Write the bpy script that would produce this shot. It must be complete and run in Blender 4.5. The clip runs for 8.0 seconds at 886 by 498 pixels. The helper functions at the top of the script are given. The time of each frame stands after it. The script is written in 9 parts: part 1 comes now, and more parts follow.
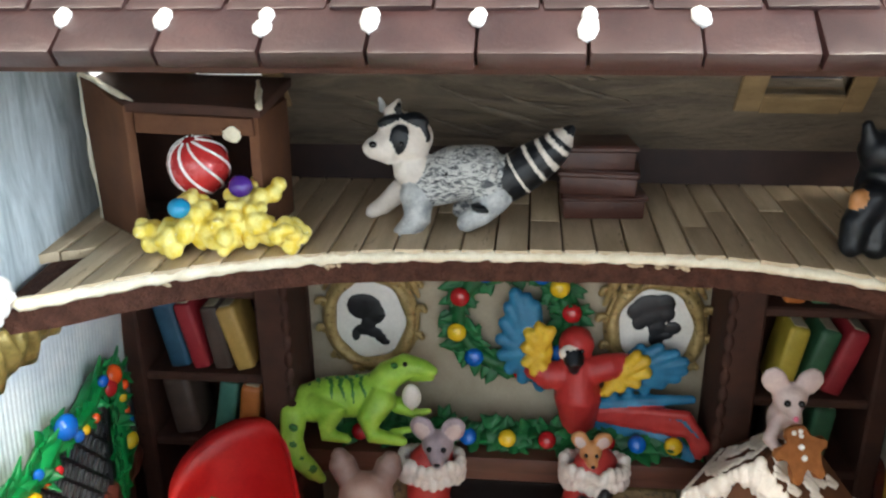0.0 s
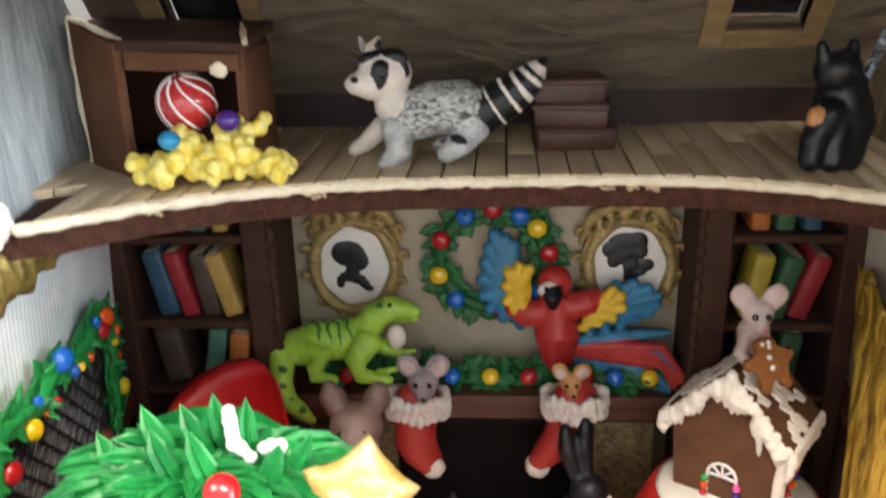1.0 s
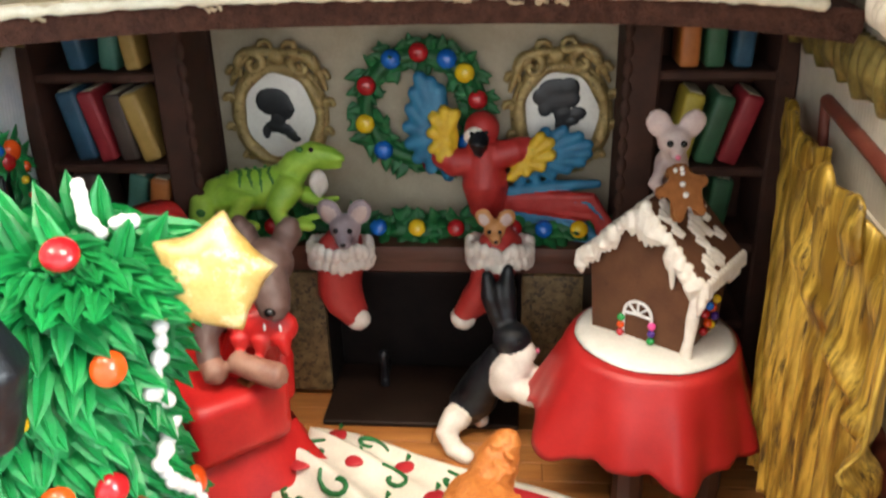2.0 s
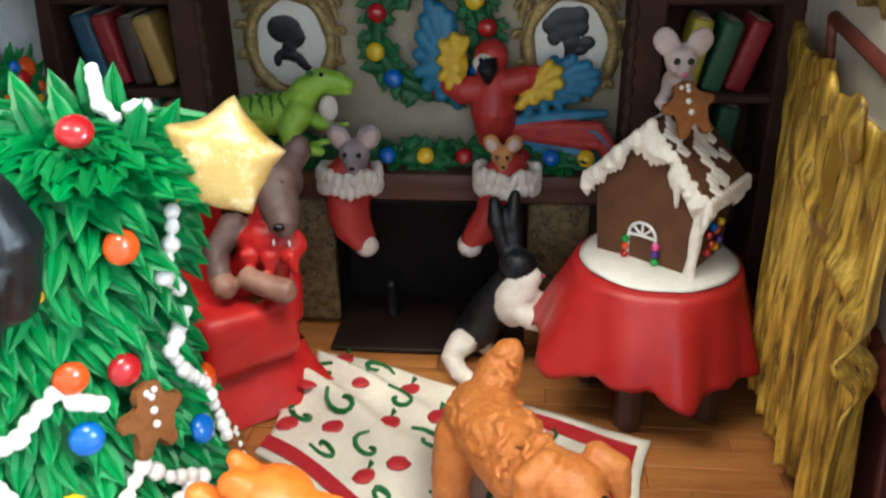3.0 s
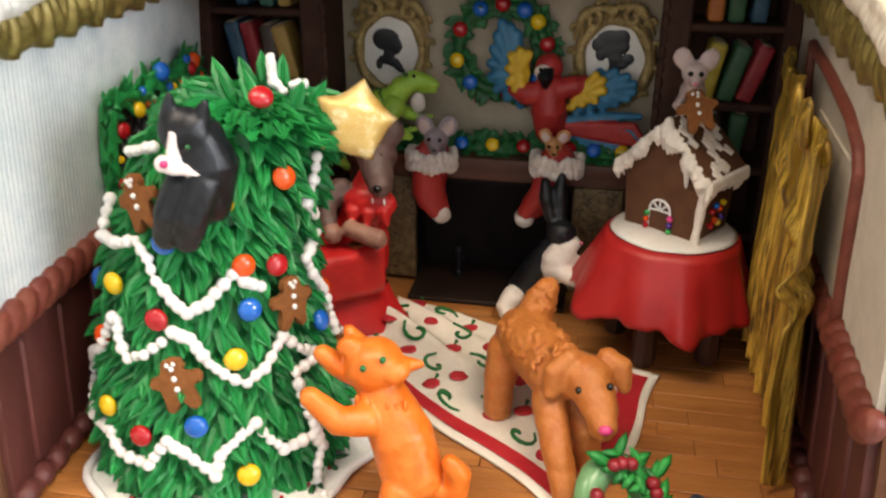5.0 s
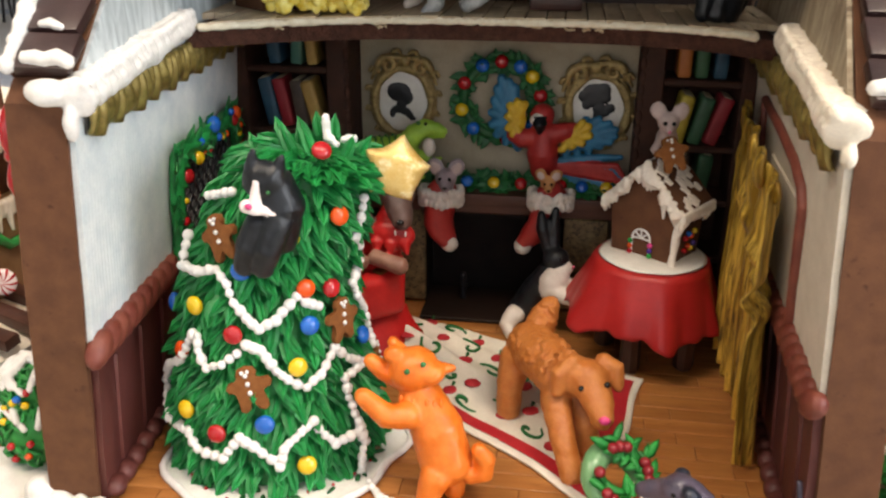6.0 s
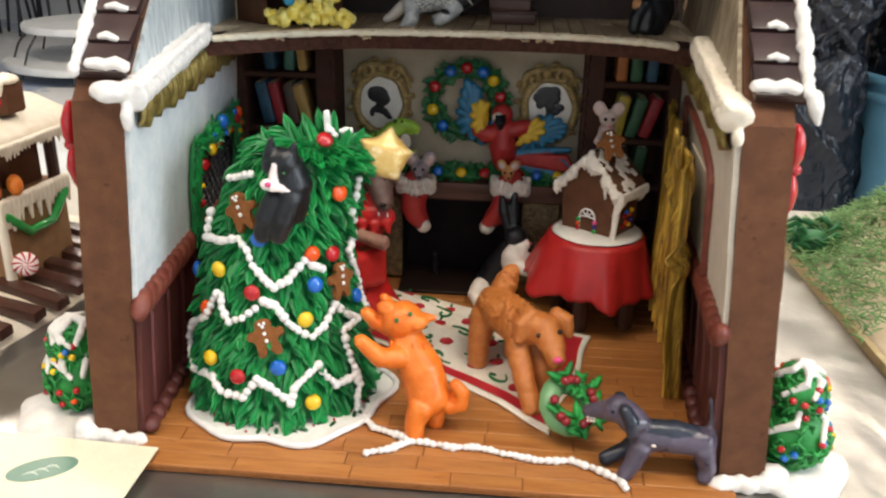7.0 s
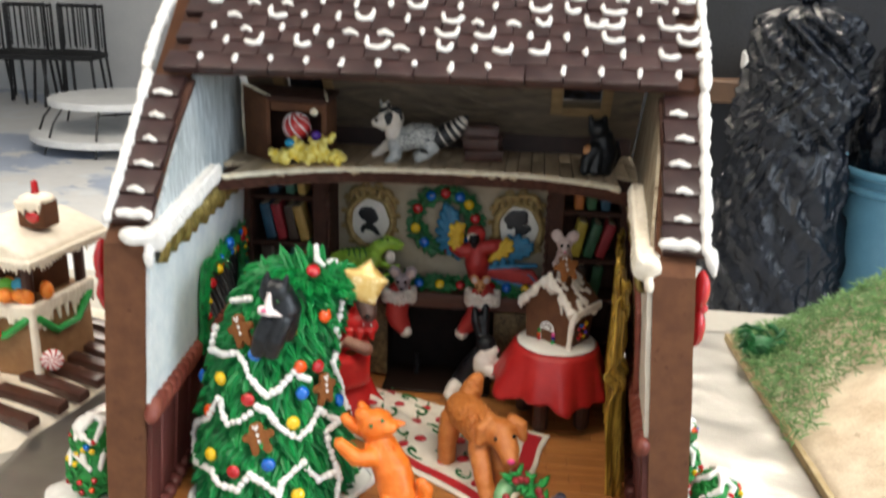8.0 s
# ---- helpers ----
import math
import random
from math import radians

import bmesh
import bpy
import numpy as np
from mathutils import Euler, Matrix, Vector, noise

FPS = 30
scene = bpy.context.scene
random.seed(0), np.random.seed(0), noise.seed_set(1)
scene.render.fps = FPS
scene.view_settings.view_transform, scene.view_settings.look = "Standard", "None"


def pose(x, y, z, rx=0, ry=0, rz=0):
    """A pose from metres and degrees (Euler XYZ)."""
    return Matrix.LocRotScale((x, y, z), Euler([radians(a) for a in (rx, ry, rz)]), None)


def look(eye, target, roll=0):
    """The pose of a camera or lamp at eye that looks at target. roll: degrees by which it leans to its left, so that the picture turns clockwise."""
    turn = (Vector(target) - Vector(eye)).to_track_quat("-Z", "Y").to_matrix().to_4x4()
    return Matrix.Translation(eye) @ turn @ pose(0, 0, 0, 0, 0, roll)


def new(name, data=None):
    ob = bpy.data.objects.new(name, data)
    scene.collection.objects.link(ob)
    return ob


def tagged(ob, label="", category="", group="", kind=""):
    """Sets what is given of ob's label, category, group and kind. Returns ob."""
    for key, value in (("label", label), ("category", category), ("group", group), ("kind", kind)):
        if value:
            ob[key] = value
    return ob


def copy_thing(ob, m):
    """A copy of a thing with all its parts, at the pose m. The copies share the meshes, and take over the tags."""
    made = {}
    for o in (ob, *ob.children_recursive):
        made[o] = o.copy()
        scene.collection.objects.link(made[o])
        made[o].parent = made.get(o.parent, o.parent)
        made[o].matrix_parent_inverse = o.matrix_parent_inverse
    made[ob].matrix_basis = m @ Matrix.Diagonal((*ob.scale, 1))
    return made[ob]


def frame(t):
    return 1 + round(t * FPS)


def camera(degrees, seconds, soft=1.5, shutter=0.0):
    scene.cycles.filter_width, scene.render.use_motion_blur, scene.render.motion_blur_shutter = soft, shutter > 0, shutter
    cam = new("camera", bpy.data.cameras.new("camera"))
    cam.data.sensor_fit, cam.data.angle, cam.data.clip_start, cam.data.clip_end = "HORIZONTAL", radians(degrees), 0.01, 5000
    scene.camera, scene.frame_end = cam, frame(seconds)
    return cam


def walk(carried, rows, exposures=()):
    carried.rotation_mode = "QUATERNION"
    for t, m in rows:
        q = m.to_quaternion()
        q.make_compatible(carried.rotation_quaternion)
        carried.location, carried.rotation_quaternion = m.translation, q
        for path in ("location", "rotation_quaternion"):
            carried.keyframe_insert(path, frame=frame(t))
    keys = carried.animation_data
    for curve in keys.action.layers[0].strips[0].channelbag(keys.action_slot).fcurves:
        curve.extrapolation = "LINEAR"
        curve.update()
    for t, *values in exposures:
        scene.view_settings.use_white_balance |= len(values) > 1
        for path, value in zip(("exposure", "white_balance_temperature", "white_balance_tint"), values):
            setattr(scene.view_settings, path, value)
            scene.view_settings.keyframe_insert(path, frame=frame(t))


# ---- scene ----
cam = camera(55.0, 8.0, soft=2.25, shutter=0.5)
PATH = [
    (0, (0.019, -0.132, 0.45), (-0.182, 1.724, -0.267), -0.7),
    (0.5, (0.015, -0.153, 0.449), (-0.154, 1.708, -0.264), -1.0),
    (1, (0.018, -0.164, 0.419), (-0.127, 1.701, -0.288), -1.6),
    (1.5, (0.053, -0.17, 0.382), (-0.094, 1.668, -0.393), -1.4),
    (1.7, (0.068, -0.17, 0.369), (-0.086, 1.656, -0.432), -1.4),
    (3, (0.076, -0.191, 0.326), (-0.114, 1.598, -0.548), -1.0),
    (3.5, (0.076, -0.211, 0.315), (-0.122, 1.564, -0.585), -0.8),
    (4, (0.079, -0.241, 0.309), (-0.138, 1.526, -0.602), -0.8),
    (4.5, (0.082, -0.286, 0.323), (-0.194, 1.495, -0.544), -0.6),
    (5, (0.094, -0.335, 0.348), (-0.241, 1.455, -0.48), 0.3),
    (5.2, (0.092, -0.351, 0.362), (-0.247, 1.442, -0.457), 0.1),
    (6.3, (0.066, -0.475, 0.394), (-0.152, 1.365, -0.36), 0.5),
    (6.5, (0.064, -0.505, 0.4), (-0.126, 1.339, -0.351), 0.5),
    (7, (0.07, -0.561, 0.407), (-0.094, 1.287, -0.341), 1.0),
    (7.5, (0.109, -0.606, 0.441), (-0.07, 1.257, -0.266), 1.7),
    (8, (0.116, -0.652, 0.497), (-0.083, 1.244, -0.107), 1.6),
]
EXPOSURES = [(0, 1.06, 6300, 8), (1, 0.95, 6900, 14), (1.5, 0.98, 6900, 13), (3, 0.50, 6050, 5), (4, 0.22, 6200, 8), (5, 0.11, 7100, 15), (6.5, -0.08, 7000, 14), (7.5, -0.13, 6350, 10), (8, -0.05, 6500, 10)]
walk(cam, [(t, look(eye, target, roll)) for t, eye, target, roll in PATH], EXPOSURES)

# ---- light: a closed hall with windows and ceiling panels ----
world = bpy.data.worlds.new("hall_sky")
scene.world = world
world.use_nodes = True
sky = world.node_tree.nodes.new("ShaderNodeTexSky")
sky.sky_type, sky.sun_disc, sky.sun_elevation, sky.sun_rotation = "NISHITA", False, radians(35), radians(200)
world.node_tree.links.new(sky.outputs[0], world.node_tree.nodes["Background"].inputs[0])
world.node_tree.nodes["Background"].inputs[1].default_value = 0.1


def area_lamp(name, m, sx, sy, watts, colour):
    data = bpy.data.lights.new(name, "AREA")
    data.shape, data.size, data.size_y, data.energy, data.color = "RECTANGLE", sx, sy, watts, colour
    ob = new(name, data)
    ob.matrix_world = m
    return ob


HALL = (-7.0, 4.2, -3.4, 8.0, -0.75, 2.3)  # x0, x1, y0, y1, z0, z1
WINDOWS_FRONT = [(-3.6, -1.4), (-0.9, 1.3), (1.7, 3.7)]
WINDOWS_RIGHT = [(-2.4, -0.6), (0.4, 2.2)]
for a, b in WINDOWS_FRONT:
    area_lamp("window_daylight", look(((a + b) / 2, HALL[2] - 0.02, 1.25), ((a + b) / 2, 0, 0.8)), b - a - 0.1, 1.5, 8, (0.93, 0.97, 1.0))
for a, b in WINDOWS_RIGHT:
    area_lamp("window_daylight", look((HALL[1] + 0.02, (a + b) / 2, 1.25), (0, (a + b) / 2, 0.6)), b - a - 0.1, 1.5, 145 if a < 0 else 40, (0.80, 0.90, 1.0))
PANELS = [(-0.9, -0.75), (0.9, -0.75), (-2.0, 2.6), (0.9, 2.6)]
for x, y in PANELS:
    area_lamp("ceiling_panel_light", pose(x, y, HALL[5] - 0.045, 0, 0, 0), 1.1, 0.5, {(-0.9, -0.75): 34, (0.9, -0.75): 46, (-2.0, 2.6): 120, (0.9, 2.6): 75}[x, y], (1.0, 0.9, 0.76))


# ---- materials ----
def rgb(code):
    """Linear colour from a hex code."""
    v = [int(code[i:i + 2], 16) / 255 for i in (0, 2, 4)]
    return tuple(c / 12.92 if c < 0.04045 else ((c + 0.055) / 1.055) ** 2.4 for c in v) + (1.0,)


def node(nt, kind, **values):
    n = nt.nodes.new(kind)
    for key, value in values.items():
        if key in n.inputs:
            n.inputs[key].default_value = value
    return n


def surface(name, a, b=None, rough=0.55, metal=0.0, scale=140.0, fine=900.0, bump=0.35, depth=0.0008, stretch=(1, 1, 1),
            contrast=(0.35, 0.65), coat=0.0, spec=0.5, third=None, third_at=(0.62, 0.7), rough_var=0.12, vary=0.0, alpha=1.0, sss=0.0, warp=0.0):
    """Two-scale stained and bumped paint, icing, biscuit, cloth or metal."""
    m = bpy.data.materials.new(name)
    m.use_nodes = True
    nt = m.node_tree
    L = nt.links.new
    bsdf = nt.nodes["Principled BSDF"]
    co = nt.nodes.new("ShaderNodeTexCoord")
    info = nt.nodes.new("ShaderNodeObjectInfo")
    shift = nt.nodes.new("ShaderNodeVectorMath")
    shift.operation = "MULTIPLY_ADD"
    L(info.outputs["Random"], shift.inputs[0])
    shift.inputs[1].default_value = (3.1, 1.7, 2.3)
    L(co.outputs["Object"], shift.inputs[2])
    mapping = nt.nodes.new("ShaderNodeMapping")
    mapping.inputs["Scale"].default_value = stretch
    L(shift.outputs[0], mapping.inputs["Vector"])
    big = node(nt, "ShaderNodeTexNoise", Scale=scale, Detail=4.0, Roughness=0.6, Distortion=warp)
    small = node(nt, "ShaderNodeTexNoise", Scale=fine, Detail=3.0, Roughness=0.65)
    L(mapping.outputs[0], big.inputs["Vector"])
    L(mapping.outputs[0], small.inputs["Vector"])
    ramp = nt.nodes.new("ShaderNodeMapRange")
    ramp.inputs["From Min"].default_value, ramp.inputs["From Max"].default_value = contrast
    L(big.outputs["Fac"], ramp.inputs["Value"])
    mix = nt.nodes.new("ShaderNodeMix")
    mix.data_type = "RGBA"
    mix.inputs["A"].default_value, mix.inputs["B"].default_value = rgb(a), rgb(b or a)
    L(ramp.outputs[0], mix.inputs["Factor"])
    out = mix.outputs["Result"]
    if third:
        r3 = nt.nodes.new("ShaderNodeMapRange")
        r3.inputs["From Min"].default_value, r3.inputs["From Max"].default_value = third_at
        n3 = node(nt, "ShaderNodeTexNoise", Scale=scale * 1.9, Detail=5.0, Roughness=0.7)
        L(mapping.outputs[0], n3.inputs["Vector"])
        L(n3.outputs["Fac"], r3.inputs["Value"])
        mix3 = nt.nodes.new("ShaderNodeMix")
        mix3.data_type = "RGBA"
        mix3.inputs["B"].default_value = rgb(third)
        L(r3.outputs[0], mix3.inputs["Factor"])
        L(out, mix3.inputs["A"])
        out = mix3.outputs["Result"]
    hsv = nt.nodes.new("ShaderNodeHueSaturation")
    val = nt.nodes.new("ShaderNodeMapRange")
    val.inputs["To Min"].default_value, val.inputs["To Max"].default_value = 0.86, 1.12
    L(small.outputs["Fac"], val.inputs["Value"])
    if vary:
        per = nt.nodes.new("ShaderNodeMapRange")
        per.inputs["To Min"].default_value, per.inputs["To Max"].default_value = 1 - vary, 1 + vary
        L(info.outputs["Random"], per.inputs["Value"])
        geo = nt.nodes.new("ShaderNodeNewGeometry")
        per2 = nt.nodes.new("ShaderNodeMapRange")
        per2.inputs["To Min"].default_value, per2.inputs["To Max"].default_value = 1 - vary, 1 + vary
        L(geo.outputs["Random Per Island"], per2.inputs["Value"])
        mul = nt.nodes.new("ShaderNodeMath")
        mul.operation = "MULTIPLY"
        L(val.outputs[0], mul.inputs[0])
        L(per.outputs[0], mul.inputs[1])
        mul2 = nt.nodes.new("ShaderNodeMath")
        mul2.operation = "MULTIPLY"
        L(mul.outputs[0], mul2.inputs[0])
        L(per2.outputs[0], mul2.inputs[1])
        L(mul2.outputs[0], hsv.inputs["Value"])
    else:
        L(val.outputs[0], hsv.inputs["Value"])
    L(out, hsv.inputs["Color"])
    L(hsv.outputs[0], bsdf.inputs["Base Color"])
    rr = nt.nodes.new("ShaderNodeMapRange")
    rr.inputs["To Min"].default_value, rr.inputs["To Max"].default_value = max(0.02, rough - rough_var), min(1.0, rough + rough_var)
    L(big.outputs["Fac"], rr.inputs["Value"])
    L(rr.outputs[0], bsdf.inputs["Roughness"])
    bsdf.inputs["Metallic"].default_value = metal
    bsdf.inputs["Coat Weight"].default_value = coat
    bsdf.inputs["Coat Roughness"].default_value = 0.12
    bsdf.inputs["Specular IOR Level"].default_value = spec
    if sss:
        bsdf.inputs["Subsurface Weight"].default_value = sss
        bsdf.inputs["Subsurface Scale"].default_value = 0.002
    if bump:
        add = nt.nodes.new("ShaderNodeMath")
        add.operation = "MULTIPLY_ADD"
        L(small.outputs["Fac"], add.inputs[0])
        add.inputs[1].default_value = 0.5
        L(big.outputs["Fac"], add.inputs[2])
        bp = node(nt, "ShaderNodeBump", Strength=bump, Distance=depth)
        L(add.outputs[0], bp.inputs["Height"])
        L(bp.outputs[0], bsdf.inputs["Normal"])
    return m


def corrugated(name, a, b, axis, pitch, rough=0.6, strength=0.5, depth=0.0006):
    """Paint over fine parallel ridges."""
    m = surface(name, a, b, rough, scale=60, fine=500, bump=0)
    nt = m.node_tree
    co = next(n for n in nt.nodes if n.bl_idname == "ShaderNodeTexCoord")
    w = node(nt, "ShaderNodeTexWave", Scale=2 * math.pi / pitch / 20, Distortion=0.6, Detail=1.0)
    w.bands_direction = axis
    nt.links.new(co.outputs["Object"], w.inputs["Vector"])
    w.inputs["Detail Scale"].default_value = 0.6
    bp = node(nt, "ShaderNodeBump", Strength=strength, Distance=depth)
    nt.links.new(w.outputs["Fac"], bp.inputs["Height"])
    nt.links.new(bp.outputs[0], nt.nodes["Principled BSDF"].inputs["Normal"])
    return m


def glassy(name, colour, rough=0.1, trans=0.7):
    m = surface(name, colour, colour, rough, scale=80, fine=500, bump=0.15, depth=0.0004)
    m.node_tree.nodes["Principled BSDF"].inputs["Transmission Weight"].default_value = trans
    m.node_tree.nodes["Principled BSDF"].inputs["IOR"].default_value = 1.4
    return m


# biscuit, chocolate, icing
BISCUIT = surface("gingerbread", "5a3a28", "6a4630", 0.8, scale=55, fine=1300, bump=0.5, depth=0.0006, third="4a2e20", spec=0.25)
CRUMB = surface("crumbly_gingerbread", "452a22", "5a3a2e", 0.85, scale=150, fine=600, bump=1.0, depth=0.003, third="36201a", spec=0.2)
BISCUIT_DARK = surface("dark_gingerbread", "3a241c", "4a2e23", 0.75, scale=70, fine=1200, bump=0.6, depth=0.0009, third="2c1a14", spec=0.3)
COOKIE = surface("gingerbread_cookie", "7a4a26", "8a5830", 0.85, scale=200, fine=1600, bump=0.7, depth=0.0007, spec=0.2)
# the paler third tone paints glossy highlights into the chocolate
CHOC = surface("chocolate_shingle", "2d1b1b", "3e2927", 0.36, scale=45, fine=420, bump=0.4, depth=0.0009, third="5c4a48", third_at=(0.66, 0.84), vary=0.16, spec=0.5)
CHOC_BAR = surface("chocolate_bar", "3b2019", "4c2b20", 0.38, scale=60, fine=500, bump=0.3, third="604438", vary=0.1)
SNOW = surface("royal_icing_snow", "dcd8d2", "e9e6e1", 0.5, scale=90, fine=700, bump=0.4, depth=0.0009)
CREAM_ICING = surface("cream_icing", "e6dac6", "f0e6d4", 0.55, scale=90, fine=700, bump=0.35, depth=0.0008)
PIPING = surface("white_piping", "dedcd8", "ebe9e6", 0.42, scale=150, fine=900, bump=0.25, depth=0.0006)
HUT_ICING = surface("hut_icing", "dcd2c4", "ece4d8", 0.55, scale=150, fine=900, bump=0.3)
GREEN = surface("green_icing", "0a773a", "179a4c", 0.42, scale=70, fine=700, bump=0.3, depth=0.0006, vary=0.2, sss=0.06)
GREEN_DARK = surface("dark_green_icing", "0d5226", "186a34", 0.5, scale=90, fine=700, bump=0.35, vary=0.2)
BUSH_GREEN = surface("bush_green_icing", "0f6a2c", "1f8a3a", 0.5, scale=120, fine=800, bump=0.4, vary=0.2)
# painted surfaces
WALL_WHITE = corrugated("pale_wall_paint", "cdd6d8", "dfe4e3", "Y", 0.0042, 0.6, 0.45)
WALL_CREAM = corrugated("cream_wall_paint", "d2c8b6", "ded5c4", "Y", 0.0042, 0.65, 0.25)
BACK_PANEL = surface("cream_back_panel", "a3967e", "b5a992", 0.65, scale=30, fine=500, bump=0.3, depth=0.0006)
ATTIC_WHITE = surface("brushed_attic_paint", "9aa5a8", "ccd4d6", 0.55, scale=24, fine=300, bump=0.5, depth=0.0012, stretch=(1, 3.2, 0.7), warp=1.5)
# brushed cream, darker than WALL_CREAM: the attic's shade is in the colour
ATTIC_CREAM_SHADE = surface("brushed_attic_cream_shade", "7d6c56", "b0a28a", 0.6, scale=24, fine=300, bump=0.5, depth=0.0012, stretch=(1, 3.2, 0.7), third="5f4c3a", third_at=(0.55, 0.7), warp=1.5)
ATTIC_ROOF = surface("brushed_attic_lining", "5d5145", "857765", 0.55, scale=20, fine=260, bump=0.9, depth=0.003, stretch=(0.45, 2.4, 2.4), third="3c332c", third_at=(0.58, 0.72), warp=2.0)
MAROON = surface("maroon_icing", "4c2320", "653530", 0.5, scale=60, fine=600, bump=0.5, depth=0.001, stretch=(1, 1, 0.4))
RAIL = surface("maroon_rail", "6b3026", "7f4334", 0.5, scale=80, fine=600, bump=0.6, depth=0.001)
# dark brown puts the shadow at the attic's low back into the strip
KNEE_SHADOW = surface("shadowed_knee_wall", "2a1a18", "3a2622", 0.6, scale=60, fine=500, bump=0.3)
PLANK = surface("orange_plank", "9e6230", "b67a42", 0.42, scale=26, fine=420, bump=0.5, depth=0.0007, stretch=(0.6, 5, 1), third="7e481e", vary=0.1, coat=0.1)
TILE = surface("beige_plank", "bba583", "d2bd9d", 0.6, scale=30, fine=400, bump=0.4, depth=0.0006, stretch=(4, 0.6, 1), third="8b765c", vary=0.08)
TILE_EDGE = surface("ivory_floor_edge", "dccfb2", "efe6cf", 0.6, scale=120, fine=700, bump=0.5, depth=0.001)
TAN_FRAME = surface("tan_frame", "8d7350", "a68b64", 0.6, scale=50, fine=500, bump=0.3, stretch=(1, 1, 3))
GOLD = surface("gold_lustre", "8a7446", "b9a06a", 0.42, metal=0.3, scale=130, fine=900, bump=0.6, depth=0.0012, third="54421f", third_at=(0.54, 0.68))
# streaks mix brushed brown staining with painted fold shadow and yellow highlights
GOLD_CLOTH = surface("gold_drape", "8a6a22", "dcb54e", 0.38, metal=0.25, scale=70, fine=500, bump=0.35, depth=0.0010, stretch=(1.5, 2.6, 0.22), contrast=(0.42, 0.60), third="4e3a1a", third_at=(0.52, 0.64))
GOLD_STAR = surface("gold_star", "bf9a50", "d8bd7c", 0.34, metal=0.3, scale=55, fine=700, bump=0.4, depth=0.0008, third="e6d6a8", third_at=(0.52, 0.68))
GOLD_TRIM = surface("antique_gold_trim", "6f5f30", "a28f52", 0.42, metal=0.5, scale=120, fine=800, bump=0.4, third="4d421f")
STONE = surface("mottled_stone", "5f4c2c", "86704a", 0.6, scale=120, fine=700, bump=0.6, depth=0.0015, third="3d3020", third_at=(0.5, 0.62))
FIREBOX_BLACK = surface("black_firebox", "171312", "221c1a", 0.8, scale=60, fine=500, bump=0.3, spec=0.15)
HEARTH = surface("dark_hearth", "20150f", "2e2019", 0.6, scale=60, fine=600, bump=0.4, spec=0.25)
WOOD_DARK = surface("dark_wood", "38221a", "4d3124", 0.5, scale=50, fine=600, bump=0.5, stretch=(1, 1, 0.4))
MANTEL = surface("mantel_wood", "4b2c20", "5e392a", 0.5, scale=50, fine=600, bump=0.4, stretch=(0.4, 2, 2))
RED_CLOTH = surface("red_fondant_cloth", "a41d1d", "b92826", 0.42, scale=30, fine=700, bump=0.2, depth=0.0005)
RED_CHAIR = surface("red_fondant_chair", "b4181b", "cb2a28", 0.38, scale=40, fine=600, bump=0.3, depth=0.0008)
RUG_CREAM = surface("cream_rug", "dcd4c4", "eae3d4", 0.5, scale=40, fine=600, bump=0.25, depth=0.0006)
RUG_RED = surface("rug_red", "a8202a", "bb2e34", 0.5, scale=80, fine=700, bump=0.25)
MOTIF_GREEN = surface("motif_green", "145c2c", "1f7038", 0.5, scale=200, fine=900, bump=0.2)
PLATE = surface("white_plate", "ded9cf", "ebe7de", 0.45, scale=50, fine=600, bump=0.15)
SKIRT = surface("white_tree_skirt", "dfe0da", "eeefea", 0.5, scale=50, fine=600, bump=0.2)
BLACK_PAINT = surface("black_paint", "17171a", "232327", 0.42, scale=90, fine=700, bump=0.25)
PANE_GREY = surface("grey_pane", "6f7478", "8b9092", 0.3, scale=60, fine=500, bump=0.1)
SKYLIGHT_DARK = surface("skylight_darkness", "1c1d24", "2a2b33", 0.18, scale=60, fine=500, bump=0.1)
# candies
CANDY = {k: surface("candy_" + k, a, b, 0.2, scale=90, fine=800, bump=0.08, depth=0.0003, coat=0.3) for k, a, b in (
    ("red", "a8181e", "b92026"), ("blue", "0f5bb5", "1a6ac6"), ("yellow", "d9b116", "e6c02a"), ("orange", "dc4a14", "e65a20"),
    ("green", "1f8a3c", "2b9c48"), ("purple", "42207a", "52308c"), ("pink", "e0458c", "ea5a9c"), ("teal", "1f86b0", "2b94be"))}
PEPPERMINT_WHITE = surface("peppermint_white", "ead9d4", "f5eae6", 0.25, scale=90, fine=700, bump=0.08, coat=0.3)
PEPPERMINT_RED = surface("peppermint_red", "b52a2c", "c93c3a", 0.25, scale=90, fine=700, bump=0.08, coat=0.3)
POPCORN = surface("popcorn_yellow", "e6c83a", "f4e68c", 0.6, scale=160, fine=900, bump=0.4, depth=0.001, third="f5efcf")
JELLY = glassy("green_jelly", "7fb37e", 0.22, 0.35)
# figurines
ORANGE_CAT = surface("orange_fondant", "dc6a1a", "ea8030", 0.4, scale=80, fine=500, bump=0.25, depth=0.0008)
DOG_TAN = surface("tan_fondant", "b4662c", "c67d40", 0.5, scale=110, fine=420, bump=0.55, depth=0.0014)
DOG_CURL = surface("curly_tan_fondant", "ae6228", "c67c3c", 0.5, scale=150, fine=420, bump=0.6, depth=0.002, warp=2.0)
GREY_PUP = surface("grey_purple_fondant", "403a48", "5a5260", 0.3, scale=60, fine=500, bump=0.35, third="302e3a")
PUP_DARK = surface("dark_saddle_fondant", "202530", "2c323e", 0.3, scale=60, fine=500, bump=0.3)
BLACK_FUR = surface("black_fondant", "0f1114", "1b1e23", 0.36, scale=60, fine=500, bump=0.4, depth=0.0010, spec=0.4)
WHITE_FUR = surface("white_fondant", "d6cbbf", "e4dbd0", 0.5, scale=80, fine=600, bump=0.3)
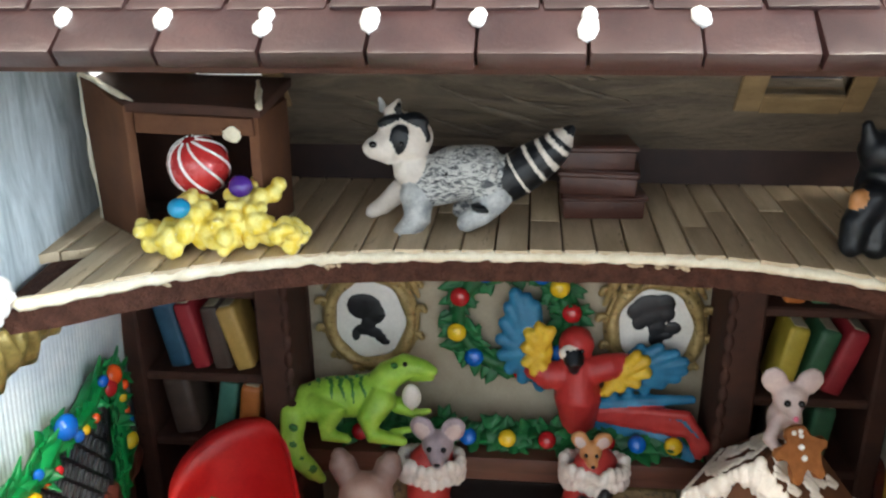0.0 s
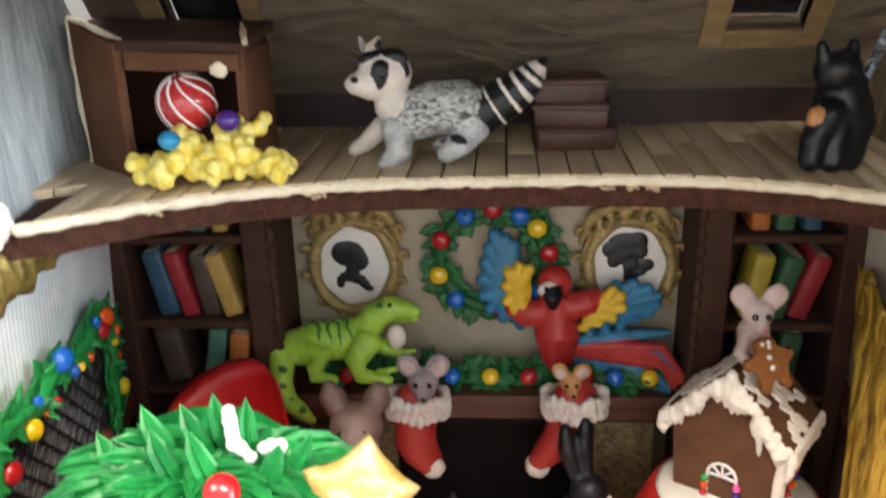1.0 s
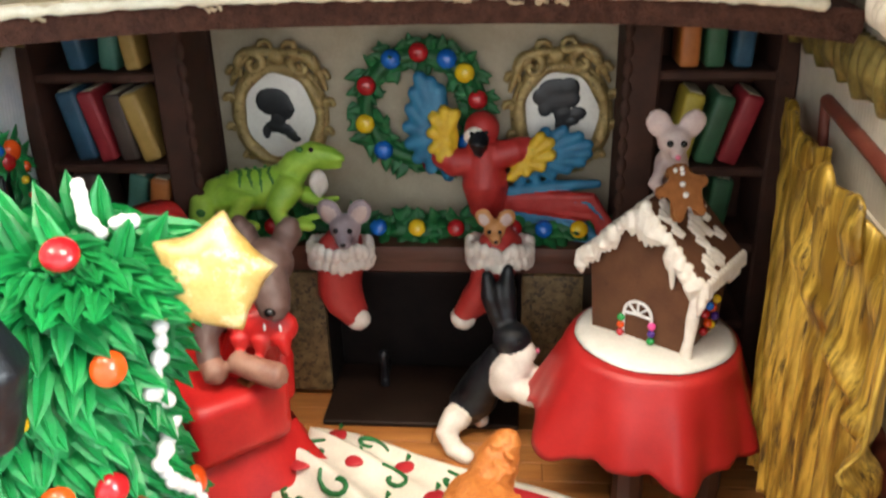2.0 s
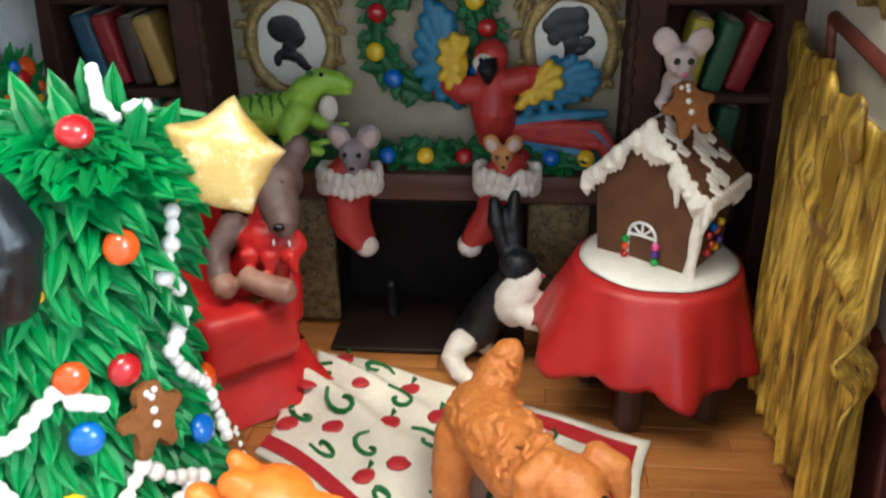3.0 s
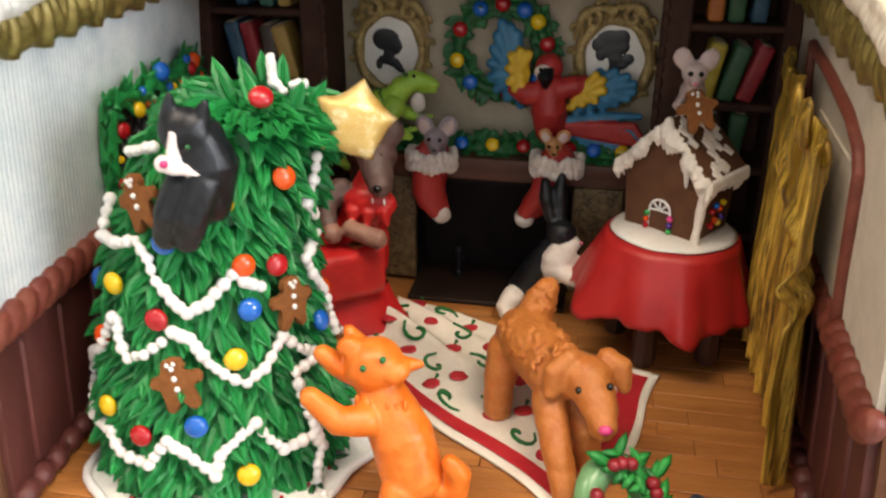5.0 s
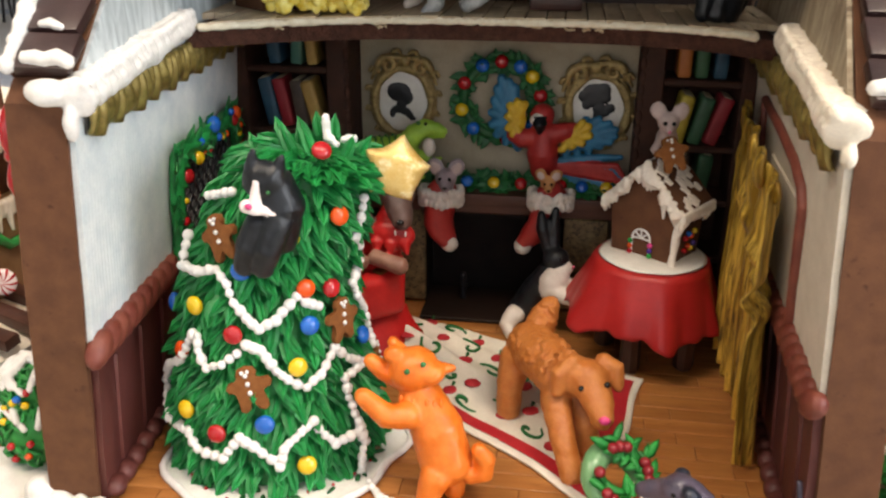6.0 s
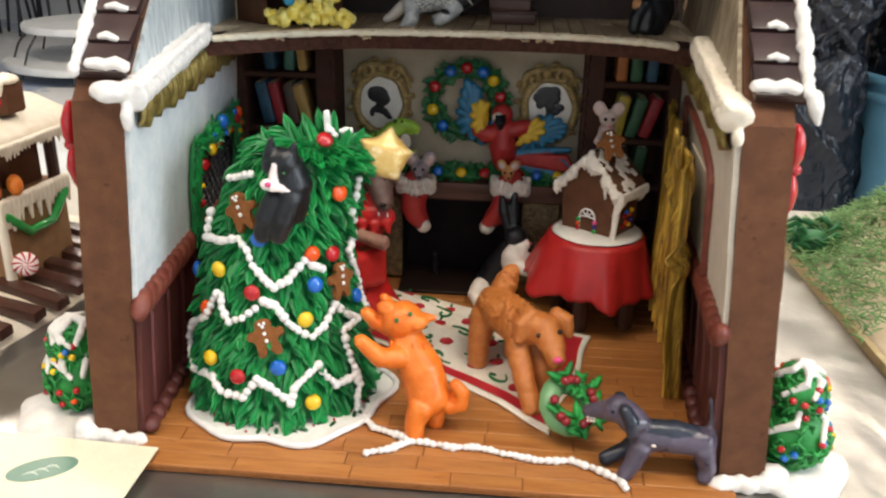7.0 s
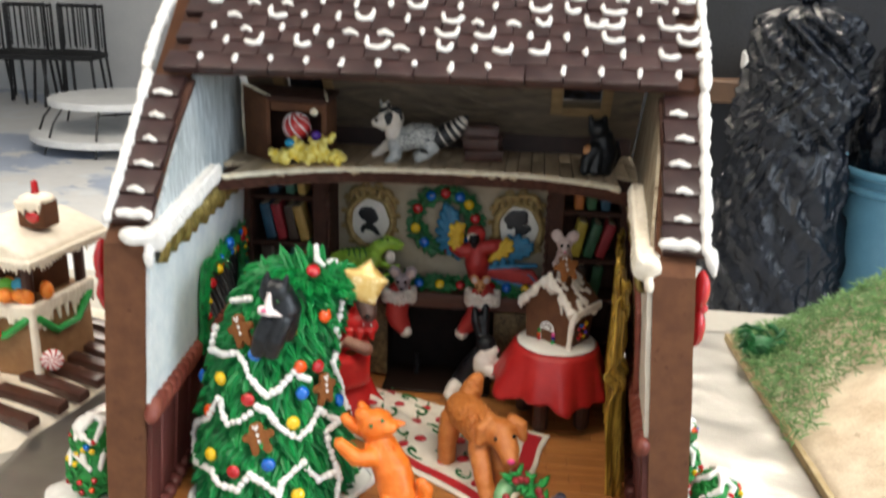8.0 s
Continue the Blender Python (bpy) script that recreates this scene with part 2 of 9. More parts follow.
PINK = surface("pink_fondant", "d0607a", "de7890", 0.45, scale=90, fine=700, bump=0.15)
HOT_PINK = surface("hot_pink_fondant", "d83a78", "e24c88", 0.4, scale=90, fine=700, bump=0.1)
RACCOON = surface("streaked_grey_fur", "c9c9c4", "55585c", 0.5, scale=170, fine=700, bump=0.6, depth=0.0012, contrast=(0.46, 0.58), stretch=(0.6, 1, 1.6), third="1e2022", third_at=(0.57, 0.63), warp=3.0)
GREY_PAINT = surface("grey_white_fur", "8e9193", "c4c5c2", 0.5, scale=140, fine=700, bump=0.4, third="6a6d70")
IGUANA = surface("lime_iguana", "8ab838", "aad04e", 0.45, scale=90, fine=700, bump=0.35, third="62a438", third_at=(0.66, 0.80))
IGUANA_STRIPE = surface("iguana_stripe", "2c6a2a", "3f7d34", 0.45, scale=90, fine=700, bump=0.35)
PARROT_RED = surface("parrot_red", "a32522", "b83430", 0.5, scale=90, fine=700, bump=0.3)
PARROT_YELLOW = surface("parrot_yellow", "c9a01e", "dcb936", 0.5, scale=120, fine=700, bump=0.5, third="8f9a2a", third_at=(0.62, 0.75))
PARROT_BLUE = surface("parrot_blue", "1f6486", "2f7ba0", 0.5, scale=90, fine=700, bump=0.3)
MOUSE_GREY = surface("grey_mouse", "8c7d82", "a59599", 0.5, scale=90, fine=700, bump=0.3)
MOUSE_TAN = surface("tan_mouse", "b57a48", "c68c58", 0.5, scale=90, fine=700, bump=0.3)
MOUSE_PALE = surface("pale_mouse", "b59e98", "c8b4ac", 0.5, scale=90, fine=700, bump=0.3)
WOLF = surface("brown_wolf", "57423d", "6e5650", 0.5, scale=80, fine=600, bump=0.4)
WOLF_PALE = surface("wolf_paws", "80584a", "a07866", 0.45, scale=80, fine=600, bump=0.3)
EYE = surface("black_eye", "0e0d0d", "161414", 0.2, scale=90, fine=700, bump=0)
SOCK = surface("red_stocking", "a02824", "b23630", 0.5, scale=80, fine=600, bump=0.3)
RUFFLE = surface("white_ruffle", "cfc4b8", "e0d7cc", 0.55, scale=120, fine=800, bump=0.5, depth=0.001)
# books
BOOK = {k: surface("book_" + k, a, b, 0.5, scale=60, fine=600, bump=0.3) for k, a, b in (
    ("blue", "24485e", "315a72"), ("red", "8d2028", "a02c34"), ("brown", "40332c", "52433a"), ("tan", "a08040", "b89450"),
    ("teal", "3a6a5c", "4a7c6c"), ("orange", "a8602a", "bb7238"), ("yellow", "a89430", "bca842"), ("green", "2a5236", "366444"))}
PAPER = surface("book_pages", "c9bb9c", "d9cdb0", 0.7, scale=60, fine=900, bump=0.4)
# hall and table
FOIL = surface("silver_foil", "9d9b96", "b0aea9", 0.33, metal=0.9, scale=6, fine=22, bump=0.36, depth=0.005, rough_var=0.08, warp=1.0)
TABLE_WHITE = surface("white_table_paper", "aaa59a", "b8b3a9", 0.5, scale=6, fine=90, bump=0.15, depth=0.002)
CARD = surface("cream_card", "ddd6b8", "e6e0c6", 0.5, scale=20, fine=600, bump=0.05)
LOGO_GREEN = surface("logo_green", "3c6b58", "4a7a66", 0.4, scale=40, fine=500, bump=0)
LOGO_PALE = surface("logo_pale", "c4d2c4", "d2ddd0", 0.4, scale=40, fine=500, bump=0)
HALL_FLOOR = surface("vinyl_floor", "9fabc0", "d2d6da", 0.35, scale=0.8, fine=9, bump=0.05, contrast=(0.46, 0.5), third="d0d1d2", third_at=(0.5, 0.53))
HALL_WALL = surface("hall_wall", "c9cbcd", "d6d7d8", 0.7, scale=2, fine=60, bump=0.1)
HALL_CEIL = surface("hall_ceiling", "d2d2d0", "dededc", 0.8, scale=4, fine=80, bump=0.2)
BAG = surface("black_bin_bag", "0a0c11", "131720", 0.22, scale=6, fine=34, bump=0.55, depth=0.025, stretch=(1, 1, 0.6), warp=2.2, spec=0.38)
BIN = surface("blue_grey_plastic", "4f8098", "5f90a8", 0.4, scale=6, fine=120, bump=0.1)
STEEL = surface("black_steel", "1a1b1e", "26272b", 0.4, scale=30, fine=300, bump=0.1)
WHITE_STEEL = surface("white_enamel", "c6c8ca", "d6d8d9", 0.4, scale=10, fine=120, bump=0.1)
DARK_CLOTH = surface("dark_storage_cloth", "0a0b0f", "16181e", 0.7, scale=8, fine=90, bump=0.5, depth=0.01)
BROWN_BOX = surface("brown_carton", "4a3526", "5c4431", 0.7, scale=8, fine=200, bump=0.2)
GRASS = surface("green_coconut", "6aa258", "a2c98a", 0.7, scale=60, fine=600, bump=0.5, vary=0.3)
SAND = surface("sandy_icing", "c8b498", "e2d3ba", 0.7, scale=25, fine=260, bump=0.7, depth=0.004, third="a8937a")
BOARD = surface("sugared_board", "b09a6e", "c4b088", 0.7, scale=60, fine=700, bump=0.4)
GINGER_TAN = surface("pale_gingerbread", "8a6440", "9c7650", 0.75, scale=60, fine=900, bump=0.4)


# ---- mesh helpers ----
BALLS = {}


def unit_ball(seg, rings):
    """Points and faces of a unit sphere."""
    if (seg, rings) in BALLS:
        return BALLS[seg, rings]
    pts = [(0.0, 0.0, 1.0)]
    for i in range(1, rings):
        a = math.pi * i / rings
        pts += [(math.sin(a) * math.cos(2 * math.pi * j / seg), math.sin(a) * math.sin(2 * math.pi * j / seg), math.cos(a)) for j in range(seg)]
    pts.append((0.0, 0.0, -1.0))
    last = len(pts) - 1
    faces = [(0, 1 + j, 1 + (j + 1) % seg) for j in range(seg)]
    for i in range(rings - 2):
        for j in range(seg):
            a, b = 1 + i * seg + j, 1 + i * seg + (j + 1) % seg
            faces.append((a, a + seg, b + seg, b))
    faces += [(last, last - seg + (j + 1) % seg, last - seg + j) for j in range(seg)]
    BALLS[seg, rings] = [Vector(p) for p in pts], faces
    return BALLS[seg, rings]


def ball_at(bm, m, seg=10, rings=7):
    pts, faces = unit_ball(seg, rings)
    vs = [bm.verts.new(m @ p) for p in pts]
    for f in faces:
        bm.faces.new([vs[k] for k in f])
    return vs


def ball(bm, c, r, rot=(0, 0, 0), seg=10, rings=7):
    r = (r, r, r) if isinstance(r, (int, float)) else r
    return ball_at(bm, Matrix.LocRotScale(c, Euler([radians(a) for a in rot]), r), seg, rings)


def box(bm, c, s, rot=(0, 0, 0), bevel=0.0, seg=1):
    m = Matrix.LocRotScale(c, Euler([radians(a) for a in rot]), s)
    v = bmesh.ops.create_cube(bm, size=1, matrix=m)["verts"]
    if bevel:
        edges = list({e for x in v for e in x.link_edges})
        bmesh.ops.bevel(bm, geom=edges, offset=bevel, segments=seg, affect="EDGES", profile=0.6)
    return v


def tube(bm, pts, radii, seg=10, flat=1.0):
    """A round-ended tube along points; radii one number or one a point; flat squeezes it along its own side."""
    pts = [Vector(p) for p in pts]
    if isinstance(radii, (int, float)):
        radii = [radii] * len(pts)
    rings = []
    side = None
    stations = []
    d0 = (pts[1] - pts[0]).normalized()
    d1 = (pts[-1] - pts[-2]).normalized()
    for k in (0.05, 0.6):
        stations.append((pts[0] - d0 * radii[0] * (1 - k) * 0.9, radii[0] * math.sqrt(1 - (1 - k) ** 2), d0))
    for i, p in enumerate(pts):
        a, b = pts[max(0, i - 1)], pts[min(len(pts) - 1, i + 1)]
        stations.append((p, radii[i], (b - a).normalized()))
    for k in (0.6, 0.05):
        stations.append((pts[-1] + d1 * radii[-1] * (1 - k) * 0.9, radii[-1] * math.sqrt(1 - (1 - k) ** 2), d1))
    for p, r, d in stations:
        if side is None:
            side = d.orthogonal().normalized()
        side = (side - d * side.dot(d)).normalized()
        up = d.cross(side)
        rings.append([bm.verts.new(p + (side * math.cos(2 * math.pi * j / seg) + up * math.sin(2 * math.pi * j / seg) * flat) * r) for j in range(seg)])
    for a, b in zip(rings, rings[1:]):
        for j in range(seg):
            bm.faces.new((a[j], a[(j + 1) % seg], b[(j + 1) % seg], b[j]))
    bm.faces.new(rings[0][::-1])
    bm.faces.new(rings[-1])


def prism(bm, outline, depth, m=Matrix(), bevel=0.0):
    """A plate with a 2D outline, from z = 0 to depth, placed by m."""
    n = len(outline)
    lo = [bm.verts.new(m @ Vector((x, y, 0))) for x, y in outline]
    hi = [bm.verts.new(m @ Vector((x, y, depth))) for x, y in outline]
    faces = [bm.faces.new(lo[::-1]), bm.faces.new(hi)]
    for i in range(n):
        faces.append(bm.faces.new((lo[i], lo[(i + 1) % n], hi[(i + 1) % n], hi[i])))
    if bevel:
        bmesh.ops.bevel(bm, geom=list(faces[1].edges), offset=bevel, segments=2, affect="EDGES", profile=0.5)


def sheet(bm, nu, nv, f, thick=None):
    """A grid surface f(u, v) with u, v from 0 to 1; thick gives it a back face at that offset vector."""
    g = [[bm.verts.new(f(i / nu, j / nv)) for j in range(nv + 1)] for i in range(nu + 1)]
    for i in range(nu):
        for j in range(nv):
            bm.faces.new((g[i][j], g[i + 1][j], g[i + 1][j + 1], g[i][j + 1]))
    if thick is not None:
        t = Vector(thick)
        h = [[bm.verts.new(g[i][j].co + t) for j in range(nv + 1)] for i in range(nu + 1)]
        for i in range(nu):
            for j in range(nv):
                bm.faces.new((h[i][j], h[i][j + 1], h[i + 1][j + 1], h[i + 1][j]))
        rim = [(i, 0) for i in range(nu)] + [(nu, j) for j in range(nv)] + [(i, nv) for i in range(nu, 0, -1)] + [(0, j) for j in range(nv, 0, -1)]
        for a, b in zip(rim, rim[1:] + rim[:1]):
            bm.faces.new((g[b[0]][b[1]], g[a[0]][a[1]], h[a[0]][a[1]], h[b[0]][b[1]]))
    return g


def wobble(p, amount, scale, seed=0.0):
    """A smooth offset in space, for hand-made unevenness."""
    return noise.noise_vector(Vector(p) * scale + Vector((seed, seed * 1.7, -seed))) * amount


def lumpy(bm, amount, scale, seed=0.0):
    for v in bm.verts:
        v.co += wobble(v.co, amount, scale, seed)


def mesh_of(name, bm, material, smooth=35):
    bmesh.ops.recalc_face_normals(bm, faces=bm.faces)
    me = bpy.data.meshes.new(name)
    bm.to_mesh(me)
    bm.free()
    for m in material if isinstance(material, (list, tuple)) else [material]:
        me.materials.append(m)
    me.polygons.foreach_set("use_smooth", [True] * len(me.polygons))
    if smooth < 180:
        me.set_sharp_from_angle(angle=radians(smooth))
    return me


def part(name, bm, material, parent, label="", smooth=35):
    """One mesh object under a thing or a part."""
    ob = new(name, mesh_of(name, bm, material, smooth))
    ob.parent = parent
    return tagged(ob, label)


def melt(bm, voxel, loops=1):
    """Fuse overlapping lumps into one continuous skin."""
    raw = bpy.data.meshes.new("raw")
    bmesh.ops.recalc_face_normals(bm, faces=bm.faces)
    bm.to_mesh(raw)
    bm.free()
    tmp = new("raw", raw)
    mod = tmp.modifiers.new("melt", "REMESH")
    mod.mode, mod.voxel_size = "VOXEL", voxel
    graph = bpy.context.evaluated_depsgraph_get()
    graph.update()
    me = bpy.data.meshes.new_from_object(tmp.evaluated_get(graph))
    bpy.data.objects.remove(tmp)
    bpy.data.meshes.remove(raw)
    out = bmesh.new()
    out.from_mesh(me)
    bpy.data.meshes.remove(me)
    for _ in range(loops):
        bmesh.ops.smooth_vert(out, verts=out.verts, factor=0.5, use_axis_x=True, use_axis_y=True, use_axis_z=True)
    return out


def thing(name, label, category, m=None, group="", kind=""):
    ob = new(name)
    ob.empty_display_size = 0.01
    if m is not None:
        ob.matrix_basis = m
    return tagged(ob, label, category, group, kind)


def solid(name, bm, material, label, category, m=None, group="", kind="", smooth=35):
    """A thing that is one mesh."""
    ob = new(name, mesh_of(name, bm, material, smooth))
    if m is not None:
        ob.matrix_basis = m
    return tagged(ob, label, category, group, kind)


def joined(name, verts, faces, places, material, parent=None, label="", smooth=True):
    """Many copies of one small form in one mesh."""
    base = np.array(verts)
    vs, fs = [], []
    for k, m in enumerate(places):
        a = np.array(m)
        vs.append(base @ a[:3, :3].T + a[:3, 3])
        fs += [tuple(i + k * len(base) for i in f) for f in faces]
    me = bpy.data.meshes.new(name)
    me.from_pydata(np.concatenate(vs).tolist(), [], fs)
    me.materials.append(material)
    me.polygons.foreach_set("use_smooth", [smooth] * len(me.polygons))
    ob = new(name, me)
    ob.parent = parent
    return tagged(ob, label, kind="stuff")


def leaf_form(length=1.0, width=0.42, ridge=0.07, lift=0.16, nl=4, nw=6):
    """A piped, ridged leaf along +x with its root at 0 and its face to +z."""
    verts, faces = [], []
    for i in range(nl + 1):
        u = i / nl
        w = width * 0.5 * (1 - u ** 2.2) * (0.62 + 0.38 * min(1.0, u * 3))
        for j in range(nw + 1):
            v = 2 * j / nw - 1
            crest = (ridge if j % 2 == 0 else 0.0) * (1 - 0.6 * u)
            verts.append((u * length, v * max(w, 0.012), lift * math.sin(u * 2.2) * (1 - 0.45 * v * v) + crest * (1 - abs(v) * 0.4)))
    for i in range(nl):
        for j in range(nw):
            a = i * (nw + 1) + j
            faces.append((a, a + nw + 1, a + nw + 2, a + 1))
    k = len(verts)
    verts += [(0, 0, -0.06), (length * 0.8, 0, 0.02)]
    for i in range(nl):
        faces.append((i * (nw + 1), k if i == 0 else k + 1, (i + 1) * (nw + 1)))
        faces.append((i * (nw + 1) + nw, (i + 1) * (nw + 1) + nw, k if i == 0 else k + 1))
    return verts, faces


def spike_form(wide=0.44, high=0.38, lobes=7, groove=0.52, droop=0.24):
    """A pulled star-tip piping spike along +x: a ridged, swelling base that runs out into a curved point."""
    n = lobes * 2
    verts, faces = [], []
    for u, k in ((0.0, 0.62), (0.26, 1.0), (0.60, 0.74)):
        for j in range(n):
            a = 2 * math.pi * (j + 0.5) / n
            g = k * (1.0 if j % 2 == 0 else groove)
            verts.append((u + (0.08 if j % 2 == 0 and u > 0.5 else 0.0), wide * 0.5 * g * math.cos(a), high * 0.5 * g * math.sin(a) + droop * (u - u * u * 1.15)))
    verts.append((1.0, 0.0, droop * -0.15))
    for i in range(2):
        for j in range(n):
            faces.append((i * n + j, (i + 1) * n + j, (i + 1) * n + (j + 1) % n, i * n + (j + 1) % n))
    for j in range(n):
        faces.append((2 * n + j, 3 * n, 2 * n + (j + 1) % n))
    return verts, faces


def frame_of(d, n, at, s=1.0):
    """A pose at a place whose x runs along d and whose z leans to n."""
    d = Vector(d).normalized()
    y = Vector(n).cross(d).normalized()
    z = d.cross(y)
    m = Matrix((d, y, z)).transposed().to_4x4()
    return Matrix.Translation(at) @ m @ Matrix.Scale(s, 4)


def inside(blob, p):
    """Rough distance of points to a blob, for choosing its paint."""
    if blob[0] == "E":
        _, c, r, rot, _ = blob
        m = np.array(Euler([radians(a) for a in rot]).to_matrix())
        q = (p - np.array(c)) @ m
        k = np.linalg.norm(q / np.array(r), axis=1)
        return (k - 1) * (min(r) + max(r)) * 0.5
    _, pts, radii, _ = blob
    best = np.full(len(p), 9.0)
    for a, b, ra, rb in zip(pts, pts[1:], radii, radii[1:]):
        a, b = np.array(a), np.array(b)
        t = np.clip((p - a) @ (b - a) / max(1e-9, (b - a) @ (b - a)), 0, 1)
        best = np.minimum(best, np.linalg.norm(p - (a + t[:, None] * (b - a)), axis=1) - (ra + (rb - ra) * t))
    return best


def E(c, r, mat, rot=(0, 0, 0)):
    return ("E", c, (r, r, r) if isinstance(r, (int, float)) else r, rot, mat)


def P(pts, radii, mat):
    return ("P", pts, [radii] * len(pts) if isinstance(radii, (int, float)) else radii, mat)


def figurine(name, label, category, blobs, mats, dots=(), voxel=0.0014, lumps=0.0005, group="", turn=0.0, base=None, loops=2, move=(0, 0, 0)):
    """A modelled sugar figure: blobs melted into one skin, each patch painted like the blob it came from."""
    bm = bmesh.new()
    for b in blobs:
        if b[0] == "E":
            ball(bm, b[1], b[2], b[3], 22, 14)
        else:
            tube(bm, b[1], b[2], 20)
    raw = bpy.data.meshes.new("raw")
    bmesh.ops.recalc_face_normals(bm, faces=bm.faces)
    bm.to_mesh(raw)
    bm.free()
    tmp = new("raw", raw)
    mod = tmp.modifiers.new("melt", "REMESH")
    mod.mode, mod.voxel_size, mod.use_smooth_shade = "VOXEL", voxel, True
    graph = bpy.context.evaluated_depsgraph_get()
    graph.update()
    me = bpy.data.meshes.new_from_object(tmp.evaluated_get(graph))
    bpy.data.objects.remove(tmp)
    bpy.data.meshes.remove(raw)
    bm = bmesh.new()
    bm.from_mesh(me)
    for _ in range(loops):
        bmesh.ops.smooth_vert(bm, verts=bm.verts, factor=0.5, use_axis_x=True, use_axis_y=True, use_axis_z=True)
    lumpy(bm, lumps, 160, len(name))
    mid = np.array([f.calc_center_median() for f in bm.faces])
    dist = np.stack([inside(b, mid) for b in blobs])
    paint = np.array([b[-1] for b in blobs])[dist.argmin(0)]
    for f, k in zip(bm.faces, paint):
        f.material_index = int(k)
    for c, r, k in dots:
        n = len(bm.faces)
        ball(bm, c, r, (0, 0, 0), 8, 6)
        bm.faces.ensure_lookup_table()
        for f in bm.faces[n:]:
            f.material_index = k
    lo = np.array([v.co for v in bm.verts])
    at = Vector(base) if base else Vector((lo[:, 0].mean(), lo[:, 1].mean(), lo[:, 2].min()))
    bmesh.ops.translate(bm, verts=bm.verts, vec=-at)
    me.clear_geometry()
    me.materials.clear()
    bm.to_mesh(me)
    bm.free()
    for m in mats:
        me.materials.append(m)
    me.polygons.foreach_set("use_smooth", [True] * len(me.polygons))
    ob = new(name, me)
    ob.matrix_basis = Matrix.Translation(at + Vector(move)) @ pose(0, 0, 0, 0, 0, turn)
    return tagged(ob, label, category, group)


def lerp(x, xs, ys):
    return float(np.interp(x, xs, ys))

# ---- hall ----
X0, X1, Y0, Y1, Z0, Z1 = HALL


def slab(name, lo, hi, material, label, category="", kind="structure"):
    bm = bmesh.new()
    box(bm, [(a + b) / 2 for a, b in zip(lo, hi)], [b - a for a, b in zip(lo, hi)])
    return solid(name, bm, material, label, category or name.split("_")[-1], kind=kind)


slab("hall_floor", (X0, Y0, Z0 - 0.1), (X1, Y1, Z0), HALL_FLOOR, "grey and pale blue patterned vinyl hall floor", "floor")
slab("ceiling", (X0, Y0, Z1), (X1, Y1, Z1 + 0.1), HALL_CEIL, "plain pale hall ceiling", "ceiling")
slab("wall_back", (X0, Y1, Z0), (X1, Y1 + 0.15, Z1), HALL_WALL, "plain pale grey hall wall", "wall")
slab("wall_side", (X0 - 0.15, Y0, Z0), (X0, Y1, Z1), HALL_WALL, "plain pale grey hall wall", "wall")


def wall_with_windows(name, spans, along_x, at, lo, hi):
    """A thick wall with real openings from 0.45 m to 2.0 m."""
    bm = bmesh.new()

    def piece(a, b, z0, z1):
        if along_x:
            box(bm, ((a + b) / 2, at - 0.075, (z0 + z1) / 2), (b - a, 0.15, z1 - z0))
        else:
            box(bm, (at + 0.075, (a + b) / 2, (z0 + z1) / 2), (0.15, b - a, z1 - z0))
    edge = lo
    for a, b in spans:
        piece(edge, a, Z0, Z1)
        piece(a, b, Z0, 0.45)
        piece(a, b, 2.0, Z1)
        edge = b
    piece(edge, hi, Z0, Z1)
    solid(name, bm, HALL_WALL, "plain pale grey hall wall with window openings", "wall", kind="structure")


wall_with_windows("wall_front", WINDOWS_FRONT, True, Y0, X0, X1)
wall_with_windows("wall_right", WINDOWS_RIGHT, False, X1, Y0, Y1)

# table, paper cover and the foil-wrapped base board
slab("table_top", (-1.3, -0.42, -0.034), (1.2, 0.70, -0.012), TABLE_WHITE, "white paper-covered display table top", "table")
slab("table_edge", (-1.29, -0.41, -0.064), (1.19, 0.69, -0.0345), WHITE_STEEL, "pale table edge under the paper", "table")
for tx, ty in ((-1.2, -0.35), (1.1, -0.35), (-1.2, 0.6), (1.1, 0.6)):
    slab("table_leg", (tx - 0.02, ty - 0.02, Z0), (tx + 0.02, ty + 0.02, -0.0645), STEEL, "dark steel table leg", "table")
bm = bmesh.new()


def foil_height(u, v):
    x, y = -0.43 + 0.89 * u, -0.26 + 0.86 * v
    h = 0.0022 * noise.noise(Vector((x * 9, y * 14, 0.3))) + 0.0012 * noise.noise(Vector((x * 40, y * 25, 2)))
    return Vector((x + 0.004 * math.sin(v * 21), y, -0.0075 + h))


sheet(bm, 90, 90, foil_height, (0, 0, -0.0035))
solid("foil_board", bm, FOIL, "crumpled silver foil-covered base board under the house", "board", kind="structure", smooth=180)

# ---- the gingerbread house: walls, floors, roof ----
house = thing("gingerbread_house", "large open-fronted gingerbread house with snowy chocolate roof on silver foil", "gingerbread house")
WZ = (0.0, 0.28, 0.56)
LEFT_IN, LEFT_OUT = (-0.2275, -0.2045, -0.206), (-0.2640, -0.2415, -0.242)
RIGHT_IN, RIGHT_OUT = (0.2365, 0.2155, 0.234), (0.2715, 0.2485, 0.262)


def wall_x(faces, y, z):
    """Where a side wall's face stands: the walls lean as baked and splay towards the back."""
    x = lerp(z, WZ, faces)
    return x + (-0.034 if x < 0 else 0.022) * max(0.0, y) / 0.38


GABLE = [(0.0, -0.004), (0.405, -0.004), (0.405, 0.285), (0.252, 0.481), (0.0, 0.277)]


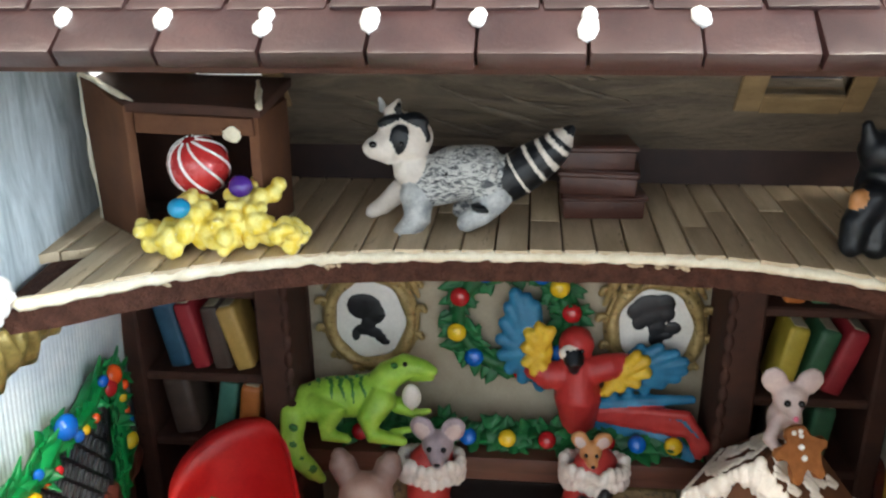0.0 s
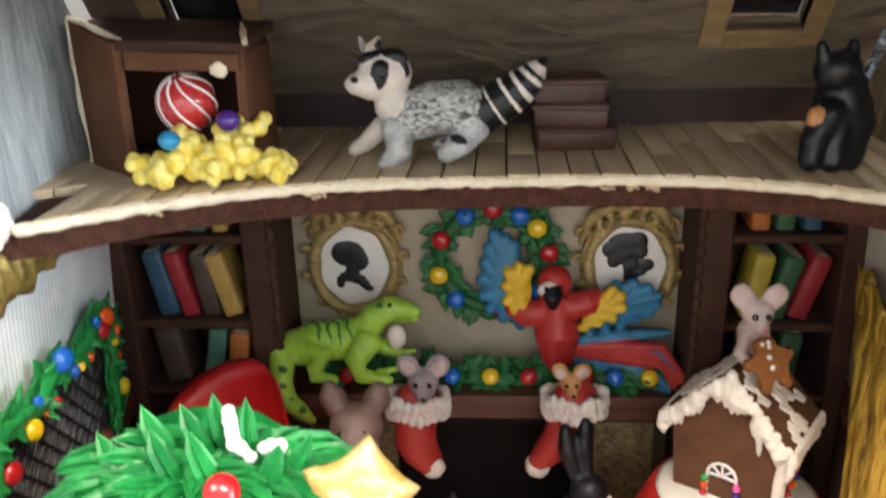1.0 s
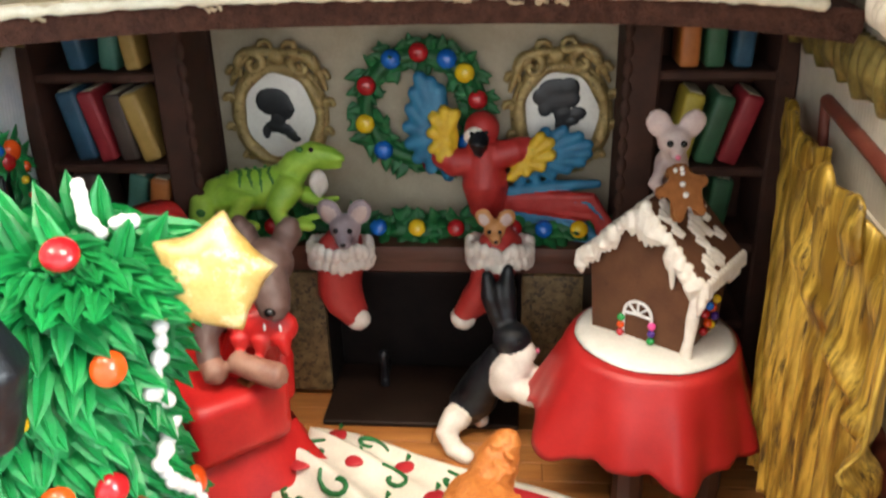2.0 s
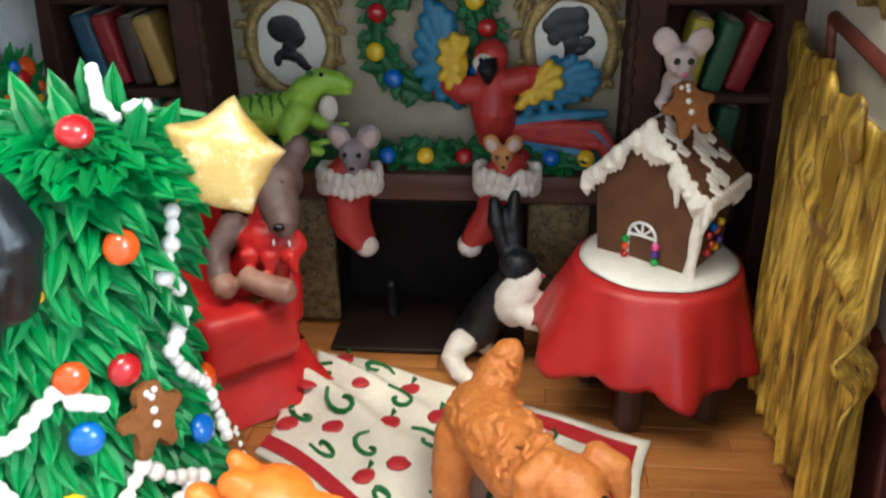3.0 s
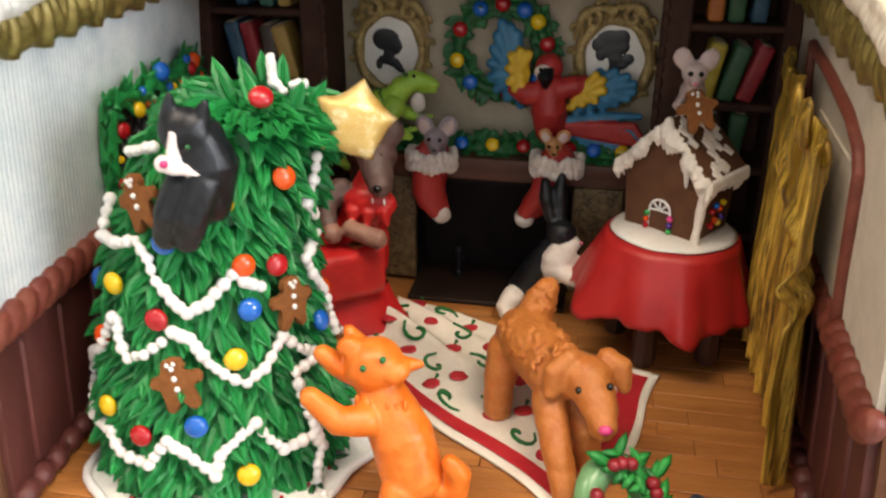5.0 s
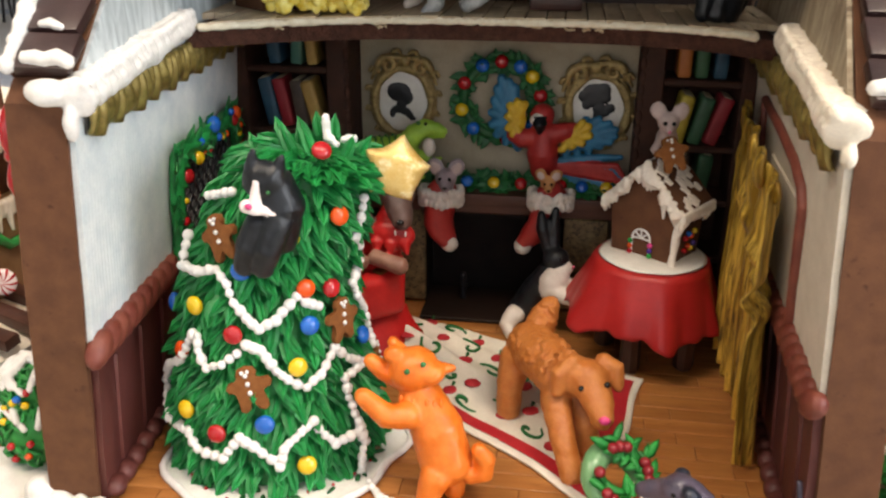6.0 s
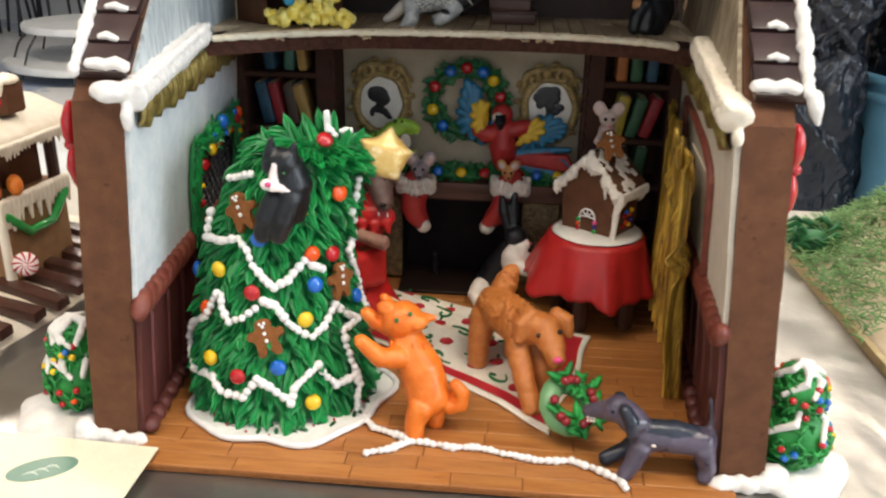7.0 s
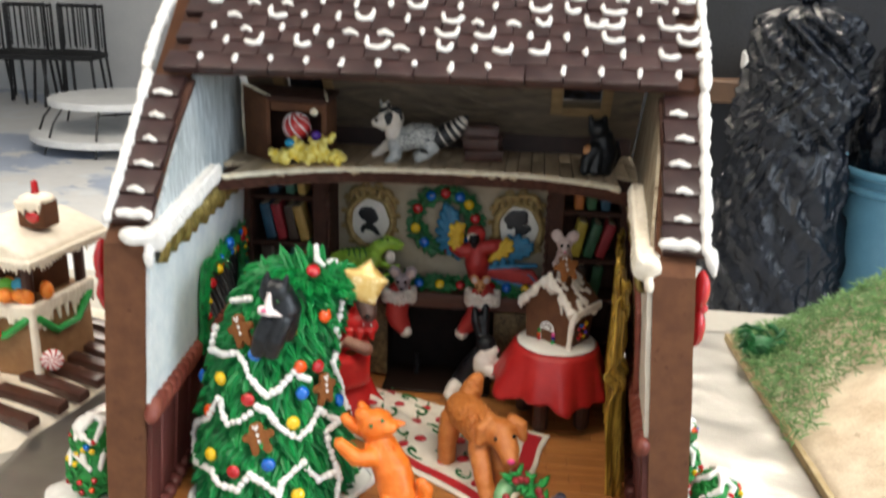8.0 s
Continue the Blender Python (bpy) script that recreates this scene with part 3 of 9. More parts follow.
def wall_mesh(inner, outer, sign):
    """A gable wall with rounded biscuit edges that leans as baked."""
    bm = bmesh.new()
    prism(bm, GABLE, 1.0)
    bmesh.ops.subdivide_edges(bm, edges=[e for e in bm.edges], cuts=7, use_grid_fill=True)
    for v in bm.verts:
        y, z, k = v.co
        a, b = wall_x(inner, y, z), wall_x(outer, y, z)
        n = wobble((y, z, k), 0.0013, 38, 3 + sign)
        v.co = Vector((a + (b - a) * k + n.x, y + n.y, z + (n.z if z > 0.01 else 0)))
    return bm


wall_l = part("side_wall", wall_mesh(LEFT_IN, LEFT_OUT, -1), BISCUIT, house, "thick brown gingerbread gable wall", 40)
wall_r = part("side_wall", wall_mesh(RIGHT_IN, RIGHT_OUT, 1), BISCUIT, house, "thick brown gingerbread gable wall", 40)


def lining(inner, off, y0, y1, z0, z1, thick, cut=None):
    """A thin sheet that follows the inner face of a side wall; cut(y) limits its top."""
    bm = bmesh.new()

    def f(u, v):
        y = y0 + (y1 - y0) * u
        top = min(z1, cut(y)) if cut else z1
        z = z0 + (top - z0) * v
        return Vector((wall_x(inner, y, z) + off, y, z)) + wobble((0, y, z), 0.0006, 50)
    sheet(bm, 20, 10, f, (thick, 0, 0))
    return bm


def rake(y):
    """Height of the gable's slope, just under the roof."""
    return min(0.274 + 0.81 * y, 0.285 + 1.26 * (0.4 - y))


part("wall_panel", lining(LEFT_IN, 0.004, 0.003, 0.385, 0.116, 0.284, -0.004), WALL_WHITE, wall_l, "pale blue-white ridged wall panel")
part("wall_panel", lining(RIGHT_IN, -0.004, 0.003, 0.385, 0.119, 0.284, 0.004), WALL_CREAM, wall_r, "cream ridged wall panel")
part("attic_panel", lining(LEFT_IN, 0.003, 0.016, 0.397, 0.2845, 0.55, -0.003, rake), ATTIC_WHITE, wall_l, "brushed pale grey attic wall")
part("attic_panel", lining(RIGHT_IN, -0.003, 0.016, 0.397, 0.2845, 0.55, 0.003, rake), ATTIC_CREAM_SHADE, wall_r, "brushed cream attic wall, darkened for the shade under the roof")
for inner, s, w in ((LEFT_IN, 1, wall_l), (RIGHT_IN, -1, wall_r)):
    bm = lining(inner, 0.005 * s, 0.004, 0.384, 0.0, 0.112 if s > 0 else 0.115, -0.005 * s)
    part("wainscot", bm, MAROON, w, "maroon panelled wainscot")
    for i in range(9):  # upright battens
        y = 0.03 + i * 0.042
        bm = bmesh.new()
        tube(bm, [(wall_x(inner, y, z) + s * 0.005, y, z) for z in (0.018, 0.06, 0.1)], [0.0022, 0.0018, 0.0022], 6)
        part("batten", bm, MAROON, w)
    bm = bmesh.new()
    for i in range(28):  # chair rail, pressed rope pattern
        y = 0.006 + i * 0.0137
        ball(bm, (wall_x(inner, y, 0.118) + s * 0.006, y, 0.1185 if s > 0 else 0.1215), (0.0078, 0.0145, 0.0088), (40 * s, 0, 0), 12, 7)
    part("chair_rail", melt(bm, 0.0012), RAIL, w, "reddish brown rope-moulded chair rail", 180)
    bm = bmesh.new()
    for i in range(22):
        y = 0.012 + i * 0.0168
        ball(bm, (wall_x(inner, y, 0) + s * 0.0085, y, 0.0075), (0.0078, 0.0105, 0.0072), (0, 0, 20 * s), 10, 6)
        if i < 21:
            ball(bm, (wall_x(inner, y, 0) + s * 0.0085, y + 0.0084, 0.006), (0.0055, 0.004, 0.0052), (0, 0, 0), 8, 5)
    part("baseboard", melt(bm, 0.0012), MAROON, w, "dark maroon piped skirting", 180)


def ruched_trim(inner, s, parent, material):
    """Gold fan-pleated pelmet along the wall's top, with a scalloped hem."""
    bm = bmesh.new()

    def f(u, v):
        y = 0.012 + 0.345 * u
        fan = (u * 11.5) % 1.0
        hem = 0.0048 * math.sin(fan * math.pi)
        top = 0.281 + 0.004 * u
        z = top - v * (0.0225 + hem)
        rib = 0.0016 * math.cos((fan - 0.5) * (3.4 - 1.7 * v) * 6.5 + 0.4 * math.sin(u * 50))
        return Vector((wall_x(inner, y, z) + s * (0.0085 + rib + 0.003 * math.sin(v * 3.1) + 0.001 * math.sin(u * 37)), y, z))
    sheet(bm, 220, 7, f, (-s * 0.003, 0, 0))
    part("pelmet", bm, material, parent, "antique gold fan-pleated pelmet with scalloped hem", 180)


ruched_trim(LEFT_IN, 1, wall_l, GOLD_TRIM)
ruched_trim(RIGHT_IN, -1, wall_r, GOLD_TRIM)


def shell_border(inner, s, parent, material):
    """Overlapping piped shells from the post's top back to the attic floor."""
    bm = bmesh.new()
    rnd = random.Random(5 + s)
    for i in range(25):
        u = i / 24
        y = 0.004 + 0.185 * u
        z = 0.281 + 0.017 * u
        x = wall_x(inner, y, z) + s * 0.0045
        ball(bm, (x + rnd.uniform(-0.001, 0.001), y, z), (0.0125, 0.0056, 0.0115 + rnd.uniform(-0.001, 0.0015)), (20 + rnd.uniform(-8, 8), 12 * s, 14 * s), 12, 8)
        ball(bm, (x + s * 0.007, y - 0.001, z + 0.006), (0.0045, 0.0034, 0.0062), (30, 20 * s, 0), 8, 6)
    if s > 0:
        ball(bm, (lerp(0.283, WZ, inner) - 0.010, 0.002, 0.284), (0.014, 0.0100, 0.0080), (0, 0, 0), 14, 8)
    ball(bm, (lerp(0.27, WZ, inner) + s * 0.003, 0.0005, 0.268), (0.0045, 0.0045, 0.012 if s > 0 else 0.006), (0, 6 * s, 0), 10, 8)
    lumpy(bm, 0.0012, 120, 2)
    part("icing_border", melt(bm, 0.0012), material, parent, "thick piped icing shells along the wall's top", 180)


shell_border(LEFT_IN, 1, wall_l, SNOW)
# same shells in cream: the shaded side is put into the icing's colour
shell_border(RIGHT_IN, -1, wall_r, CREAM_ICING)
for (a, b), w, sd in (((LEFT_IN[0], LEFT_OUT[0]), wall_l, 1), ((RIGHT_IN[0], RIGHT_OUT[0]), wall_r, 2)):
    bm = bmesh.new()  # icing that glues the wall's foot
    rnd = random.Random(sd)
    for i in range(9):
        k = i / 8
        ball(bm, (a + (b - a) * (k * 1.3 - 0.05), -0.003 - rnd.uniform(0, 0.004), 0.0005), (0.0065 + rnd.uniform(0, 0.003), 0.006, 0.0055 + rnd.uniform(0, 0.003)), (0, 0, rnd.uniform(-30, 30)), 10, 7)
    ball(bm, (b + (b - a) * 0.18, 0.003, 0.004), (0.012, 0.011, 0.0105), (0, 0, 0), 12, 8)
    for i in range(10):
        ball(bm, (b + (b - a) * 0.1 + (0.022 if b > 0 else -0.034) * (0.02 + i * 0.035) / 0.38, 0.02 + i * 0.035, -0.001), (0.008, 0.02, 0.006), (0, 0, rnd.uniform(-20, 20)), 10, 6)
    lumpy(bm, 0.002, 110, sd)
    part("foot_icing", melt(bm, 0.0014), SNOW, w, "white icing bead along the wall's foot", 180)

# back wall of the room, and the attic's knee wall above it, coloured dark for shadow
bm = bmesh.new()
box(bm, (-0.003, 0.396, 0.139), (0.496, 0.021, 0.278))
part("back_wall", bm, BACK_PANEL, house, "plain cream back wall")
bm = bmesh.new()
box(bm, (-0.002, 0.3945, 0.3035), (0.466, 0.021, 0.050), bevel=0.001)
part("knee_wall", bm, KNEE_SHADOW, house, "low strip along the attic's back, dark brown for the shadow there")

# attic floor: curved biscuit shelf
AX = (-0.24, -0.214, -0.195, -0.16, -0.12, -0.076, -0.03, 0.02, 0.07, 0.12, 0.165, 0.195, 0.214, 0.24)
AY = (0.168, 0.186, 0.196, 0.222, 0.243, 0.257, 0.263, 0.266, 0.2675, 0.2635, 0.25, 0.232, 0.212, 0.19)


def shelf_edge(x):
    return lerp(x, AX, AY)


bm = bmesh.new()
n = 44
front = [(-0.2145 + 0.434 * i / n, shelf_edge(-0.2145 + 0.434 * i / n) + 0.003 + 0.0016 * noise.noise(Vector((i * 0.9, 0, 0)))) for i in range(n + 1)]
prism(bm, front + [(0.2340, 0.3855), (-0.2360, 0.3855)], 0.0145, Matrix.Translation((0, 0, 0.2785)), 0.0015)
attic = part("attic_floor", bm, CRUMB, house, "thick dark gingerbread attic shelf with curved front", 40)

# roof: front slope stops above the open attic; back slope is lined and has two skylights
SLOPE = math.atan(1.36)
PITCH = math.atan(0.81)  # the front slope is the gentler one
RIDGE = Vector((0.0, 0.2, 0.588))


def back_point(x, u, off=0.0):
    """A point of the back slope's lining, u metres down from the ridge, off metres inwards."""
    d = Vector((0, math.cos(SLOPE), -math.sin(SLOPE)))
    nrm = Vector((0, -math.sin(SLOPE), -math.cos(SLOPE)))
    return Vector((x, 0, 0)) + Vector((0, RIDGE.y, RIDGE.z - 0.018)) + d * u + nrm * off


SKYLIGHTS = [(-0.182, -0.136), (0.146, 0.190)]
SKY_U = (0.205, 0.262)
bm = bmesh.new()
cuts = [-0.228, SKYLIGHTS[0][0], SKYLIGHTS[0][1], SKYLIGHTS[1][0], SKYLIGHTS[1][1], 0.236]
for i in range(5):
    for u0, u1 in ((0.090, SKY_U[0]), SKY_U, (SKY_U[1], 0.342)):
        if i in (1, 3) and u0 == SKY_U[0]:
            continue
        a, b = cuts[i], cuts[i + 1]
        lo = [back_point(x, u, 0.0) for x, u in ((a, u0), (b, u0), (b, u1), (a, u1))]
        hi = [back_point(x, u, -0.012) for x, u in ((a, u0), (b, u0), (b, u1), (a, u1))]
        va, vb = [bm.verts.new(p) for p in lo], [bm.verts.new(p) for p in hi]
        bm.faces.new(va)
        bm.faces.new(vb[::-1])
        for k in range(4):
            bm.faces.new((va[k], vb[k], vb[(k + 1) % 4], va[(k + 1) % 4]))
bmesh.ops.remove_doubles(bm, verts=bm.verts, dist=0.0001)
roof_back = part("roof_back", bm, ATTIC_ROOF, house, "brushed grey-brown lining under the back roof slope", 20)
for a, b in SKYLIGHTS:
    def strip(x0, x1, u0, u1, o0, o1, name, material, label):
        bm = bmesh.new()
        va = [bm.verts.new(back_point(x, u, o0)) for x, u in ((x0, u0), (x1, u0), (x1, u1), (x0, u1))]
        vb = [bm.verts.new(back_point(x, u, o1)) for x, u in ((x0, u0), (x1, u0), (x1, u1), (x0, u1))]
        bm.faces.new(va)
        bm.faces.new(vb[::-1])
        for k in range(4):
            bm.faces.new((va[k], vb[k], vb[(k + 1) % 4], va[(k + 1) % 4]))
        bmesh.ops.bevel(bm, geom=list(bm.edges), offset=0.0006, segments=1, affect="EDGES")
        part(name, bm, material, roof_back, label)
    u0, u1 = SKY_U
    strip(a - 0.014, a, u0 - 0.012, u1 + 0.012, 0.0025, -0.006, "skylight_frame", TAN_FRAME, "tan wooden skylight frame")
    strip(b, b + 0.012, u0 - 0.012, u1 + 0.012, 0.0025, -0.006, "skylight_frame", TAN_FRAME, "tan wooden skylight frame")
    strip(a, b, u1, u1 + 0.013, 0.0028, -0.006, "skylight_frame", TAN_FRAME, "tan wooden skylight frame")
    strip(a, b, u0 - 0.012, u0, 0.0028, -0.006, "skylight_frame", TAN_FRAME, "tan wooden skylight frame")
    # added dark sheet in place of the unlit hole behind the frame
    strip(a, b, u0, u1, -0.0125, -0.015, "skylight_pane", SKYLIGHT_DARK, "dark sheet standing for the darkness behind the skylight opening")
# drapery ridges pressed into the lining
bm = bmesh.new()
rnd = random.Random(12)
for i in range(22):
    x, u = rnd.uniform(-0.1, 0.11), rnd.uniform(0.17, 0.31)
    k = rnd.uniform(0.02, 0.06)
    if x + k > 0.125:
        continue
    tube(bm, [back_point(x + k * t, u + k * t * 0.42 + 0.003 * math.sin(t * 3), 0.0004) for t in (0, 0.35, 0.7, 1)], [0.0006, 0.002, 0.0022, 0.0005], 6)
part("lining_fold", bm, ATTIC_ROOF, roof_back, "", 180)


def front_point(x, u, off=0.0):
    """A point of the front slope, u metres up from its open lower edge; negative u runs down the gable."""
    d = Vector((0, math.cos(PITCH), math.sin(PITCH)))
    nrm = Vector((0, -math.sin(PITCH), math.cos(PITCH)))
    return Vector((x, 0.1385, 0.4080)) + d * u + nrm * off


bm = bmesh.new()
va = [bm.verts.new(front_point(x, u, 0)) for x, u in ((-0.236, 0.0), (0.256, 0.0), (0.260, 0.158), (-0.246, 0.158))]
vb = [bm.verts.new(front_point(x, u, -0.0045)) for x, u in ((-0.236, 0.0), (0.256, 0.0), (0.260, 0.158), (-0.246, 0.158))]
bm.faces.new(va)
bm.faces.new(vb[::-1])
for k in range(4):
    bm.faces.new((va[k], vb[k], vb[(k + 1) % 4], va[(k + 1) % 4]))
roof_front = part("roof_front", bm, BISCUIT_DARK, house, "chocolate-shingled front roof slope dabbed with icing")

# room floor base
bm = bmesh.new()
box(bm, (0.0, 0.18, -0.0038), (0.492, 0.424, 0.0056), bevel=0.001)
floor_base = part("room_floor", bm, COOKIE, house, "orange-brown plank floor of the room")

# left-wall window: black lattice with a green garland round it
lattice = thing("lattice_window", "black lattice window with grey panes in the pale wall", "window")


def left_at(y, z, off):
    """A place on the left wall round the lattice window."""
    return Vector((wall_x(LEFT_IN, y + 0.026, z - 0.008) + off, y + 0.026, z - 0.008))


bm = bmesh.new()
box(bm, left_at(0.194, 0.158, 0.0056), (0.003, 0.14, 0.084), (0, 4, 5))
part("window_pane", bm, PANE_GREY, lattice, "dull grey panes")
bm = bmesh.new()
for k in range(-9, 16):
    for s in (1, -1):
        pts = []
        for t in range(13):
            z = 0.118 + t * 0.007
            y = 0.13 + k * 0.0135 + s * (z - 0.158)
            if 0.13 < y < 0.258 and z < 0.2:
                pts.append(left_at(y, z, 0.0078))
        if len(pts) > 1:
            tube(bm, pts, 0.0013, 5)
part("lattice_bar", bm, BLACK_PAINT, lattice, "black diagonal lattice bars", 180)
for y0, y1, z0, z1 in ((0.124, 0.264, 0.198, 0.206), (0.124, 0.132, 0.12, 0.2), (0.256, 0.264, 0.12, 0.2)):
    bm = bmesh.new()
    box(bm, left_at((y0 + y1) / 2, (z0 + z1) / 2, 0.007), (0.005, y1 - y0, z1 - z0), (0, 4, 5), 0.001)
    part("window_frame", bm, BLACK_PAINT, lattice)

# right-wall window: maroon frame behind the drape
frame_r = thing("maroon_window", "maroon-framed window behind the gold drape", "window")


def right_at(y, z, off):
    return Vector((wall_x(RIGHT_IN, y, z) - off, y, z))


for pts, w in (([(0.092, 0.128), (0.088, 0.17), (0.084, 0.212)], 0.0036), ([(0.084, 0.212), (0.090, 0.222), (0.120, 0.231), (0.18, 0.237), (0.26, 0.241)], 0.0036), ([(0.262, 0.241), (0.262, 0.126)], 0.003)):
    bm = bmesh.new()
    tube(bm, [right_at(y, z, 0.006) for y, z in pts], w, 8)
    part("window_frame", bm, RAIL, frame_r, "maroon moulded window frame", 180)
bm = bmesh.new()
box(bm, right_at(0.160, 0.170, 0.0050), (0.0015, 0.11, 0.080), (0, -4, -3.3))
part("window_pane", bm, WALL_CREAM, frame_r)

# ---- figurines (each one modelled in one piece) ----
figurine("cat_figurine", "orange fondant cat standing on hind legs against the tree", "figurine",
         [P([(0.007, 0.042, 0.031), (-0.001, 0.046, 0.056), (-0.013, 0.052, 0.076)], [0.0185, 0.0182, 0.0150], 0),
          E((-0.0170, 0.053, 0.0955), (0.0170, 0.0160, 0.0150), 0, (0, -20, 0)), E((-0.004, 0.047, 0.096), (0.0092, 0.009, 0.007), 0, (0, -20, 0)),
          P([(-0.001, 0.052, 0.097), (0.010, 0.053, 0.0985)], [0.006, 0.0024], 0),
          P([(-0.028, 0.060, 0.103), (-0.033, 0.060, 0.111)], [0.0062, 0.004], 0), E((-0.030, 0.050, 0.1065), (0.0074, 0.0055, 0.0066), 0),
          P([(-0.018, 0.036, 0.070), (-0.031, 0.029, 0.072), (-0.047, 0.028, 0.087)], [0.0095, 0.0085, 0.0058], 0),
          P([(-0.024, 0.056, 0.084), (-0.038, 0.053, 0.092), (-0.046, 0.050, 0.101)], [0.008, 0.0068, 0.0052], 0),
          P([(0.002, 0.030, 0.028), (-0.003, 0.026, 0.014), (-0.003, 0.024, 0.004)], [0.0115, 0.0085, 0.0078], 0),
          P([(0.010, 0.048, 0.028), (0.012, 0.050, 0.014), (0.012, 0.047, 0.004)], [0.0115, 0.0085, 0.0075], 0),
          P([(0.024, 0.040, 0.024), (0.033, 0.040, 0.027), (0.034, 0.040, 0.038), (0.029, 0.037, 0.047)], [0.007, 0.0075, 0.007, 0.0055], 0)],
         [ORANGE_CAT, MOTIF_GREEN], [((-0.0190, 0.0380, 0.1015), 0.0020, 1), ((-0.0085, 0.0405, 0.1065), 0.0020, 1)] + [((-0.024 + 0.0045 * i, 0.0415 - 0.0035 * math.sin(i * 0.55), 0.0775 - 0.0015 * (i % 2)), (0.0016, 0.0022, 0.0042), 0) for i in range(7)])

rnd = random.Random(61)
CURLS = []
for i in range(64):  # rolled curls over the back and tail
    if i < 44:
        t, a = rnd.random(), rnd.uniform(-75, 75)
        c = Vector((0.056, 0.162, 0.060)).lerp(Vector((0.084, 0.112, 0.062)), t)
        across, r = Vector((0.88, 0.48, 0)), 0.0186
    else:
        t, a = rnd.random(), rnd.uniform(-180, 180)
        c = Vector((0.062, 0.171, 0.071)).lerp(Vector((0.070, 0.176, 0.092)), t)
        across, r = Vector((0.88, 0.48, 0)), 0.0118 - 0.004 * t
    up = Vector((0, 0, 1)) if i < 44 else Vector((-0.4, 0.9, 0.1)).normalized()
    n = across * math.sin(radians(a)) + up * math.cos(radians(a))
    d = n.cross(Vector((rnd.uniform(-1, 1), rnd.uniform(-1, 1), rnd.uniform(-0.5, 1)))).normalized()
    e = n.cross(d)
    k = rnd.uniform(0.003, 0.0055)
    CURLS.append(P([c + n * r - d * k, c + n * (r + 0.0012) + e * k * 0.5, c + n * r + d * k], [0.0010, 0.0017, 0.0011], 1))

figurine("dog_figurine", "tan fondant dog with curly coat tugging a wreath", "figurine",
         [P([(0.056, 0.162, 0.060), (0.066, 0.142, 0.062), (0.080, 0.118, 0.060)], [0.0195, 0.0190, 0.0175], 1),
          P([(0.062, 0.170, 0.070), (0.066, 0.175, 0.082), (0.070, 0.176, 0.0900)], [0.0125, 0.0108, 0.0078], 1),
          P([(0.046, 0.156, 0.052), (0.042, 0.150, 0.026), (0.042, 0.148, 0.008)], [0.0132, 0.0104, 0.0098], 0),
          P([(0.070, 0.168, 0.050), (0.075, 0.170, 0.026), (0.075, 0.168, 0.007)], [0.0122, 0.0096, 0.0090], 0),
          P([(0.078, 0.108, 0.048), (0.086, 0.084, 0.026), (0.093, 0.071, 0.007)], [0.0112, 0.0094, 0.0084], 0),
          P([(0.094, 0.120, 0.046), (0.102, 0.108, 0.026), (0.104, 0.104, 0.007)], [0.0108, 0.0094, 0.0088], 0),
          P([(0.086, 0.114, 0.064), (0.095, 0.106, 0.068)], [0.0155, 0.0150], 0),
          E((0.100, 0.103, 0.068), (0.0160, 0.0152, 0.0150), 0, (0, 20, 0)), P([(0.104, 0.096, 0.064), (0.1095, 0.084, 0.057), (0.1110, 0.078, 0.052)], [0.0128, 0.0104, 0.0084], 0),
          P([(0.089, 0.104, 0.081), (0.080, 0.100, 0.072), (0.079, 0.097, 0.060)], [0.0062, 0.0074, 0.0055], 0),
          P([(0.110, 0.112, 0.080), (0.1195, 0.110, 0.075), (0.1215, 0.107, 0.063)], [0.0058, 0.0066, 0.005], 0)] + CURLS,
         [DOG_TAN, DOG_CURL, HOT_PINK, EYE], [((0.1120, 0.0698, 0.0565), (0.0042, 0.0028, 0.0032), 2), ((0.0955, 0.0885, 0.0690), 0.0023, 3), ((0.1130, 0.0905, 0.0725), 0.0023, 3)], lumps=0.0007, voxel=0.0011, loops=1)

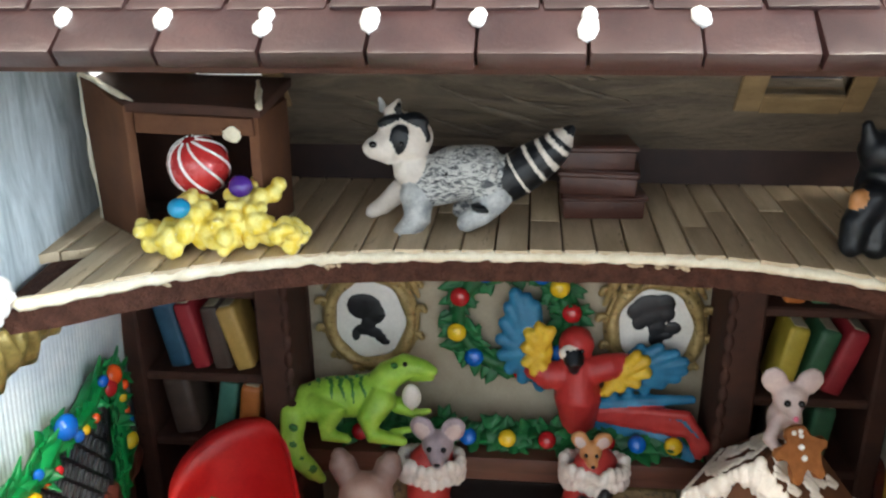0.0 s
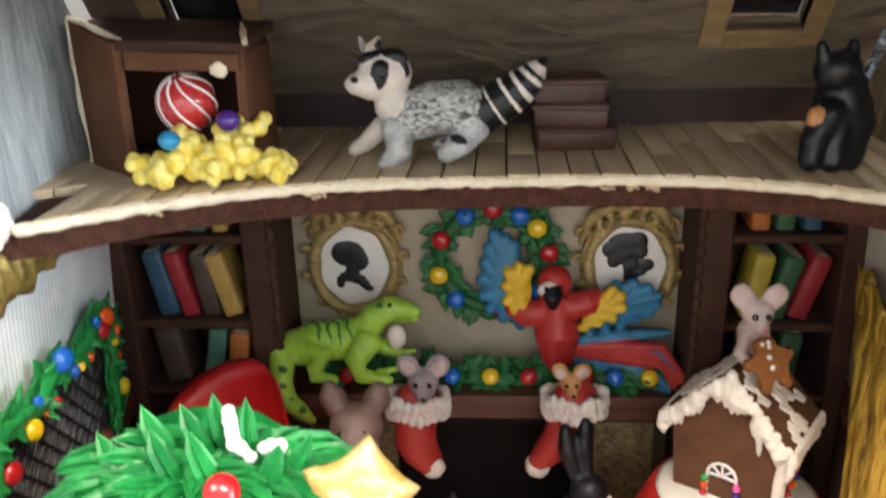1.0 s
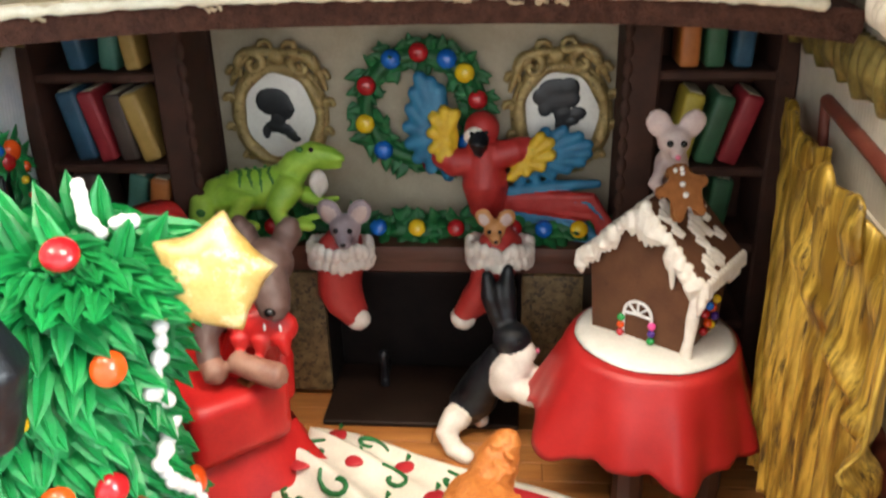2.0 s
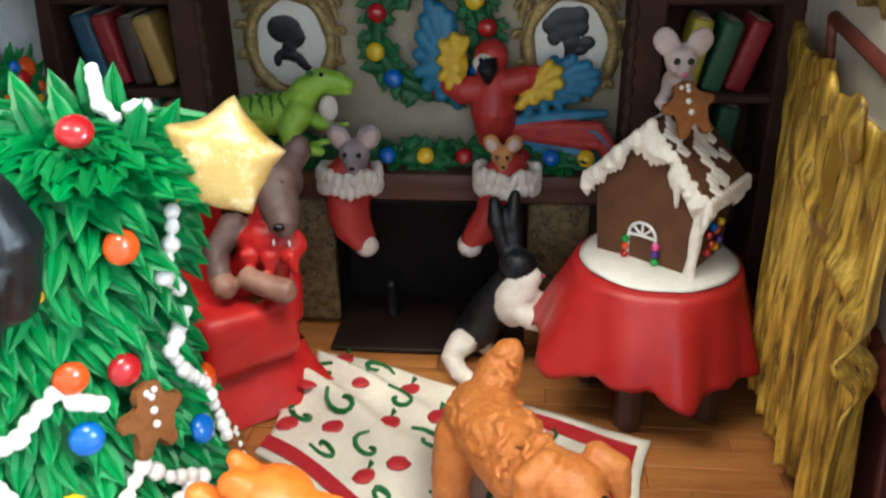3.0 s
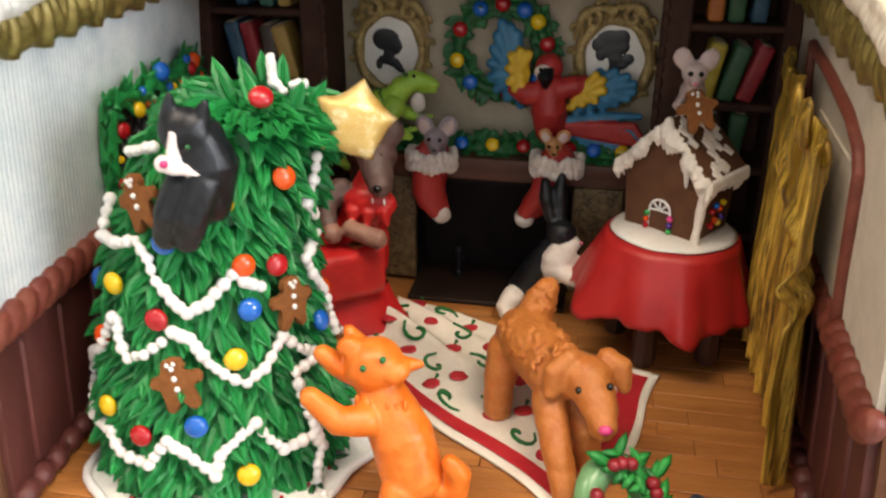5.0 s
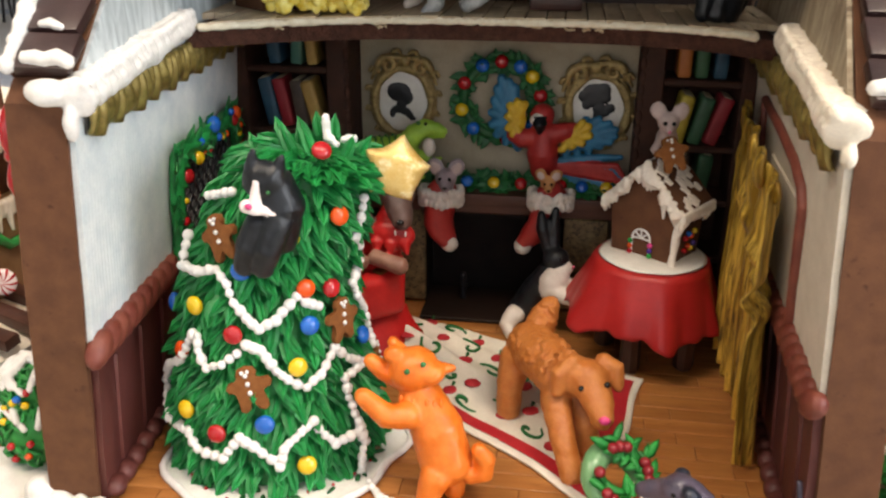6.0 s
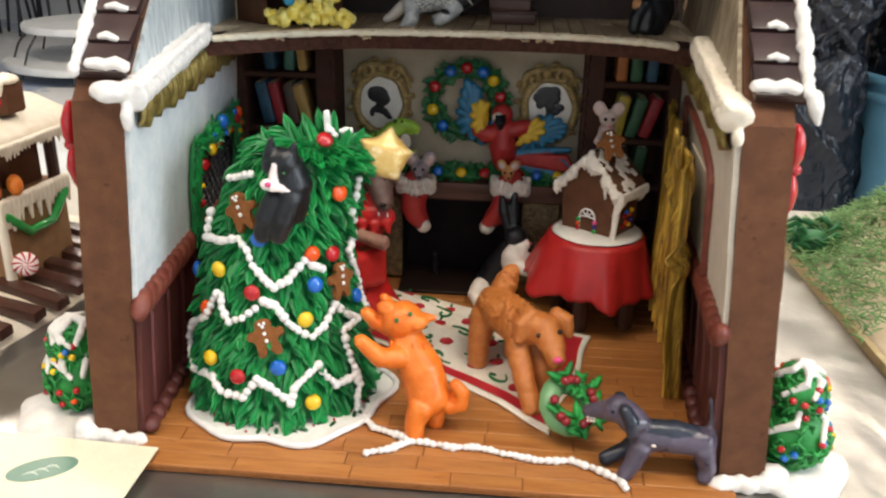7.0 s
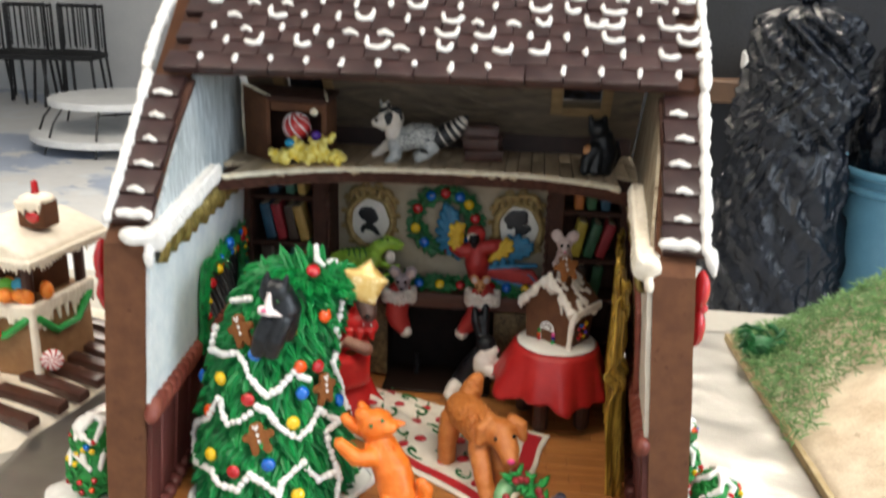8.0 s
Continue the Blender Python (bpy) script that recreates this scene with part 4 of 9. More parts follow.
figurine("puppy_figurine", "shiny grey-purple fondant puppy biting a wreath on the plank floor", "figurine",
         [P([(0.176, 0.004, 0.033), (0.200, 0.003, 0.032), (0.222, 0.003, 0.031)], [0.0125, 0.0112, 0.0118], 0),
          P([(0.180, 0.003, 0.039), (0.2, 0.003, 0.0385), (0.216, 0.003, 0.036)], [0.0086, 0.0090, 0.0075], 1),
          P([(0.170, 0.002, 0.044), (0.160, 0.006, 0.052)], [0.0112, 0.0105], 0), E((0.156, 0.008, 0.052), (0.0118, 0.0105, 0.0108), 0),
          P([(0.150, 0.011, 0.049), (0.140, 0.016, 0.045), (0.135, 0.018, 0.042)], [0.0082, 0.0066, 0.0056], 0),
          P([(0.160, -0.003, 0.058), (0.165, -0.006, 0.050), (0.166, -0.006, 0.040)], [0.0048, 0.0056, 0.0042], 1),
          P([(0.158, 0.017, 0.058), (0.156, 0.019, 0.048)], [0.0048, 0.004], 1),
          P([(0.174, -0.004, 0.026), (0.168, -0.008, 0.012), (0.163, -0.010, 0.005)], [0.0082, 0.0066, 0.006], 0),
          P([(0.176, 0.010, 0.026), (0.166, 0.012, 0.014), (0.150, 0.008, 0.006)], [0.0078, 0.0064, 0.006], 1),
          P([(0.222, -0.003, 0.026), (0.226, -0.005, 0.012), (0.223, -0.007, 0.005)], [0.0085, 0.0066, 0.006], 0),
          P([(0.222, 0.010, 0.026), (0.226, 0.012, 0.012), (0.224, 0.010, 0.005)], [0.008, 0.0064, 0.0058], 0),
          P([(0.227, 0.006, 0.036), (0.229, 0.010, 0.048), (0.226, 0.014, 0.062)], [0.0048, 0.0034, 0.0022], 0)],
         [GREY_PUP, PUP_DARK, EYE, WHITE_FUR], [((0.1512, -0.0005, 0.0545), 0.0016, 2), ((0.183, -0.0085, 0.032), (0.002, 0.001, 0.0012), 3)] + [((0.1345 + 0.0024 * (i % 3), 0.0122 - 0.0004 * i, 0.0405 - 0.0022 * (i // 3)), 0.0011, 3) for i in range(6)])

figurine("rabbit_figurine", "black and white fondant rabbit stretching up to the red tablecloth", "figurine",
         [P([(0.046, 0.300, 0.028), (0.054, 0.298, 0.045), (0.064, 0.296, 0.062)], [0.0148, 0.0132, 0.0114], 0),
          E((0.070, 0.294, 0.078), (0.0125, 0.0112, 0.0108), 0), E((0.079, 0.290, 0.071), (0.0075, 0.0078, 0.0062), 1), E((0.068, 0.286, 0.054), (0.0118, 0.0105, 0.0175), 1), E((0.075, 0.286, 0.064), (0.009, 0.0085, 0.010), 1),
          P([(0.062, 0.298, 0.086), (0.056, 0.302, 0.104), (0.054, 0.303, 0.118)], [0.0052, 0.0066, 0.0035], 0),
          P([(0.068, 0.300, 0.086), (0.066, 0.304, 0.106), (0.067, 0.305, 0.122)], [0.0052, 0.0066, 0.0035], 0),
          P([(0.066, 0.284, 0.052), (0.080, 0.276, 0.048), (0.092, 0.272, 0.046)], [0.008, 0.0072, 0.006], 1),
          P([(0.070, 0.296, 0.056), (0.086, 0.286, 0.056), (0.098, 0.279, 0.058)], [0.007, 0.0062, 0.0052], 1),
          E((0.041, 0.300, 0.022), (0.0130, 0.0125, 0.0145), 0), P([(0.034, 0.288, 0.020), (0.028, 0.282, 0.012), (0.034, 0.274, 0.005), (0.042, 0.268, 0.005)], [0.0098, 0.0078, 0.0064, 0.0055], 1),
          P([(0.044, 0.310, 0.014), (0.050, 0.306, 0.006)], [0.009, 0.006], 1)],
         [BLACK_FUR, WHITE_FUR, PINK, EYE], [((0.0862, 0.288, 0.073), 0.0017, 2), ((0.0748, 0.2842, 0.0812), 0.0016, 3)], move=(0.002, 0.004, 0))

BIB = [E((-0.0720, 0.2500, 0.1110), (0.0210, 0.0095, 0.0140), 2)] + [P([(-0.072 + 0.0125 * k, 0.2435, 0.106), (-0.072 + 0.0135 * k + 0.002 * (k % 2), 0.2405, 0.0945 + 0.003 * (k % 2))], [0.0062, 0.0016], 2) for k in (-1, 0, 1)]
figurine("wolf_figurine", "brown fondant wolf in a red shirt seated in the armchair", "figurine",
         [P([(-0.0890, 0.2620, 0.0740), (-0.0800, 0.2637, 0.1032), (-0.0740, 0.2620, 0.1250)], [0.0185, 0.0170, 0.0125], 2),
          E((-0.0690, 0.2610, 0.1460), (0.0160, 0.0145, 0.0150), 0), P([(-0.0680, 0.2540, 0.1420), (-0.0630, 0.2450, 0.1325), (-0.0610, 0.2410, 0.1280)], [0.0128, 0.0112, 0.0092], 0),
          P([(-0.0800, 0.2660, 0.1560), (-0.0840, 0.2680, 0.1640), (-0.0850, 0.2680, 0.1680)], [0.0072, 0.0080, 0.0052], 0),
          P([(-0.0600, 0.2660, 0.1560), (-0.0560, 0.2680, 0.1640), (-0.0550, 0.2680, 0.1680)], [0.0072, 0.0080, 0.0052], 0),
          P([(-0.0960, 0.2547, 0.1200), (-0.1050, 0.2439, 0.1080), (-0.1010, 0.2351, 0.0960)], [0.0088, 0.0078, 0.0068], 0),
          P([(-0.1009, 0.2353, 0.0945), (-0.0964, 0.2296, 0.0905)], [0.0072, 0.0076], 1),
          P([(-0.0850, 0.2360, 0.0945), (-0.0720, 0.2310, 0.0930), (-0.0610, 0.2300, 0.0900)], [0.0068, 0.0072, 0.0080], 1)] + BIB,
         [WOLF, WOLF_PALE, RED_CHAIR, EYE, PEPPERMINT_WHITE], [((-0.0610, 0.2310, 0.1300), (0.0036, 0.0026, 0.0028), 3), ((-0.0660, 0.2345, 0.1190), (0.0009, 0.0009, 0.0026), 4), ((-0.0570, 0.2345, 0.1185), (0.0009, 0.0009, 0.0026), 4), ((-0.0765, 0.2485, 0.1495), 0.0017, 3), ((-0.0625, 0.2485, 0.1500), 0.0017, 3)], voxel=0.0012, loops=1)

iguana = [P([(-0.1260, 0.3460, 0.1550), (-0.1080, 0.3460, 0.1590), (-0.0910, 0.3460, 0.1600), (-0.0760, 0.3460, 0.1670)], [0.0113, 0.0139, 0.0139, 0.0113], 0),
          P([(-0.0770, 0.3460, 0.1660), (-0.0680, 0.3460, 0.1780), (-0.0590, 0.3460, 0.1830)], [0.0113, 0.0098, 0.0088], 0),
          P([(-0.0590, 0.3460, 0.1840), (-0.0470, 0.3460, 0.1830), (-0.0400, 0.3460, 0.1810)], [0.0085, 0.0063, 0.0035], 0),
          P([(-0.0540, 0.3460, 0.1780), (-0.0410, 0.3460, 0.1760)], [0.0044, 0.0022], 0),
          E((-0.0530, 0.3360, 0.1680), (0.0063, 0.0040, 0.0090), 2, (0, 0, 0)),
          P([(-0.1250, 0.3420, 0.1570), (-0.1290, 0.3280, 0.1540), (-0.1290, 0.3190, 0.1420), (-0.1250, 0.3170, 0.1300), (-0.1160, 0.3170, 0.1210), (-0.1100, 0.3170, 0.1150)], [0.0107, 0.0088, 0.0079, 0.0069, 0.0057, 0.0032], 0),
          P([(-0.1160, 0.3370, 0.1560), (-0.1010, 0.3290, 0.1560), (-0.1080, 0.3265, 0.1470), (-0.1090, 0.3255, 0.1430), (-0.0930, 0.3230, 0.1425)], [0.0105, 0.0078, 0.0058, 0.0044, 0.0030], 0),
          P([(-0.0730, 0.3370, 0.1640), (-0.0800, 0.3290, 0.1530), (-0.0770, 0.3260, 0.1440), (-0.0570, 0.3230, 0.1425)], [0.0098, 0.0080, 0.0054, 0.0030], 0),
          P([(-0.0650, 0.3300, 0.1440), (-0.0530, 0.3290, 0.1480)], [0.0028, 0.0022], 0),
          P([(-0.0630, 0.3430, 0.1570), (-0.0500, 0.3380, 0.1540), (-0.0420, 0.3370, 0.1570)], [0.0057, 0.0032, 0.0019], 0),
          E((-0.1230, 0.3310, 0.1550), (0.0039, 0.0022, 0.0033), 1, (0, 20, 0)),
          E((-0.0755, 0.3275, 0.1600), (0.0042, 0.0022, 0.0035), 1, (0, 20, 0)),
          E((-0.0630, 0.3335, 0.1910), (0.0027, 0.0022, 0.0023), 1, (0, 20, 0)),
          E((-0.1250, 0.3135, 0.1550), (0.0033, 0.0022, 0.0027), 1, (0, 20, 0)),
          E((-0.1270, 0.3135, 0.1430), (0.0036, 0.0022, 0.0030), 1, (0, 20, 0)),
          E((-0.1230, 0.3135, 0.1330), (0.0033, 0.0022, 0.0027), 1, (0, 20, 0)),
          E((-0.1150, 0.3135, 0.1250), (0.0030, 0.0022, 0.0025), 1, (0, 20, 0))]
for i in range(7):  # bands that follow the skin of the back
    x = -0.121 + 0.0068 * i
    zc, rc = lerp(x, (-0.126, -0.108, -0.091, -0.076), (0.155, 0.159, 0.160, 0.167)), lerp(x, (-0.126, -0.108, -0.091, -0.076), (0.0113, 0.0139, 0.0139, 0.0113)) - 0.0004
    iguana.append(P([(x + 0.0015 * k + 0.0008 * math.sin(3 * i + 2 * k), 0.346 - rc * math.cos(radians(b)), zc + rc * math.sin(radians(b))) for k, b in enumerate((84, 62, 40, 14 + 8 * (i % 2)))], [0.0016, 0.0013, 0.0012, 0.0006], 1))
figurine("iguana_figurine", "lime green fondant iguana with dark bands lying on the mantel", "figurine", iguana, [IGUANA, IGUANA_STRIPE, WHITE_FUR, EYE],
         [((-0.0570, 0.3392, 0.1890), 0.0017, 3)] + [((-0.1160, 0.3460, 0.1700), (0.0016, 0.0009, 0.0030), 1), ((-0.1100, 0.3460, 0.1710), (0.0016, 0.0009, 0.0030), 1), ((-0.1030, 0.3460, 0.1720), (0.0016, 0.0009, 0.0030), 1), ((-0.0970, 0.3460, 0.1730), (0.0016, 0.0009, 0.0030), 1), ((-0.0900, 0.3460, 0.1740), (0.0016, 0.0009, 0.0030), 1), ((-0.0840, 0.3460, 0.1740), (0.0016, 0.0009, 0.0030), 1), ((-0.0770, 0.3460, 0.1750), (0.0016, 0.0009, 0.0030), 1), ((-0.0710, 0.3460, 0.1790), (0.0016, 0.0009, 0.0030), 1), ((-0.0640, 0.3460, 0.1840), (0.0016, 0.0009, 0.0030), 1), ((-0.0580, 0.3460, 0.1870), (0.0016, 0.0009, 0.0030), 1)], lumps=0.0004, voxel=0.0011, loops=1)

parrot = [P([(0.0520, 0.3620, 0.1820), (0.0530, 0.3600, 0.1600), (0.0540, 0.3610, 0.1400)], [0.0118, 0.0154, 0.0112], 0),
          E((0.0510, 0.3620, 0.1960), (0.0115, 0.0112, 0.0120), 0, (0, 0, 0)),
          E((0.0470, 0.3525, 0.1940), (0.0077, 0.0040, 0.0060), 3, (0, 0, 0)),
          P([(0.0490, 0.3525, 0.1920), (0.0490, 0.3495, 0.1890), (0.0490, 0.3502, 0.1840)], [0.0067, 0.0064, 0.0031], 4),
          P([(0.0440, 0.3600, 0.1750), (0.0330, 0.3600, 0.1740), (0.0250, 0.3620, 0.1780)], [0.0090, 0.0095, 0.0078], 0),
          P([(0.0620, 0.3600, 0.1790), (0.0740, 0.3600, 0.1830), (0.0810, 0.3620, 0.1850)], [0.0095, 0.0084, 0.0062], 0),
          E((0.0275, 0.3600, 0.1925), (0.0085, 0.0042, 0.0140), 1, (0, -6, 0)),
          E((0.0800, 0.3600, 0.1770), (0.0125, 0.0044, 0.0100), 1, (0, -32, 0)),
          P([(0.0220, 0.3650, 0.1920), (0.0160, 0.3650, 0.2120), (0.0110, 0.3640, 0.2300)], [0.0056, 0.0067, 0.0042], 2),
          P([(0.0220, 0.3650, 0.1920), (0.0200, 0.3650, 0.2110), (0.0180, 0.3640, 0.2270)], [0.0056, 0.0067, 0.0042], 2),
          P([(0.0220, 0.3650, 0.1920), (0.0140, 0.3650, 0.2070), (0.0070, 0.3640, 0.2200)], [0.0056, 0.0067, 0.0042], 2),
          P([(0.0220, 0.3650, 0.1920), (0.0230, 0.3650, 0.2080), (0.0240, 0.3640, 0.2220)], [0.0056, 0.0067, 0.0042], 2),
          P([(0.0220, 0.3650, 0.1920), (0.0120, 0.3650, 0.2010), (0.0040, 0.3640, 0.2090)], [0.0056, 0.0067, 0.0042], 2),
          P([(0.0220, 0.3650, 0.1920), (0.0110, 0.3650, 0.1940), (0.0020, 0.3640, 0.1970)], [0.0056, 0.0067, 0.0042], 2),
          P([(0.0220, 0.3650, 0.1920), (0.0120, 0.3650, 0.1880), (0.0030, 0.3640, 0.1850)], [0.0056, 0.0067, 0.0042], 2),
          P([(0.0220, 0.3650, 0.1920), (0.0150, 0.3650, 0.1820), (0.0080, 0.3640, 0.1750)], [0.0056, 0.0067, 0.0042], 2),
          P([(0.0220, 0.3650, 0.1920), (0.0200, 0.3650, 0.1790), (0.0170, 0.3640, 0.1680)], [0.0056, 0.0067, 0.0042], 2),
          P([(0.0220, 0.3650, 0.1920), (0.0260, 0.3650, 0.1760), (0.0290, 0.3640, 0.1630)], [0.0056, 0.0067, 0.0042], 2),
          P([(0.0270, 0.3580, 0.1910), (0.0205, 0.3565, 0.2050)], [0.0039, 0.0036], 1),
          P([(0.0270, 0.3580, 0.1910), (0.0275, 0.3565, 0.2100)], [0.0039, 0.0036], 1),
          P([(0.0270, 0.3580, 0.1910), (0.0345, 0.3565, 0.2080)], [0.0039, 0.0036], 1),
          P([(0.0270, 0.3580, 0.1910), (0.0185, 0.3565, 0.1950)], [0.0039, 0.0036], 1),
          P([(0.0270, 0.3580, 0.1910), (0.0195, 0.3565, 0.1840)], [0.0039, 0.0036], 1),
          P([(0.0270, 0.3580, 0.1910), (0.0245, 0.3565, 0.1780)], [0.0039, 0.0036], 1),
          P([(0.0270, 0.3580, 0.1910), (0.0315, 0.3565, 0.1750)], [0.0039, 0.0036], 1),
          P([(0.0270, 0.3580, 0.1910), (0.0235, 0.3565, 0.2010)], [0.0039, 0.0036], 1),
          P([(0.0270, 0.3580, 0.1910), (0.0295, 0.3565, 0.1890)], [0.0039, 0.0036], 1),
          P([(0.0820, 0.3650, 0.1770), (0.0880, 0.3650, 0.1860), (0.0920, 0.3640, 0.1940)], [0.0050, 0.0056, 0.0036], 2),
          P([(0.0820, 0.3650, 0.1770), (0.0940, 0.3650, 0.1860), (0.1040, 0.3640, 0.1950)], [0.0050, 0.0056, 0.0036], 2),
          P([(0.0820, 0.3650, 0.1770), (0.0990, 0.3650, 0.1840), (0.1140, 0.3640, 0.1910)], [0.0050, 0.0056, 0.0036], 2),
          P([(0.0820, 0.3650, 0.1770), (0.1030, 0.3650, 0.1810), (0.1200, 0.3640, 0.1850)], [0.0050, 0.0056, 0.0036], 2),
          P([(0.0820, 0.3650, 0.1770), (0.1020, 0.3650, 0.1780), (0.1200, 0.3640, 0.1790)], [0.0050, 0.0056, 0.0036], 2),
          P([(0.0820, 0.3650, 0.1770), (0.1000, 0.3650, 0.1750), (0.1160, 0.3640, 0.1730)], [0.0050, 0.0056, 0.0036], 2),
          P([(0.0820, 0.3650, 0.1770), (0.0950, 0.3650, 0.1720), (0.1070, 0.3640, 0.1680)], [0.0050, 0.0056, 0.0036], 2),
          P([(0.0820, 0.3650, 0.1770), (0.0900, 0.3650, 0.1700), (0.0970, 0.3640, 0.1640)], [0.0050, 0.0056, 0.0036], 2),
          P([(0.0820, 0.3650, 0.1770), (0.0840, 0.3650, 0.1680), (0.0860, 0.3640, 0.1610)], [0.0050, 0.0056, 0.0036], 2),
          P([(0.0820, 0.3650, 0.1770), (0.0780, 0.3650, 0.1670), (0.0750, 0.3640, 0.1590)], [0.0050, 0.0056, 0.0036], 2),
          P([(0.0780, 0.3580, 0.1760), (0.0890, 0.3565, 0.1930)], [0.0039, 0.0036], 1),
          P([(0.0780, 0.3580, 0.1760), (0.0950, 0.3565, 0.1890)], [0.0039, 0.0036], 1),
          P([(0.0780, 0.3580, 0.1760), (0.0960, 0.3565, 0.1800)], [0.0039, 0.0036], 1),
          P([(0.0780, 0.3580, 0.1760), (0.0900, 0.3565, 0.1720)], [0.0039, 0.0036], 1),
          P([(0.0780, 0.3580, 0.1760), (0.0800, 0.3565, 0.1680)], [0.0039, 0.0036], 1),
          P([(0.0780, 0.3580, 0.1760), (0.0710, 0.3565, 0.1650)], [0.0039, 0.0036], 1),
          P([(0.0780, 0.3580, 0.1760), (0.0840, 0.3565, 0.1810)], [0.0039, 0.0036], 1),
          P([(0.0690, 0.3620, 0.1530), (0.0960, 0.3620, 0.1570), (0.1270, 0.3620, 0.1590)], [0.0039, 0.0042, 0.0028], 2),
          P([(0.0640, 0.3620, 0.1480), (0.0930, 0.3590, 0.1500), (0.1190, 0.3530, 0.1510), (0.1340, 0.3470, 0.1380)], [0.0036, 0.0036, 0.0034, 0.0020], 2),
          P([(0.0640, 0.3620, 0.1480), (0.0960, 0.3580, 0.1510), (0.1230, 0.3520, 0.1530), (0.1370, 0.3460, 0.1340)], [0.0039, 0.0039, 0.0036, 0.0022], 0),
          P([(0.0640, 0.3620, 0.1470), (0.0960, 0.3580, 0.1490), (0.1240, 0.3520, 0.1480), (0.1360, 0.3460, 0.1300)], [0.0039, 0.0039, 0.0036, 0.0022], 0),
          P([(0.0640, 0.3620, 0.1460), (0.0960, 0.3580, 0.1470), (0.1240, 0.3520, 0.1460), (0.1350, 0.3460, 0.1300)], [0.0039, 0.0039, 0.0036, 0.0022], 0),
          P([(0.0640, 0.3620, 0.1450), (0.0960, 0.3580, 0.1440), (0.1240, 0.3520, 0.1450), (0.1330, 0.3460, 0.1300)], [0.0039, 0.0039, 0.0036, 0.0022], 0),
          P([(0.0640, 0.3620, 0.1440), (0.0960, 0.3580, 0.1420), (0.1240, 0.3520, 0.1400), (0.1320, 0.3460, 0.1260)], [0.0039, 0.0039, 0.0036, 0.0022], 0),
          P([(0.0640, 0.3620, 0.1420), (0.0940, 0.3590, 0.1350), (0.1200, 0.3530, 0.1320), (0.1280, 0.3470, 0.1230)], [0.0036, 0.0036, 0.0034, 0.0020], 2),
          P([(0.0640, 0.3620, 0.1410), (0.0940, 0.3590, 0.1330), (0.1200, 0.3530, 0.1280), (0.1280, 0.3470, 0.1200)], [0.0036, 0.0036, 0.0034, 0.0020], 2),
          P([(0.0640, 0.3620, 0.1390), (0.0940, 0.3590, 0.1300), (0.1210, 0.3530, 0.1220), (0.1280, 0.3470, 0.1180)], [0.0036, 0.0036, 0.0034, 0.0020], 2),
          P([(0.0640, 0.3620, 0.1380), (0.0940, 0.3590, 0.1280), (0.1210, 0.3530, 0.1220), (0.1290, 0.3470, 0.1150)], [0.0036, 0.0036, 0.0034, 0.0020], 2)]
figurine("parrot_figurine", "red, yellow and blue fondant parrot spreading its wings on the mantel", "figurine", parrot, [PARROT_RED, PARROT_YELLOW, PARROT_BLUE, WHITE_FUR, BLACK_FUR, EYE],
         [((0.0450, 0.3485, 0.1970), 0.0015, 5), ((0.0540, 0.3505, 0.1970), 0.0015, 5)], lumps=0.0003, voxel=0.0010, loops=1)

def tail_at(x):
    xs = (0.0060, 0.0170, 0.0280, 0.0350, 0.0390)
    return (x, 0.3, lerp(x, xs, (0.3230, 0.3300, 0.3380, 0.3460, 0.3510))), lerp(x, xs, (0.0123, 0.0120, 0.0099, 0.0067, 0.0023))


raccoon_tail = []  # black, ringed with white
CUTS = (0.0060, 0.0117, 0.0122, 0.0184, 0.0189, 0.0245, 0.0249, 0.0294, 0.0297, 0.0331, 0.0333, 0.0390)
for i, (a, b) in enumerate(zip(CUTS, CUTS[1:])):
    raccoon_tail.append(P([tail_at(a)[0], tail_at(b)[0]], [tail_at(a)[1], tail_at(b)[1]], 2 if i % 2 else 1))
